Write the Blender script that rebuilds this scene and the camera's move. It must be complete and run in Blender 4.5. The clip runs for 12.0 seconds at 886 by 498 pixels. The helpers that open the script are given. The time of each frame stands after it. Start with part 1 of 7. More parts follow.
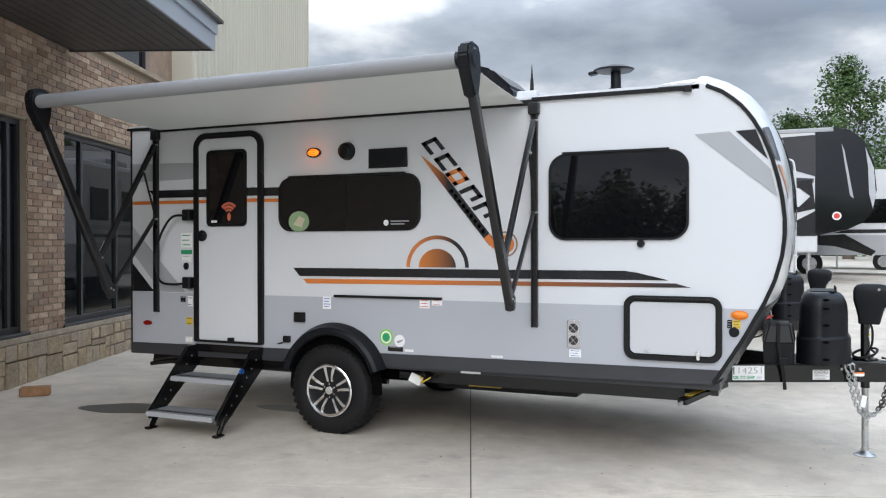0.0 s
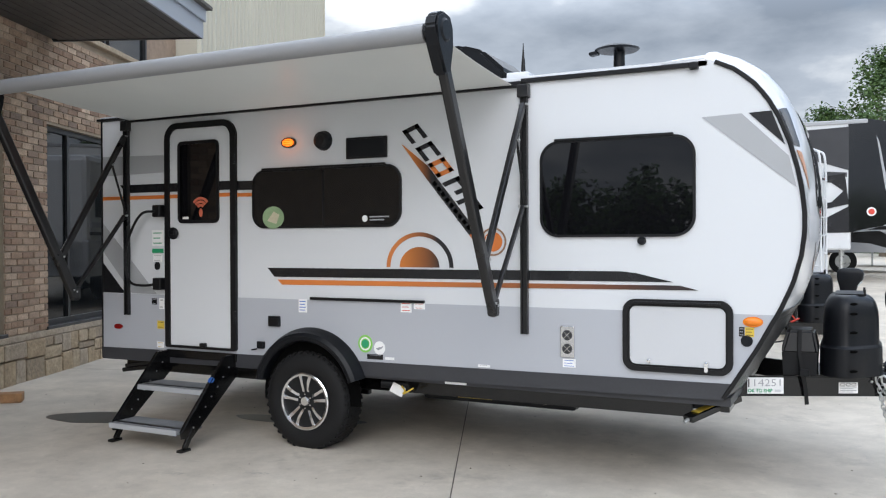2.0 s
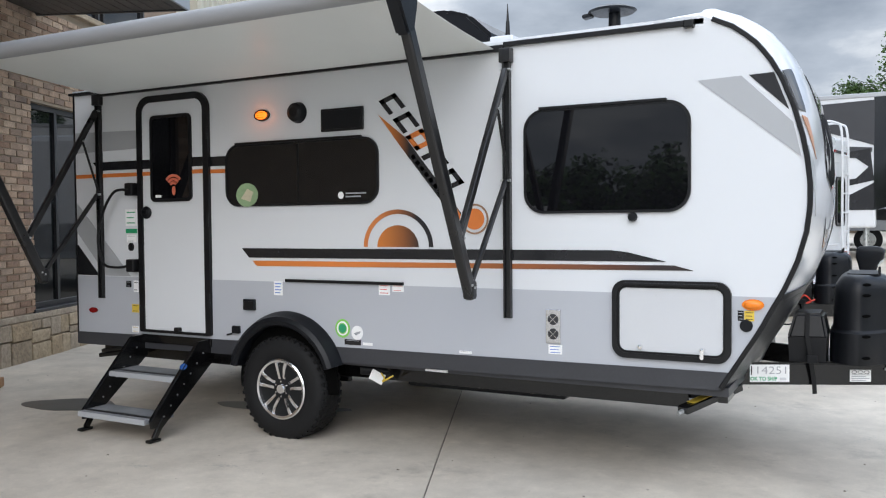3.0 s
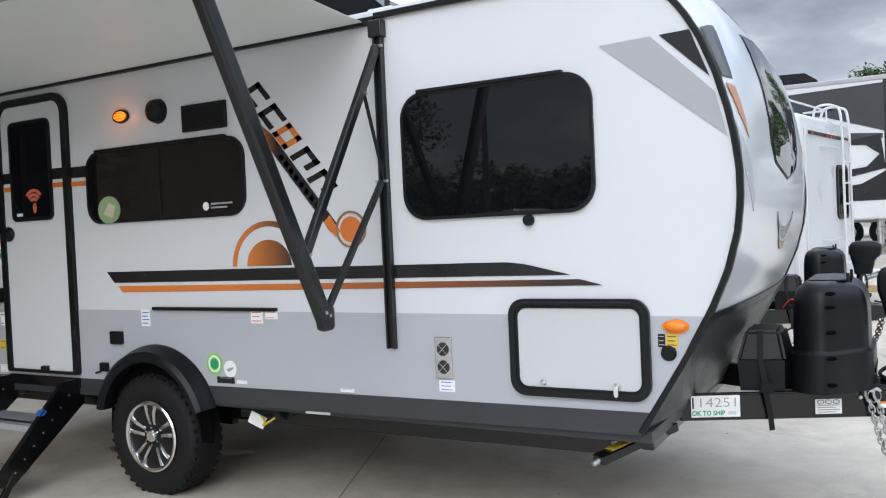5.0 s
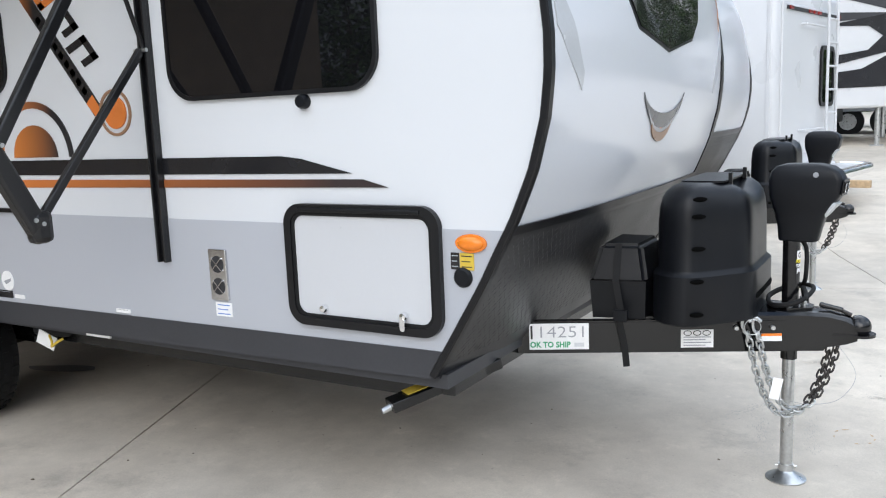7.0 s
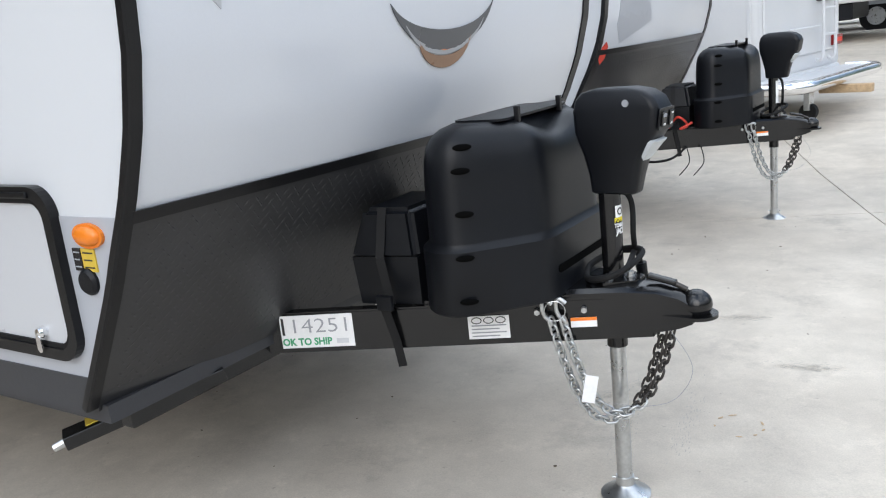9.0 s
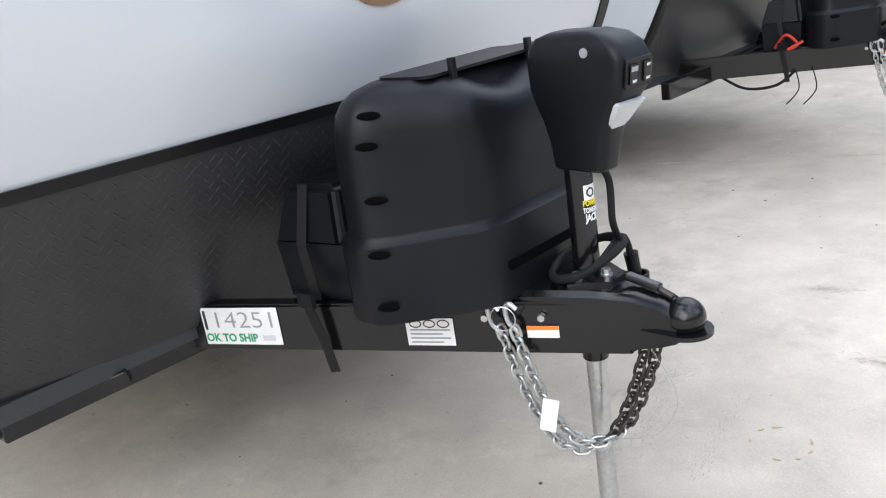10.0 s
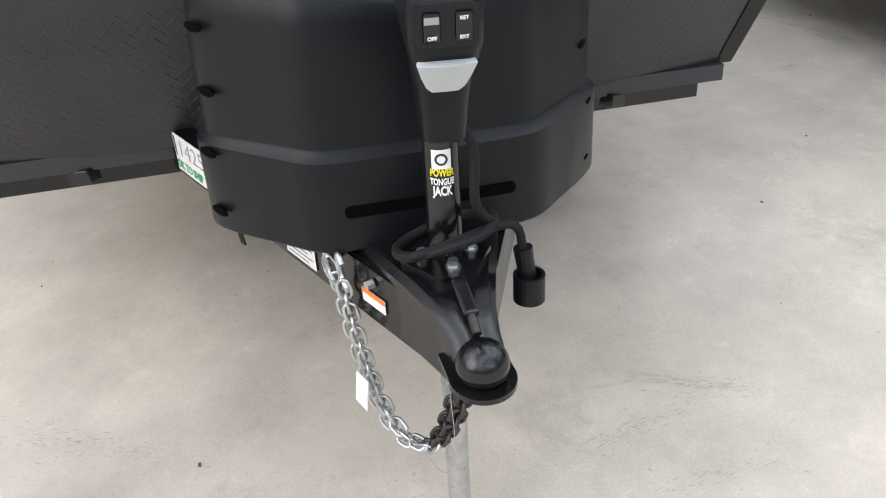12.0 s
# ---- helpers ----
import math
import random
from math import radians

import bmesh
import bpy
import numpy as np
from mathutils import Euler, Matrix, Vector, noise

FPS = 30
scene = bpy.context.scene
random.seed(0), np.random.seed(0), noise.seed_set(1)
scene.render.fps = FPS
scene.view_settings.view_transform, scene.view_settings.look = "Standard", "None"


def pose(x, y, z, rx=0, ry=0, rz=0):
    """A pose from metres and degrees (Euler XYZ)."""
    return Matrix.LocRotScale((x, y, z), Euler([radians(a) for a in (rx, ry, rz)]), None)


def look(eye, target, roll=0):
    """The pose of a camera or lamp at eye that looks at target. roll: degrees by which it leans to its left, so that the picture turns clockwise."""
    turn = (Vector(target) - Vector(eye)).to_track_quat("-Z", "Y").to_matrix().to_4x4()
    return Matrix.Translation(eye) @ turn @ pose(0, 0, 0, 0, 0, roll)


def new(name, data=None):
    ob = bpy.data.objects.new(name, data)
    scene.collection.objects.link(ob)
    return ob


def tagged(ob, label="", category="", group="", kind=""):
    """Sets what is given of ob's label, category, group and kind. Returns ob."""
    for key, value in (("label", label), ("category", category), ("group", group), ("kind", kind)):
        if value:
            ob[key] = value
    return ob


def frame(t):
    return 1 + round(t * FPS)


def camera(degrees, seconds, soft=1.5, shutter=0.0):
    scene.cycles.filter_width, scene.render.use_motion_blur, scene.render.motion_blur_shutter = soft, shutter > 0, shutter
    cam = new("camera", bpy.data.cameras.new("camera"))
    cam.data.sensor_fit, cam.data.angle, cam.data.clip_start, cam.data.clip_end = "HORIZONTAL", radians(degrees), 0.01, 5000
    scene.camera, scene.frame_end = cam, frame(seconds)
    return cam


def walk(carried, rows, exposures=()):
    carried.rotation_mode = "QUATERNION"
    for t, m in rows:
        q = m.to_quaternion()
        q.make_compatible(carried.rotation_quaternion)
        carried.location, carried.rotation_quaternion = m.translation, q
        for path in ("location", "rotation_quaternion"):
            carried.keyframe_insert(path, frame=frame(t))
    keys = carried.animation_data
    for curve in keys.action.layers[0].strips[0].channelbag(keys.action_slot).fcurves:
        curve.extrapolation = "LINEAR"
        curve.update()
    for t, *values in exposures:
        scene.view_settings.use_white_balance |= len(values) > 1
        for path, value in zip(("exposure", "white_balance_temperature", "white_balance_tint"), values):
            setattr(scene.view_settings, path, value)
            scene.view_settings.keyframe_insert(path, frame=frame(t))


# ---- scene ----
cam = camera(55.9, 12.0, 1.15)
PATH = [
    (0, (3.594, -5.827, 1.537), (2.776, -4.001, 1.525), -0.1),
    (0.5, (3.644, -5.669, 1.539), (2.793, -3.859, 1.513), -0.3),
    (1, (3.64, -5.497, 1.521), (2.791, -3.686, 1.487), -0.3),
    (1.5, (3.598, -5.301, 1.538), (2.756, -3.487, 1.525), 0.1),
    (2, (3.651, -5.155, 1.535), (2.769, -3.36, 1.518), -0.2),
    (2.5, (3.733, -4.954, 1.525), (2.801, -3.185, 1.482), -0.2),
    (3, (3.735, -4.684, 1.514), (2.803, -2.915, 1.451), -0.5),
    (3.2, (3.736, -4.558, 1.523), (2.813, -2.784, 1.462), -0.7),
    (4.8, (3.958, -3.608, 1.499), (2.988, -1.86, 1.468), -2.5),
    (5, (4.001, -3.506, 1.513), (3.02, -1.764, 1.466), -2.6),
    (5.5, (4.161, -3.225, 1.52), (3.142, -1.506, 1.465), -2.2),
    (6, (4.239, -2.946, 1.506), (3.19, -1.245, 1.411), -1.6),
    (6.5, (4.279, -2.612, 1.506), (3.244, -0.91, 1.332), -2.1),
    (7, (4.389, -2.316, 1.464), (3.383, -0.615, 1.152), -2.3),
    (7.2, (4.414, -2.203, 1.458), (3.422, -0.509, 1.074), -2.3),
    (8.8, (4.852, -1.237, 1.415), (3.752, 0.377, 0.984), -6.0),
    (9, (4.859, -1.114, 1.411), (3.766, 0.49, 0.93), -6.1),
    (9.5, (4.917, -0.727, 1.413), (3.732, 0.772, 0.821), -6.9),
    (10, (4.993, -0.366, 1.402), (3.643, 0.965, 0.767), -8.8),
    (10.5, (5.081, -0.012, 1.422), (3.647, 1.117, 0.605), -8.3),
    (11, (5.058, 0.345, 1.443), (3.588, 1.263, 0.444), -6.5),
    (11.5, (5.119, 0.614, 1.442), (3.536, 1.224, 0.383), -5.6),
    (12, (5.188, 0.862, 1.466), (3.514, 1.235, 0.437), -3.3),
]
walk(cam, [(t, look(eye, target, roll)) for t, eye, target, roll in PATH],
     [(0, 0.24, 6500, 10), (3.2, 0.30, 6500, 10), (5, 0.24, 6450, 10), (7, 0.34, 6500, 10), (9, 0.20, 6550, 10), (10, 0.42, 6650, 11), (11, 0.55, 6950, 12), (12, 0.50, 6950, 12)])

# ---------------------------------------------------------------- light
def gz(x, y=0.0):
    """Height of the concrete yard: it falls towards the road end and rises at the back."""
    return 0.008 - 0.0145 * x + 0.06 * min(12.0, max(0.0, y - 6.0))


def make_world():
    w = bpy.data.worlds.new("overcast_sky")
    w.use_nodes = True
    nt = w.node_tree
    nt.nodes.clear()
    N = nt.nodes.new
    sky = N("ShaderNodeTexSky")
    sky.sky_type = "NISHITA"
    sky.sun_disc = False
    sky.sun_elevation, sky.sun_rotation = radians(27), radians(162)
    tint = N("ShaderNodeVectorMath")
    tint.operation = "SCALE"
    tint.inputs["Scale"].default_value = 0.10
    co = N("ShaderNodeTexCoord")
    mp = N("ShaderNodeMapping")
    mp.inputs["Scale"].default_value = (1.0, 1.0, 2.6)
    mp.inputs["Location"].default_value = (0.35, 0.1, 0.2)
    big = N("ShaderNodeTexNoise")
    big.inputs["Scale"].default_value, big.inputs["Detail"].default_value, big.inputs["Roughness"].default_value = 3.1, 7, 0.55
    ramp = N("ShaderNodeValToRGB")
    e = ramp.color_ramp.elements
    e[0].position, e[0].color = 0.36, (0.31, 0.37, 0.46, 1)
    e[1].position, e[1].color = 0.66, (1.10, 1.15, 1.20, 1)
    m = e.new(0.52)
    m.color = (0.53, 0.60, 0.70, 1)
    gap = N("ShaderNodeTexNoise")
    gap.inputs["Scale"].default_value, gap.inputs["Detail"].default_value = 1.7, 5
    gr = N("ShaderNodeMapRange")
    gr.inputs["From Min"].default_value, gr.inputs["From Max"].default_value = 0.36, 0.46
    mix = N("ShaderNodeMix")
    mix.data_type = "RGBA"
    bg = N("ShaderNodeBackground")
    bg.inputs["Strength"].default_value = SKY
    out = N("ShaderNodeOutputWorld")
    L = nt.links.new
    L(sky.outputs[0], tint.inputs[0])
    L(co.outputs["Generated"], mp.inputs[0])
    L(mp.outputs[0], big.inputs["Vector"])
    L(mp.outputs[0], gap.inputs["Vector"])
    L(big.outputs["Fac"], ramp.inputs[0])
    L(gap.outputs["Fac"], gr.inputs["Value"])
    L(gr.outputs[0], mix.inputs["Factor"])
    L(tint.outputs[0], mix.inputs["A"])
    L(ramp.outputs[0], mix.inputs["B"])
    sep, up = N("ShaderNodeSeparateXYZ"), N("ShaderNodeMapRange")
    up.inputs["From Min"].default_value, up.inputs["From Max"].default_value = 0.24, 0.58
    up.inputs["To Min"].default_value, up.inputs["To Max"].default_value = 0.68, 2.7
    lit = N("ShaderNodeVectorMath")
    lit.operation = "SCALE"
    L(co.outputs["Generated"], sep.inputs[0])
    L(sep.outputs["Z"], up.inputs["Value"])
    L(mix.outputs["Result"], lit.inputs[0])
    L(up.outputs[0], lit.inputs["Scale"])
    L(lit.outputs[0], bg.inputs["Color"])
    L(bg.outputs[0], out.inputs[0])
    scene.world = w


SKY = 1.12
make_world()
sun = new("sun", bpy.data.lights.new("sun", "SUN"))
sun.data.energy, sun.data.angle, sun.data.color = 1.0, radians(45), (1.0, 0.975, 0.95)
sun.matrix_world = look((3.0, -6.5, 4.1), (0.5, 1.2, 0))


# ---------------------------------------------------------------- materials
def material(name, colour, rough=0.5, metal=0.0, vary=0.12, scale=6.0, fine=90.0, bump=0.0, rvary=0.1, coat=0.0, second=None, spec=0.5):
    """Two scales of tone, one of relief. second: the colour that large stains lead to."""
    mt = bpy.data.materials.new(name)
    mt.use_nodes = True
    nt = mt.node_tree
    b = nt.nodes["Principled BSDF"]
    N, L = nt.nodes.new, nt.links.new
    co = N("ShaderNodeTexCoord")
    n1, n2 = N("ShaderNodeTexNoise"), N("ShaderNodeTexNoise")
    n1.inputs["Scale"].default_value, n1.inputs["Detail"].default_value = scale, 6
    n2.inputs["Scale"].default_value, n2.inputs["Detail"].default_value = fine, 4
    L(co.outputs["Object"], n1.inputs["Vector"])
    L(co.outputs["Object"], n2.inputs["Vector"])
    mx = N("ShaderNodeMath")
    mx.operation = "MULTIPLY_ADD"
    mx.inputs[1].default_value, mx.inputs[2].default_value = 0.4, 0.0
    L(n2.outputs["Fac"], mx.inputs[0])
    ad = N("ShaderNodeMath")
    ad.operation = "MULTIPLY_ADD"
    ad.inputs[1].default_value = 0.6
    L(n1.outputs["Fac"], ad.inputs[0])
    L(mx.outputs[0], ad.inputs[2])
    rp = N("ShaderNodeMapRange")
    rp.inputs["From Min"].default_value, rp.inputs["From Max"].default_value = 0.32, 0.68
    L(ad.outputs[0], rp.inputs["Value"])
    cm = N("ShaderNodeMix")
    cm.data_type = "RGBA"
    c0 = [c * (1 - vary) for c in colour]
    c1 = [min(1, c * (1 + vary)) for c in colour] if second is None else second
    cm.inputs["A"].default_value, cm.inputs["B"].default_value = (*c0, 1), (*c1, 1)
    L(rp.outputs[0], cm.inputs["Factor"])
    L(cm.outputs["Result"], b.inputs["Base Color"])
    rr = N("ShaderNodeMapRange")
    rr.inputs["To Min"].default_value, rr.inputs["To Max"].default_value = max(0.02, rough - rvary), min(1, rough + rvary)
    L(n1.outputs["Fac"], rr.inputs["Value"])
    L(rr.outputs[0], b.inputs["Roughness"])
    b.inputs["Metallic"].default_value = metal
    b.inputs["Specular IOR Level"].default_value = spec
    if coat:
        b.inputs["Coat Weight"].default_value, b.inputs["Coat Roughness"].default_value = coat, 0.06
    if bump:
        bp = N("ShaderNodeBump")
        bp.inputs["Strength"].default_value, bp.inputs["Distance"].default_value = 1.0, bump
        L(n2.outputs["Fac"], bp.inputs["Height"])
        L(bp.outputs[0], b.inputs["Normal"])
    return mt


def glass_dark(name, colour=(0.004, 0.004, 0.005), rough=0.015):
    mt = bpy.data.materials.new(name)
    mt.use_nodes = True
    b = mt.node_tree.nodes["Principled BSDF"]
    b.inputs["Base Color"].default_value = (*colour, 1)
    b.inputs["Roughness"].default_value = rough
    b.inputs["IOR"].default_value = 1.5
    return mt


def gradient(name, c0, c1, x0, x1, rough=0.3):
    """A printed vinyl that runs from one ink to the other along x."""
    mt = bpy.data.materials.new(name)
    mt.use_nodes = True
    nt = mt.node_tree
    b = nt.nodes["Principled BSDF"]
    N, L = nt.nodes.new, nt.links.new
    co, sp, mr, cm = N("ShaderNodeTexCoord"), N("ShaderNodeSeparateXYZ"), N("ShaderNodeMapRange"), N("ShaderNodeMix")
    cm.data_type = "RGBA"
    mr.inputs["From Min"].default_value, mr.inputs["From Max"].default_value = x0, x1
    cm.inputs["A"].default_value, cm.inputs["B"].default_value = (*c0, 1), (*c1, 1)
    L(co.outputs["Object"], sp.inputs[0])
    L(sp.outputs["X"], mr.inputs["Value"])
    L(mr.outputs[0], cm.inputs["Factor"])
    L(cm.outputs["Result"], b.inputs["Base Color"])
    b.inputs["Roughness"].default_value = rough
    return mt


def by_piece(name, ramp, rough=0.85, fine=60.0, bump=0.003):
    """Masonry: each piece has its own tone, with grain over it."""
    mt = bpy.data.materials.new(name)
    mt.use_nodes = True
    nt = mt.node_tree
    b = nt.nodes["Principled BSDF"]
    N, L = nt.nodes.new, nt.links.new
    oi, ge, co, n1, n2 = N("ShaderNodeObjectInfo"), N("ShaderNodeNewGeometry"), N("ShaderNodeTexCoord"), N("ShaderNodeTexNoise"), N("ShaderNodeTexNoise")
    ad = N("ShaderNodeMath")
    ad.operation = "ADD"
    fr = N("ShaderNodeMath")
    fr.operation = "FRACT"
    L(oi.outputs["Random"], ad.inputs[0])
    L(ge.outputs["Random Per Island"], ad.inputs[1])
    L(ad.outputs[0], fr.inputs[0])
    cr = N("ShaderNodeValToRGB")
    els = cr.color_ramp.elements
    while len(els) < len(ramp):
        els.new(0.5)
    for el, (p, c) in zip(els, ramp):
        el.position, el.color = p, (*c, 1)
    L(fr.outputs[0], cr.inputs[0])
    n1.inputs["Scale"].default_value, n1.inputs["Detail"].default_value = fine, 6
    n2.inputs["Scale"].default_value, n2.inputs["Detail"].default_value = 9.0, 5
    ge2 = N("ShaderNodeNewGeometry")
    L(ge2.outputs["Position"], n1.inputs["Vector"])
    L(ge2.outputs["Position"], n2.inputs["Vector"])
    mr = N("ShaderNodeMapRange")
    mr.inputs["From Min"].default_value, mr.inputs["From Max"].default_value = 0.3, 0.7
    mr.inputs["To Min"].default_value, mr.inputs["To Max"].default_value = 0.62, 1.25
    av = N("ShaderNodeMath")
    av.operation = "MULTIPLY_ADD"
    av.inputs[1].default_value = 0.55
    hf = N("ShaderNodeMath")
    hf.operation = "MULTIPLY"
    hf.inputs[1].default_value = 0.45
    L(n2.outputs["Fac"], hf.inputs[0])
    L(n1.outputs["Fac"], av.inputs[0])
    L(hf.outputs[0], av.inputs[2])
    L(av.outputs[0], mr.inputs["Value"])
    sc = N("ShaderNodeVectorMath")
    sc.operation = "SCALE"
    L(cr.outputs[0], sc.inputs[0])
    L(mr.outputs[0], sc.inputs["Scale"])
    L(sc.outputs[0], b.inputs["Base Color"])
    b.inputs["Roughness"].default_value = rough
    bp = N("ShaderNodeBump")
    bp.inputs["Distance"].default_value = bump
    L(n1.outputs["Fac"], bp.inputs["Height"])
    L(bp.outputs[0], b.inputs["Normal"])
    return mt


def concrete():
    mt = bpy.data.materials.new("concrete_slab")
    mt.use_nodes = True
    nt = mt.node_tree
    b = nt.nodes["Principled BSDF"]
    N, L = nt.nodes.new, nt.links.new
    ge = N("ShaderNodeNewGeometry")

    def noise_node(scale, detail, rough=0.55):
        n = N("ShaderNodeTexNoise")
        n.inputs["Scale"].default_value, n.inputs["Detail"].default_value, n.inputs["Roughness"].default_value = scale, detail, rough
        L(ge.outputs["Position"], n.inputs["Vector"])
        return n

    def ranged(src, a, c, lo, hi):
        m = N("ShaderNodeMapRange")
        for k, v in zip(("From Min", "From Max", "To Min", "To Max"), (a, c, lo, hi)):
            m.inputs[k].default_value = v
        L(src, m.inputs["Value"])
        return m.outputs[0]

    def times(p, q):
        m = N("ShaderNodeMath")
        m.operation = "MULTIPLY"
        L(p, m.inputs[0])
        L(q, m.inputs[1])
        return m.outputs[0]
    cloud = ranged(noise_node(0.55, 6).outputs["Fac"], 0.3, 0.7, 0.80, 1.12)
    blotch = ranged(noise_node(3.2, 8, 0.65).outputs["Fac"], 0.3, 0.72, 0.82, 1.12)
    grain = ranged(noise_node(160, 3).outputs["Fac"], 0.25, 0.75, 0.90, 1.08)
    stain = ranged(noise_node(1.15, 7, 0.7).outputs["Fac"], 0.58, 0.74, 1.0, 0.78)
    scour = ranged(noise_node(7.5, 9, 0.75).outputs["Fac"], 0.56, 0.72, 1.0, 1.16)
    streak = ranged(noise_node(2.3, 9, 0.8).outputs["Fac"], 0.52, 0.70, 1.0, 0.86)
    speck = ranged(noise_node(34, 2).outputs["Fac"], 0.70, 0.78, 1.0, 0.78)
    k = times(times(times(cloud, blotch), times(grain, stain)), times(speck, times(scour, streak)))
    base = N("ShaderNodeMix")
    base.data_type = "RGBA"
    base.inputs["A"].default_value, base.inputs["B"].default_value = (0.60, 0.525, 0.43, 1), (0.53, 0.485, 0.42, 1)
    L(noise_node(0.8, 4).outputs["Fac"], base.inputs["Factor"])
    sc = N("ShaderNodeVectorMath")
    sc.operation = "SCALE"
    L(base.outputs["Result"], sc.inputs[0])
    L(k, sc.inputs["Scale"])
    L(sc.outputs[0], b.inputs["Base Color"])
    b.inputs["Roughness"].default_value = 0.62
    bp = N("ShaderNodeBump")
    bp.inputs["Distance"].default_value = 0.0012
    L(grain, bp.inputs["Height"])
    L(bp.outputs[0], b.inputs["Normal"])
    return mt


WHITE = material("white_fibreglass", (0.615, 0.632, 0.655), 0.34, vary=0.012, scale=1.5, fine=300, rvary=0.03, coat=0.08)
FRONTWHITE = material("white_gelcoat_front", (0.62, 0.64, 0.68), 0.16, vary=0.02, scale=1.2, fine=200, rvary=0.04, coat=0.12)
ROOF = material("roof_membrane", (0.62, 0.63, 0.64), 0.6, vary=0.05, bump=0.0006)
GREY = material("grey_vinyl", (0.40, 0.415, 0.45), 0.40, vary=0.012, scale=1.5, fine=300, rvary=0.04)
BRONZEINK = material("bronze_vinyl", (0.27, 0.15, 0.085), 0.3, vary=0.1)
COPPER = material("faded_copper_vinyl", (0.44, 0.23, 0.14), 0.3, vary=0.2, scale=9)
SILVER = material("silver_vinyl", (0.47, 0.485, 0.51), 0.25, vary=0.04)
DARKSWATH = material("dark_grey_vinyl", (0.085, 0.088, 0.095), 0.25, vary=0.02, fine=300)
PALE = material("pale_grey_vinyl", (0.36, 0.37, 0.385), 0.3, vary=0.015, fine=300, rvary=0.04)
SKIRT = material("dark_grey_skirt_metal", (0.040, 0.041, 0.046), 0.42, vary=0.1, scale=3, bump=0.0002, spec=0.35)
PLATE = material("black_tread_plate", (0.028, 0.028, 0.030), 0.36, vary=0.3, scale=4, fine=120, bump=0.0002, rvary=0.12, spec=0.5)
TRIM = material("black_trim", (0.007, 0.007, 0.008), 0.34, vary=0.2, fine=200, bump=0.0002, spec=0.3)
ALUBLACK = material("black_anodised_aluminium", (0.008, 0.008, 0.009), 0.3, metal=0.0, vary=0.2, scale=5, rvary=0.08)
PLASTIC = material("black_moulded_plastic", (0.005, 0.0058, 0.0078), 0.38, vary=0.15, scale=5, fine=350, bump=0.0004, rvary=0.06, spec=0.25)
STEELBLK = material("black_painted_steel", (0.005, 0.005, 0.0055), 0.17, vary=0.3, scale=9, fine=140, bump=0.0002, rvary=0.10, spec=0.5)
RUBBER = material("tyre_rubber", (0.0065, 0.0065, 0.007), 0.72, vary=0.25, scale=9, bump=0.0006, spec=0.3)
TINT = glass_dark("tinted_window_glass")
FRONTGLASS = glass_dark("front_window_glass", (0.02, 0.02, 0.022), 0.01)
FRONTGLASS.node_tree.nodes["Principled BSDF"].inputs["Metallic"].default_value = 0.2
SHOPGLASS = glass_dark("shop_window_glass", (0.008, 0.009, 0.010), 0.02)
SHOPGLASS.node_tree.nodes["Principled BSDF"].inputs["IOR"].default_value = 1.5
CHROME = material("polished_chrome", (0.86, 0.86, 0.87), 0.16, metal=1.0, vary=0.04, rvary=0.05)
MACHINED = material("machined_aluminium", (0.62, 0.62, 0.63), 0.2, metal=1.0, vary=0.06, rvary=0.06)
RIMDARK = material("shaded_rim_hollow", (0.010, 0.010, 0.011), 0.5)
ZINC = material("zinc_plated_steel", (0.52, 0.53, 0.53), 0.3, metal=0.9, vary=0.18, scale=20, rvary=0.12)
CHAINDARK = material("dark_chain_steel", (0.05, 0.045, 0.042), 0.4, metal=0.6, vary=0.4, scale=30)
ORANGE = material("orange_vinyl", (0.60, 0.17, 0.035), 0.3, vary=0.04)
BLACKVINYL = material("black_vinyl", (0.012, 0.012, 0.014), 0.25, vary=0.1)
FADE = gradient("orange_to_black_vinyl", (0.62, 0.19, 0.045), (0.03, 0.02, 0.02), 0.6, 2.6)
SUNFADE = gradient("sunrise_vinyl", (0.55, 0.18, 0.04), (0.02, 0.018, 0.02), 0.80, 1.10)
RINGFADE = gradient("sunrise_ring_vinyl", (0.55, 0.18, 0.05), (0.015, 0.015, 0.018), 0.78, 1.08)
BANDFADE = gradient("logo_band_vinyl", (0.55, 0.17, 0.03), (0.012, 0.012, 0.014), 0.86, 1.03)
FABRIC = material("grey_awning_vinyl", (0.60, 0.60, 0.57), 0.36, vary=0.05, scale=2.2, fine=400, rvary=0.04)
ROLLERVINYL = material("pale_grey_roller_vinyl", (0.25, 0.255, 0.265), 0.5, vary=0.04, scale=3)
def let_through(mt, share):
    nt = mt.node_tree
    tr, mx = nt.nodes.new("ShaderNodeBsdfTranslucent"), nt.nodes.new("ShaderNodeMixShader")
    tr.inputs["Color"].default_value = (0.78, 0.77, 0.73, 1)
    mx.inputs[0].default_value = share
    nt.links.new(nt.nodes["Principled BSDF"].outputs[0], mx.inputs[1])
    nt.links.new(tr.outputs[0], mx.inputs[2])
    nt.links.new(mx.outputs[0], nt.nodes["Material Output"].inputs["Surface"])


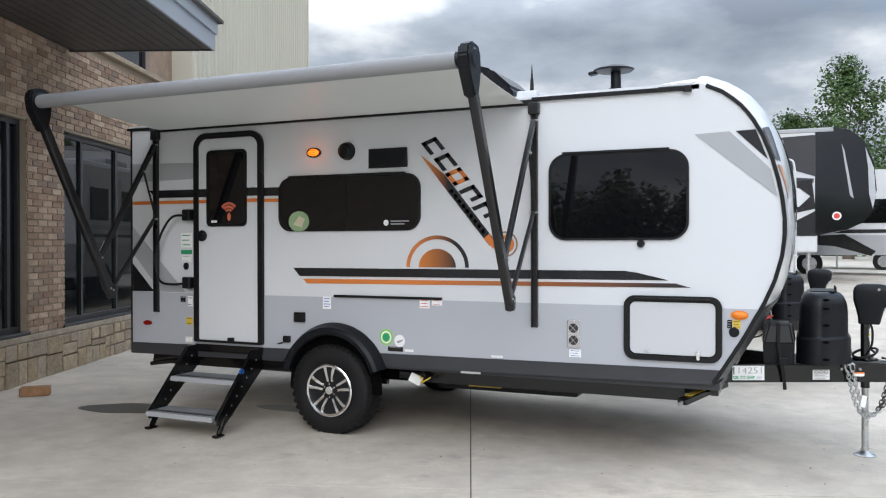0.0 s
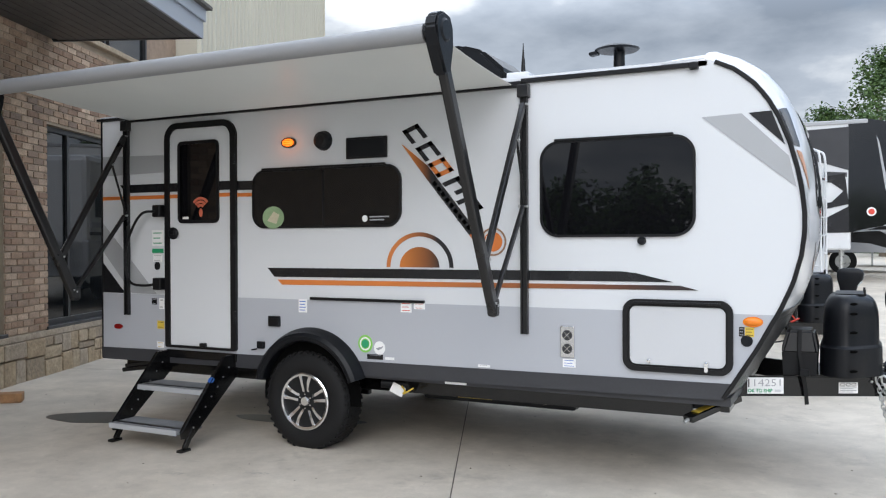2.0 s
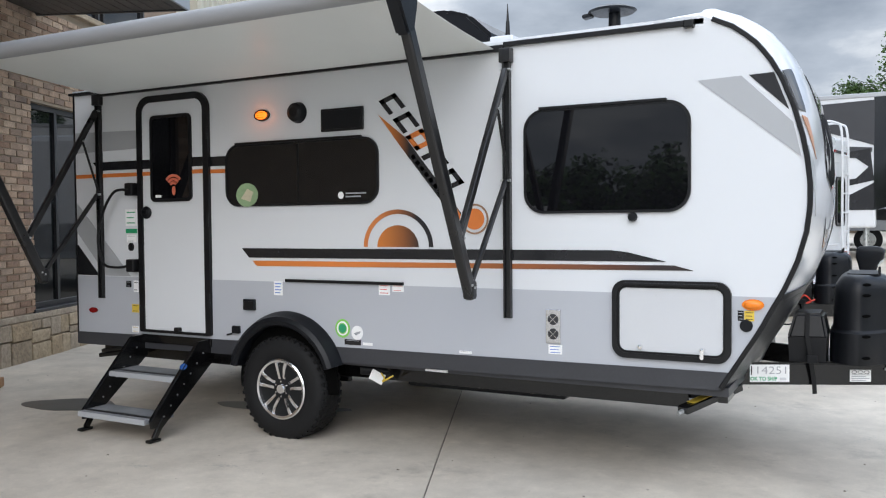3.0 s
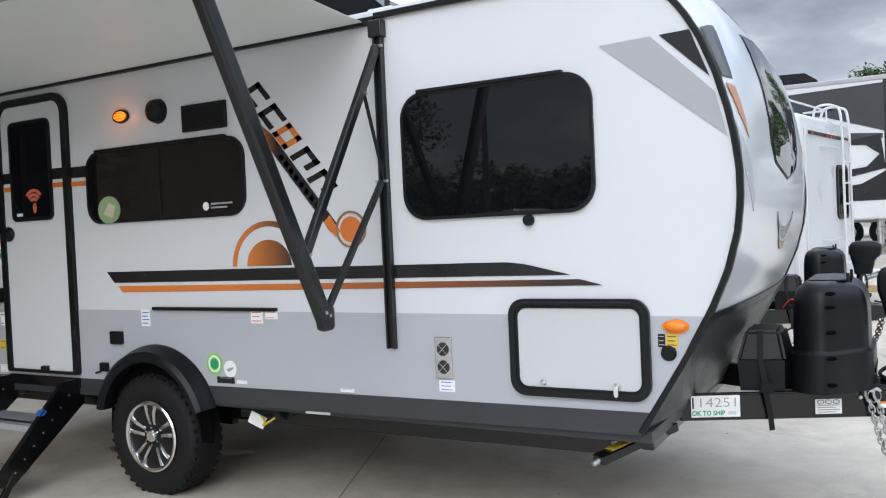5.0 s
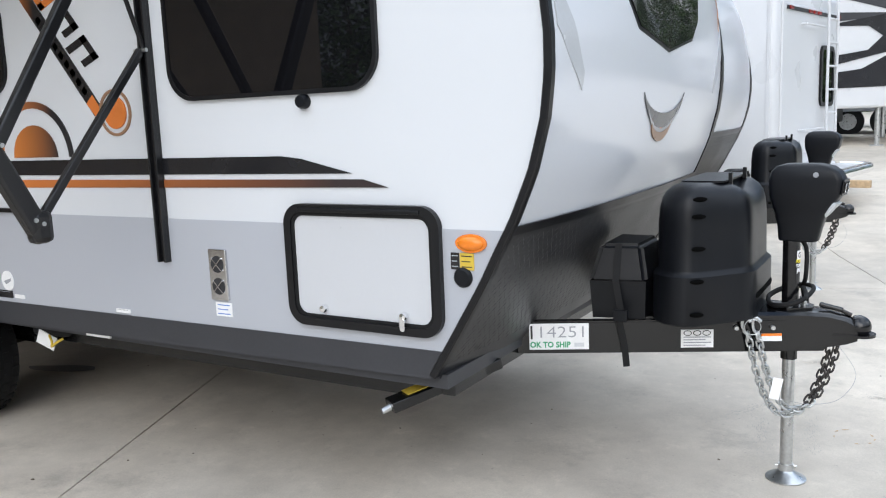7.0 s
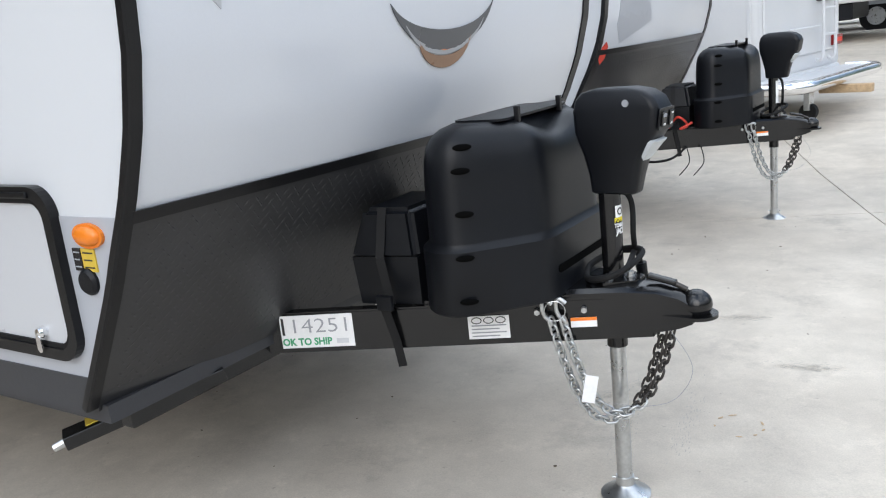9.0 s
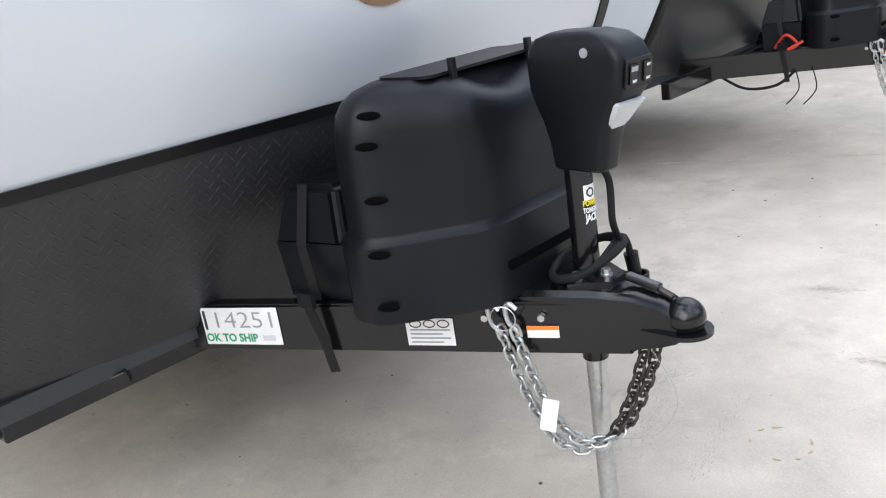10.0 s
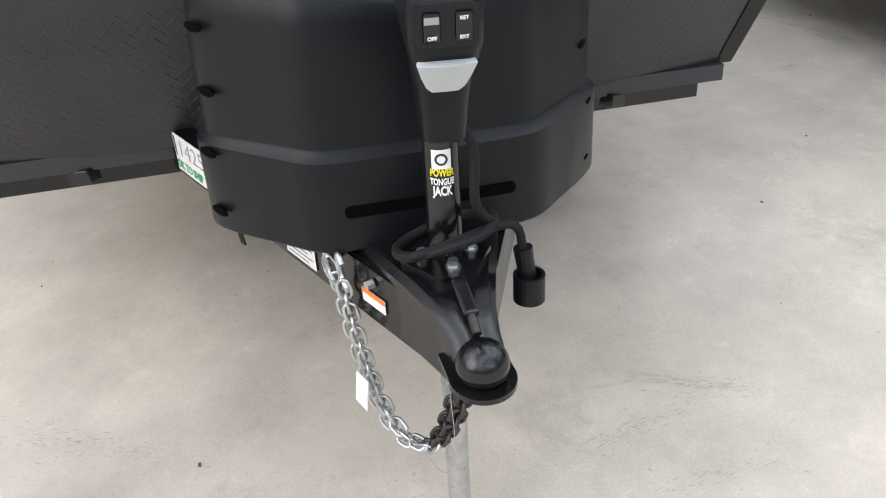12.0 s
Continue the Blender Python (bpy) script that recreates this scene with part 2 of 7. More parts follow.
let_through(FABRIC, 0.32)
STICKER = material("white_sticker_paper", (0.80, 0.80, 0.80), 0.5, vary=0.05, scale=30)
INK = material("black_ink", (0.02, 0.02, 0.022), 0.6, vary=0.1)
# Near-black colour that stands in for the shade inside hollows.
VOID = material("painted_recess_shade", (0.002, 0.002, 0.002), 0.9, vary=0.1, spec=0.05)
FARBRICK = material("far_brickwork", (0.30, 0.215, 0.155), 0.9, vary=0.25, scale=3, fine=14)
INKGREY = material("grey_ink", (0.30, 0.31, 0.33), 0.6, vary=0.1)
GREENINK = material("green_ink", (0.02, 0.30, 0.13), 0.5, vary=0.08)
LIMEINK = material("lime_ink", (0.22, 0.55, 0.10), 0.5, vary=0.08)
BLUEINK = material("blue_ink", (0.03, 0.14, 0.50), 0.5, vary=0.08)
YELLOW = material("yellow_label", (0.62, 0.44, 0.05), 0.5, vary=0.08)
PRINTYELLOW = material("yellow_print", (0.80, 0.66, 0.03), 0.5, vary=0.06)
REDINK = material("red_ink", (0.60, 0.05, 0.03), 0.5, vary=0.08)
CORAL = material("coral_ink", (0.62, 0.15, 0.085), 0.5, vary=0.06)
ORANGEINK = material("warning_orange", (0.80, 0.20, 0.02), 0.5, vary=0.06)
AMBER = material("amber_lens", (0.75, 0.20, 0.015), 0.2, vary=0.1, fine=60)
REDLENS = material("red_lens", (0.22, 0.008, 0.008), 0.2, vary=0.1)
LAMPWHITE = material("frosted_lamp_lens", (0.52, 0.55, 0.57), 0.35, vary=0.05)
TREAD = material("grey_step_grip", (0.20, 0.205, 0.215), 0.75, vary=0.2, fine=260, bump=0.001)
BEIGE = material("cream_ribbed_metal", (0.55, 0.515, 0.42), 0.5, vary=0.03, scale=0.8)
FASCIA = material("pale_grey_fascia", (0.29, 0.305, 0.33), 0.4, vary=0.05)
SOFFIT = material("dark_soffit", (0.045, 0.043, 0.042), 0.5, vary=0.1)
SHINGLE = material("asphalt_shingle", (0.10, 0.09, 0.08), 0.9, vary=0.3, fine=60, bump=0.004)
BRONZE = material("dark_bronze_frame", (0.022, 0.022, 0.024), 0.4, vary=0.15)
MORTAR = material("mortar", (0.36, 0.29, 0.215), 0.95, vary=0.15, fine=80, bump=0.003)
BRICK = by_piece("brown_brick", [(0.0, (0.27, 0.165, 0.11)), (0.3, (0.40, 0.27, 0.18)), (0.62, (0.52, 0.38, 0.27)), (0.85, (0.34, 0.235, 0.165)), (1.0, (0.21, 0.145, 0.11))])
STONE = by_piece("tan_limestone", [(0.0, (0.36, 0.27, 0.17)), (0.4, (0.43, 0.34, 0.23)), (0.7, (0.30, 0.235, 0.165)), (1.0, (0.40, 0.33, 0.25))], fine=30, bump=0.012)
WOOD = material("weathered_wood_block", (0.30, 0.16, 0.075), 0.8, vary=0.3, scale=14, fine=80, bump=0.002)
CAMPERWHITE = material("aged_white_fibreglass", (0.60, 0.61, 0.625), 0.3, vary=0.03, scale=2)
CONCRETE = concrete()
JOINTFILL = material("joint_dirt", (0.11, 0.10, 0.09), 0.95, vary=0.3, fine=60)
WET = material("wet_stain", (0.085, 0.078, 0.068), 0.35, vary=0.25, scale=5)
SCUFF = material("tyre_scuff", (0.42, 0.39, 0.34), 0.7, vary=0.2, scale=14)
RUST = material("rust_mark", (0.46, 0.33, 0.20), 0.9, vary=0.25, scale=30)
LEAF = by_piece("tree_leaf", [(0.0, (0.035, 0.075, 0.018)), (0.5, (0.065, 0.125, 0.03)), (1.0, (0.10, 0.17, 0.045))], rough=0.55, bump=0.0005)
BARK = material("bark", (0.12, 0.095, 0.07), 0.95, vary=0.3, fine=30, bump=0.01)
ASPHALT = material("asphalt", (0.055, 0.055, 0.055), 0.9, vary=0.2)


def emitter(name, colour, strength):
    mt = material(name, colour, 0.3)
    b = mt.node_tree.nodes["Principled BSDF"]
    b.inputs["Emission Color"].default_value = (*colour, 1)
    b.inputs["Emission Strength"].default_value = strength
    return mt


AMBERLIT = emitter("lit_amber_lens", (1.0, 0.19, 0.012), 1.35)


# ---------------------------------------------------------------- builders
def part(name, bm, mat, parent=None, label="", smooth=False):
    me = bpy.data.meshes.new(name)
    bmesh.ops.recalc_face_normals(bm, faces=bm.faces)
    if smooth:
        for f in bm.faces:
            f.smooth = True
        for e in bm.edges:
            if len(e.link_faces) == 2 and e.calc_face_angle(0) > 0.6:
                e.smooth = False
    bm.to_mesh(me)
    bm.free()
    me.materials.append(mat)
    ob = new(name, me)
    if parent is not None:
        ob.parent = parent
        ob.matrix_parent_inverse = parent_matrix(parent).inverted()
    return tagged(ob, label) if label else ob


def parent_matrix(ob):
    m = ob.matrix_basis.copy()
    while ob.parent is not None:
        m = ob.parent.matrix_basis @ ob.matrix_parent_inverse @ m
        ob = ob.parent
    return m


def thing(name, at, label, category, group="", kind=""):
    e = new(name)
    e.location = at
    e.empty_display_size = 0.1
    return tagged(e, label, category, group, kind)


def hexa(bm, p):
    """Eight corners: four below, four above, both the same way round."""
    v = [bm.verts.new(c) for c in p]
    for f in ((3, 2, 1, 0), (4, 5, 6, 7), (0, 1, 5, 4), (1, 2, 6, 5), (2, 3, 7, 6), (3, 0, 4, 7)):
        bm.faces.new([v[i] for i in f])
    return v


def box(x0, x1, y0, y1, z0, z1, bevel=0.0, bm=None, seg=2):
    own = bmesh.new()
    hexa(own, [(x0, y0, z0), (x1, y0, z0), (x1, y1, z0), (x0, y1, z0), (x0, y0, z1), (x1, y0, z1), (x1, y1, z1), (x0, y1, z1)])
    if bevel:
        bmesh.ops.bevel(own, geom=own.edges[:], offset=bevel, segments=seg, affect="EDGES", profile=0.5)
    return join(bm, own)


def join(bm, own, m=None):
    if m is not None:
        bmesh.ops.transform(own, matrix=m, verts=own.verts)
    if bm is None:
        return own
    vs = {v: bm.verts.new(v.co) for v in own.verts}
    for f in own.faces:
        bm.faces.new([vs[v] for v in f.verts])
    own.free()
    return bm


def obox(c, size, m, bevel=0.0, bm=None):
    """A box of that size about c, turned by m."""
    own = box(-size[0] / 2, size[0] / 2, -size[1] / 2, size[1] / 2, -size[2] / 2, size[2] / 2, bevel)
    return join(bm, own, Matrix.Translation(c) @ m.to_4x4())


def beam(a, b, w, h, bevel=0.0, bm=None, up=(0, 0, 1)):
    """A bar of w by h from a to b; h lies along up as near as can be."""
    a, b = Vector(a), Vector(b)
    d = (b - a)
    z = d.normalized()
    x = Vector(up).cross(z)
    if x.length < 1e-4:
        x = Vector((1, 0, 0)).cross(z)
    x.normalize()
    y = z.cross(x)
    m = Matrix((x, y, z)).transposed()
    return obox((a + b) / 2, (w, h, d.length), m, bevel, bm)


def rod(a, b, r, r2=None, seg=20, bm=None):
    a, b = Vector(a), Vector(b)
    own = bmesh.new()
    bmesh.ops.create_cone(own, cap_ends=True, segments=seg, radius1=r, radius2=r if r2 is None else r2, depth=(b - a).length)
    m = Matrix.Translation((a + b) / 2) @ (b - a).to_track_quat("Z", "Y").to_matrix().to_4x4()
    return join(bm, own, m)


def ball(c, r, scale=(1, 1, 1), bm=None, seg=20):
    own = bmesh.new()
    bmesh.ops.create_uvsphere(own, u_segments=seg, v_segments=max(6, seg // 2), radius=r)
    return join(bm, own, Matrix.Translation(c) @ Matrix.Diagonal((*scale, 1)))


def tube(pts, r, seg=10, bm=None, closed=False):
    """A round bar along points."""
    own = bmesh.new()
    P = [Vector(p) for p in pts]
    n = len(P)
    rings = []
    u = None
    for i in range(n):
        t = (P[(i + 1) % n] - P[i - 1]) if closed else (P[min(i + 1, n - 1)] - P[max(i - 1, 0)])
        t.normalize()
        if u is None:
            u = t.orthogonal().normalized()
        u = (u - t * u.dot(t)).normalized()
        w = t.cross(u)
        rings.append([own.verts.new(P[i] + r * (math.cos(2 * math.pi * k / seg) * u + math.sin(2 * math.pi * k / seg) * w)) for k in range(seg)])
    for i in range(n if closed else n - 1):
        A, B = rings[i], rings[(i + 1) % n]
        for k in range(seg):
            own.faces.new((A[k], A[(k + 1) % seg], B[(k + 1) % seg], B[k]))
    if not closed:
        own.faces.new(rings[0][::-1])
        own.faces.new(rings[-1])
    return join(bm, own)


def smooth_path(pts, steps=6):
    """Catmull-Rom through points."""
    P = [Vector(p) for p in pts]
    out = []
    for i in range(len(P) - 1):
        a, b, c, d = P[max(i - 1, 0)], P[i], P[i + 1], P[min(i + 2, len(P) - 1)]
        for k in range(steps):
            t = k / steps
            out.append(0.5 * ((2 * b) + (c - a) * t + (2 * a - 5 * b + 4 * c - d) * t * t + (3 * b - a - 3 * c + d) * t ** 3))
    return out + [P[-1]]


def prism(poly, y0, y1, bm=None, axis="y"):
    """A polygon of (x, z) pulled from y0 to y1; axis x: (y, z) from x0 to x1; axis z: (x, y)."""
    own = bmesh.new()
    put = {"y": lambda p, d: (p[0], d, p[1]), "x": lambda p, d: (d, p[0], p[1]), "z": lambda p, d: (p[0], p[1], d)}[axis]
    A = [own.verts.new(put(p, y0)) for p in poly]
    B = [own.verts.new(put(p, y1)) for p in poly]
    own.faces.new(A)
    own.faces.new(B[::-1])
    for i in range(len(poly)):
        j = (i + 1) % len(poly)
        own.faces.new((A[i], B[i], B[j], A[j]))
    return join(bm, own)


def rrect(x0, x1, z0, z1, r, seg=6):
    """Corner points of a rounded rectangle; r: one radius, or four from the lower left, counter-clockwise."""
    r = (r,) * 4 if not isinstance(r, tuple) else r
    pts = []
    for (cx, cz, a), q in zip(((x0, z0, 180), (x1, z0, 270), (x1, z1, 0), (x0, z1, 90)), r):
        ox, oz = (q if cx == x0 else -q), (q if cz == z0 else -q)
        for k in range(seg + 1):
            t = radians(a + 90 * k / seg)
            pts.append((cx + ox + q * math.cos(t), cz + oz + q * math.sin(t)))
    return pts


def ring(outer, inner, y0, y1, bm=None, axis="y"):
    """A frame between two outlines with as many points each."""
    own = bmesh.new()
    put = {"y": lambda p, d: (p[0], d, p[1]), "x": lambda p, d: (d, p[0], p[1]), "z": lambda p, d: (p[0], p[1], d)}[axis]
    O0, I0, O1, I1 = [[own.verts.new(put(p, d)) for p in q] for q, d in ((outer, y0), (inner, y0), (outer, y1), (inner, y1))]
    n = len(outer)
    for i in range(n):
        j = (i + 1) % n
        own.faces.new((O0[i], O0[j], I0[j], I0[i]))
        own.faces.new((O1[j], O1[i], I1[i], I1[j]))
        own.faces.new((O0[j], O0[i], O1[i], O1[j]))
        own.faces.new((I0[i], I0[j], I1[j], I1[i]))
    return join(bm, own)


def disc(c, rx, rz, y0, y1, seg=24, bm=None):
    return prism([(c[0] + rx * math.cos(2 * math.pi * k / seg), c[1] + rz * math.sin(2 * math.pi * k / seg)) for k in range(seg)], y0, y1, bm)


def lathe(profile, c, axis, seg=40, bm=None, caps=True):
    """(radius, along) pairs turned about the axis through c."""
    own = bmesh.new()
    rings = []
    for r, a in profile:
        row = []
        for k in range(seg):
            t = 2 * math.pi * k / seg
            p, q = r * math.cos(t), r * math.sin(t)
            row.append(own.verts.new({"y": (c[0] + p, c[1] + a, c[2] + q), "z": (c[0] + p, c[1] + q, c[2] + a), "x": (c[0] + a, c[1] + p, c[2] + q)}[axis]))
        rings.append(row)
    for A, B in zip(rings, rings[1:]):
        for k in range(seg):
            own.faces.new((A[k], A[(k + 1) % seg], B[(k + 1) % seg], B[k]))
    for row in (rings[0], rings[-1]):
        if caps and (row[0].co - row[1].co).length > 1e-5:
            own.faces.new(row)
    bmesh.ops.remove_doubles(own, verts=own.verts, dist=1e-6)
    return join(bm, own)


def words(text, size, m, mat, parent, name="letter", thick=0.0004, bold=0.03):
    """Printed words with the built-in face, as a mesh, on the plane of m."""
    cu = bpy.data.curves.new(name, "FONT")
    cu.body, cu.size, cu.extrude, cu.align_x, cu.align_y, cu.resolution_u, cu.offset = text, size, thick, "CENTER", "CENTER", 3, bold * size
    tmp = bpy.data.objects.new(name, cu)
    scene.collection.objects.link(tmp)
    me = bpy.data.meshes.new_from_object(tmp.evaluated_get(bpy.context.evaluated_depsgraph_get()))
    bpy.data.objects.remove(tmp)
    me.transform(m)
    whole = bmesh.new()
    whole.from_mesh(me)
    bpy.data.meshes.remove(me)
    left, made = set(whole.verts), []
    while left:
        island, edge = set(), [left.pop()]
        while edge:
            v = edge.pop()
            island.add(v)
            for e in v.link_edges:
                w = e.other_vert(v)
                if w in left:
                    left.discard(w)
                    edge.append(w)
        one = bmesh.new()
        vs = {v: one.verts.new(v.co) for v in island}
        for f in whole.faces:
            if f.verts[0] in island:
                one.faces.new([vs[v] for v in f.verts])
        made.append(part(name, one, mat, parent))
    whole.free()
    return made


# ---------------------------------------------------------------- ground
S0 = Vector((-4.12, 0.587, 0))                 # foot of the shop front
ALONG, OUT = Vector((-0.379, 0.9254, 0)), Vector((0.9254, 0.379, 0))


def sn(s, n, z=0.0):
    """A place by its run along the shop front, its distance before it and its height."""
    p = S0 + s * ALONG + n * OUT
    return Vector((p.x, p.y, z))


def axis_lines(joints, lo, hi, w=0.009):
    rows = [(lo, 0)]
    for j in joints:
        rows += [(j - w / 2, 0), (j - w / 2 + 0.001, 1), (j + w / 2 - 0.001, 1), (j + w / 2, 0)]
    return rows + [(hi, 0)]


def make_ground():
    bm = bmesh.new()
    S = axis_lines([1.15 + 4.73 * k for k in range(-3, 5)], -400, 400)
    N = axis_lines([4.71 + 4.7 * k for k in range(-1, 4)], -400, 400)
    S = sorted(S + [(s, 0) for s in (2.5, 3.7, 7.5, 9.0, 12.5, 14.0, 18.0, 22.0, 27.0, 40.0)])
    N = sorted(N + [(n, 0) for n in (7.0, 12.0, 16.0, 20.0, 26.0, 40.0)])
    grid = []
    for s, ds in S:
        row = []
        for n, dn in N:
            p = sn(s, n)
            row.append(bm.verts.new((p.x, p.y, max(-2.0, gz(max(-60, min(60, p.x)), p.y)) - (0.008 if ds or dn else 0))))
        grid.append(row)
    for i in range(len(S) - 1):
        for j in range(len(N) - 1):
            f = bm.faces.new((grid[i][j], grid[i][j + 1], grid[i + 1][j + 1], grid[i + 1][j]))
            f.normal_update()
            if f.normal.z < 0:
                f.normal_flip()
            f.material_index = 1 if (S[i][1] and S[i + 1][1]) or (N[j][1] and N[j + 1][1]) else 0
    me = bpy.data.meshes.new("ground")
    bm.to_mesh(me)
    bm.free()
    me.materials.append(CONCRETE)
    me.materials.append(JOINTFILL)
    return tagged(new("ground", me), "pale tan concrete yard in large cast slabs", "ground", kind="structure")


ground = make_ground()


def floor_mark(name, outline, mat, label, lift=0.002, parent=None):
    """A thin film on the concrete with an uneven outline."""
    bm = bmesh.new()
    vs = [bm.verts.new((x, y, gz(x, y) + lift)) for x, y in outline]
    up = bm.faces.new(vs)
    r = bmesh.ops.extrude_face_region(bm, geom=[up])
    bmesh.ops.translate(bm, vec=(0, 0, 0.0008), verts=[v for v in r["geom"] if isinstance(v, bmesh.types.BMVert)])
    return tagged(part(name, bm, mat), label, name.replace("_", " "), kind="stuff")


def blot(cx, cy, rx, ry, turn, rough=0.18, n=36, seed=1):
    rnd = random.Random(seed)
    ph = [rnd.uniform(0, 6.28) for _ in range(4)]
    out = []
    for k in range(n):
        t = 2 * math.pi * k / n
        q = 1 + rough * sum(math.sin((i + 2) * t + ph[i]) / (i + 1.4) for i in range(4))
        x, y = rx * q * math.cos(t), ry * q * math.sin(t)
        out.append((cx + x * math.cos(turn) - y * math.sin(turn), cy + x * math.sin(turn) + y * math.cos(turn)))
    return out


# ---------------------------------------------------------------- the trailer
MID = 1.143
WIDE = 2 * MID
NOSE = [(0.60, 2.967), (0.75, 3.060), (0.93, 3.170), (1.02, 3.216), (1.134, 3.280), (1.29, 3.348), (1.45, 3.392), (1.58, 3.408), (1.70, 3.408), (1.83, 3.394),
        (1.95, 3.371), (2.10, 3.330), (2.25, 3.272), (2.37, 3.206), (2.47, 3.125), (2.55, 3.022), (2.59, 2.945), (2.625, 2.850)]
NZ, NX = [p[0] for p in NOSE], [p[1] for p in NOSE]


def nose(z):
    return float(np.interp(z, NZ, NX))


def ease(a, b, v):
    k = min(1.0, max(0.0, (v - a) / (b - a)))
    return k * k * (3 - 2 * k)


def bulge(y, z=1.0):
    return (0.05 - 0.022 * ease(1.1, 1.5, z)) * max(0.0, 1 - ((y - MID) / MID) ** 2)


def crown(y):
    """The cap stands proud of the side walls, with round shoulders."""
    d = min(y, WIDE - y)
    return 0.10 * math.sqrt(max(0.0, 1 - (1 - min(1.0, max(0.0, d - 0.02) / 0.35)) ** 2))


def puff(bm):
    """Swell the top of the front cap forward and up."""
    for v in bm.verts:
        k = crown(v.co.y) * ease(1.55, 2.4, v.co.z)
        up = ease(1.95, 2.5, v.co.z)
        v.co.x += 0.85 * k * (1 - 0.4 * up)
        v.co.z += 0.8 * k * up
    return bm


def nose_slice(z0, z1, step=0.06):
    n = max(2, int((z1 - z0) / step))
    return [(nose(z0 + (z1 - z0) * k / n), z0 + (z1 - z0) * k / n) for k in range(n + 1)]


def nose_sheet(z0, z1, y0, y1, lift, thick=0.012, ny=40, dz=0.05):
    """A sheet that follows the bowed front between two heights."""
    bm = bmesh.new()
    nz = max(2, int((z1 - z0) / dz))
    layers = []
    for off in (lift, lift - thick):
        g = []
        for i in range(nz + 1):
            z = z0 + (z1 - z0) * i / nz
            g.append([bm.verts.new((nose(z) + bulge(y0 + (y1 - y0) * j / ny, z) + off, y0 + (y1 - y0) * j / ny, z)) for j in range(ny + 1)])
        layers.append(g)
    A, B = layers
    for i in range(nz):
        for j in range(ny):
            bm.faces.new((A[i][j], A[i][j + 1], A[i + 1][j + 1], A[i + 1][j]))
            bm.faces.new((B[i][j], B[i + 1][j], B[i + 1][j + 1], B[i][j + 1]))
    for i in range(nz):
        bm.faces.new((A[i][0], A[i + 1][0], B[i + 1][0], B[i][0]))
        bm.faces.new((A[i][ny], B[i][ny], B[i + 1][ny], A[i + 1][ny]))
    for j in range(ny):
        bm.faces.new((A[0][j], B[0][j], B[0][j + 1], A[0][j + 1]))
        bm.faces.new((A[nz][j], A[nz][j + 1], B[nz][j + 1], B[nz][j]))
    return puff(bm)


def nose_patch(poly, lift=0.003, thick=0.003, cut=0.05):
    """A flat graphic given in (y, z), laid on the bowed front."""
    bm = prism(poly, 0.0, -thick, axis="x")
    bmesh.ops.triangulate(bm, faces=bm.faces[:])
    for _ in range(3):
        long = [e for e in bm.edges if e.calc_length() > cut]
        if not long:
            break
        bmesh.ops.subdivide_edges(bm, edges=long, cuts=1)
        bmesh.ops.triangulate(bm, faces=bm.faces[:])
    for v in bm.verts:
        v.co.x += nose(v.co.z) + bulge(v.co.y, v.co.z) + lift
    return puff(bm)


def tread_marks(z0, z1, y0, y1, lift, pitch=0.034):
    """Raised lozenges of tread plate over the bowed front."""
    bm = bmesh.new()
    i = 0
    z = z0 + 0.02
    while z < z1 - 0.01:
        y = y0 + 0.02 + (pitch / 2 if i % 2 else 0)
        k = 0
        while y < y1 - 0.02:
            s = 1 if (i + k) % 2 else -1
            L, W, H = 0.0125, 0.0032, 0.0016
            dy, dz = 0.707 * L, 0.707 * L * s
            wy, wz = 0.707 * W, -0.707 * W * s
            X = lambda yy, zz: nose(zz) + bulge(yy) + lift
            ring4 = [(y + dy, z + dz), (y + wy, z + wz), (y - dy, z - dz), (y - wy, z - wz)]
            base = [bm.verts.new((X(a, b), a, b)) for a, b in ring4]
            top = bm.verts.new((X(y, z) + H, y, z))
            for q in range(4):
                bm.faces.new((base[q], base[(q + 1) % 4], top))
            y += pitch
            k += 1
        z += pitch / 2
        i += 1
    return bm


def side_sticker(name, x, z, w, h, mat, trailer, bars=0, ink=None, label="", y=-0.006):
    st = part(name, box(x - w / 2, x + w / 2, y - 0.0008, 0.0, z - h / 2, z + h / 2), mat, trailer, label)
    for k in range(bars):
        zz = z + h * (0.32 - 0.64 * k / max(1, bars - 1))
        part("print_bar", box(x - w * 0.38, x + w * (0.38 - 0.12 * (k % 2)), y - 0.0014, y - 0.0006, zz - h * 0.032, zz + h * 0.032), ink or INK, st)
    return st


def window(trailer, x0, x1, z0, z1, r, rail=True, slider=None):
    pane = part("window", prism(rrect(x0 + 0.012, x1 - 0.012, z0 + 0.012, z1 - 0.012, r - 0.01, 8), -0.012, 0.0), TINT, trailer, "black tinted glass window with rounded corners")
    part("window_frame", ring(rrect(x0, x1, z0, z1, r, 8), rrect(x0 + 0.016, x1 - 0.016, z0 + 0.016, z1 - 0.016, r - 0.014, 8), -0.016, 0.0), TRIM, pane)
    if rail:
        part("drip_rail", box(x0 + 0.10, x1 - 0.13, -0.026, 0.0, z1 - 0.004, z1 + 0.012, 0.003), TRIM, pane)
    if slider:
        part("mullion", box(slider - 0.008, slider + 0.008, -0.0150, -0.008, z0 + 0.02, z1 - 0.02), TRIM, pane)
    return pane


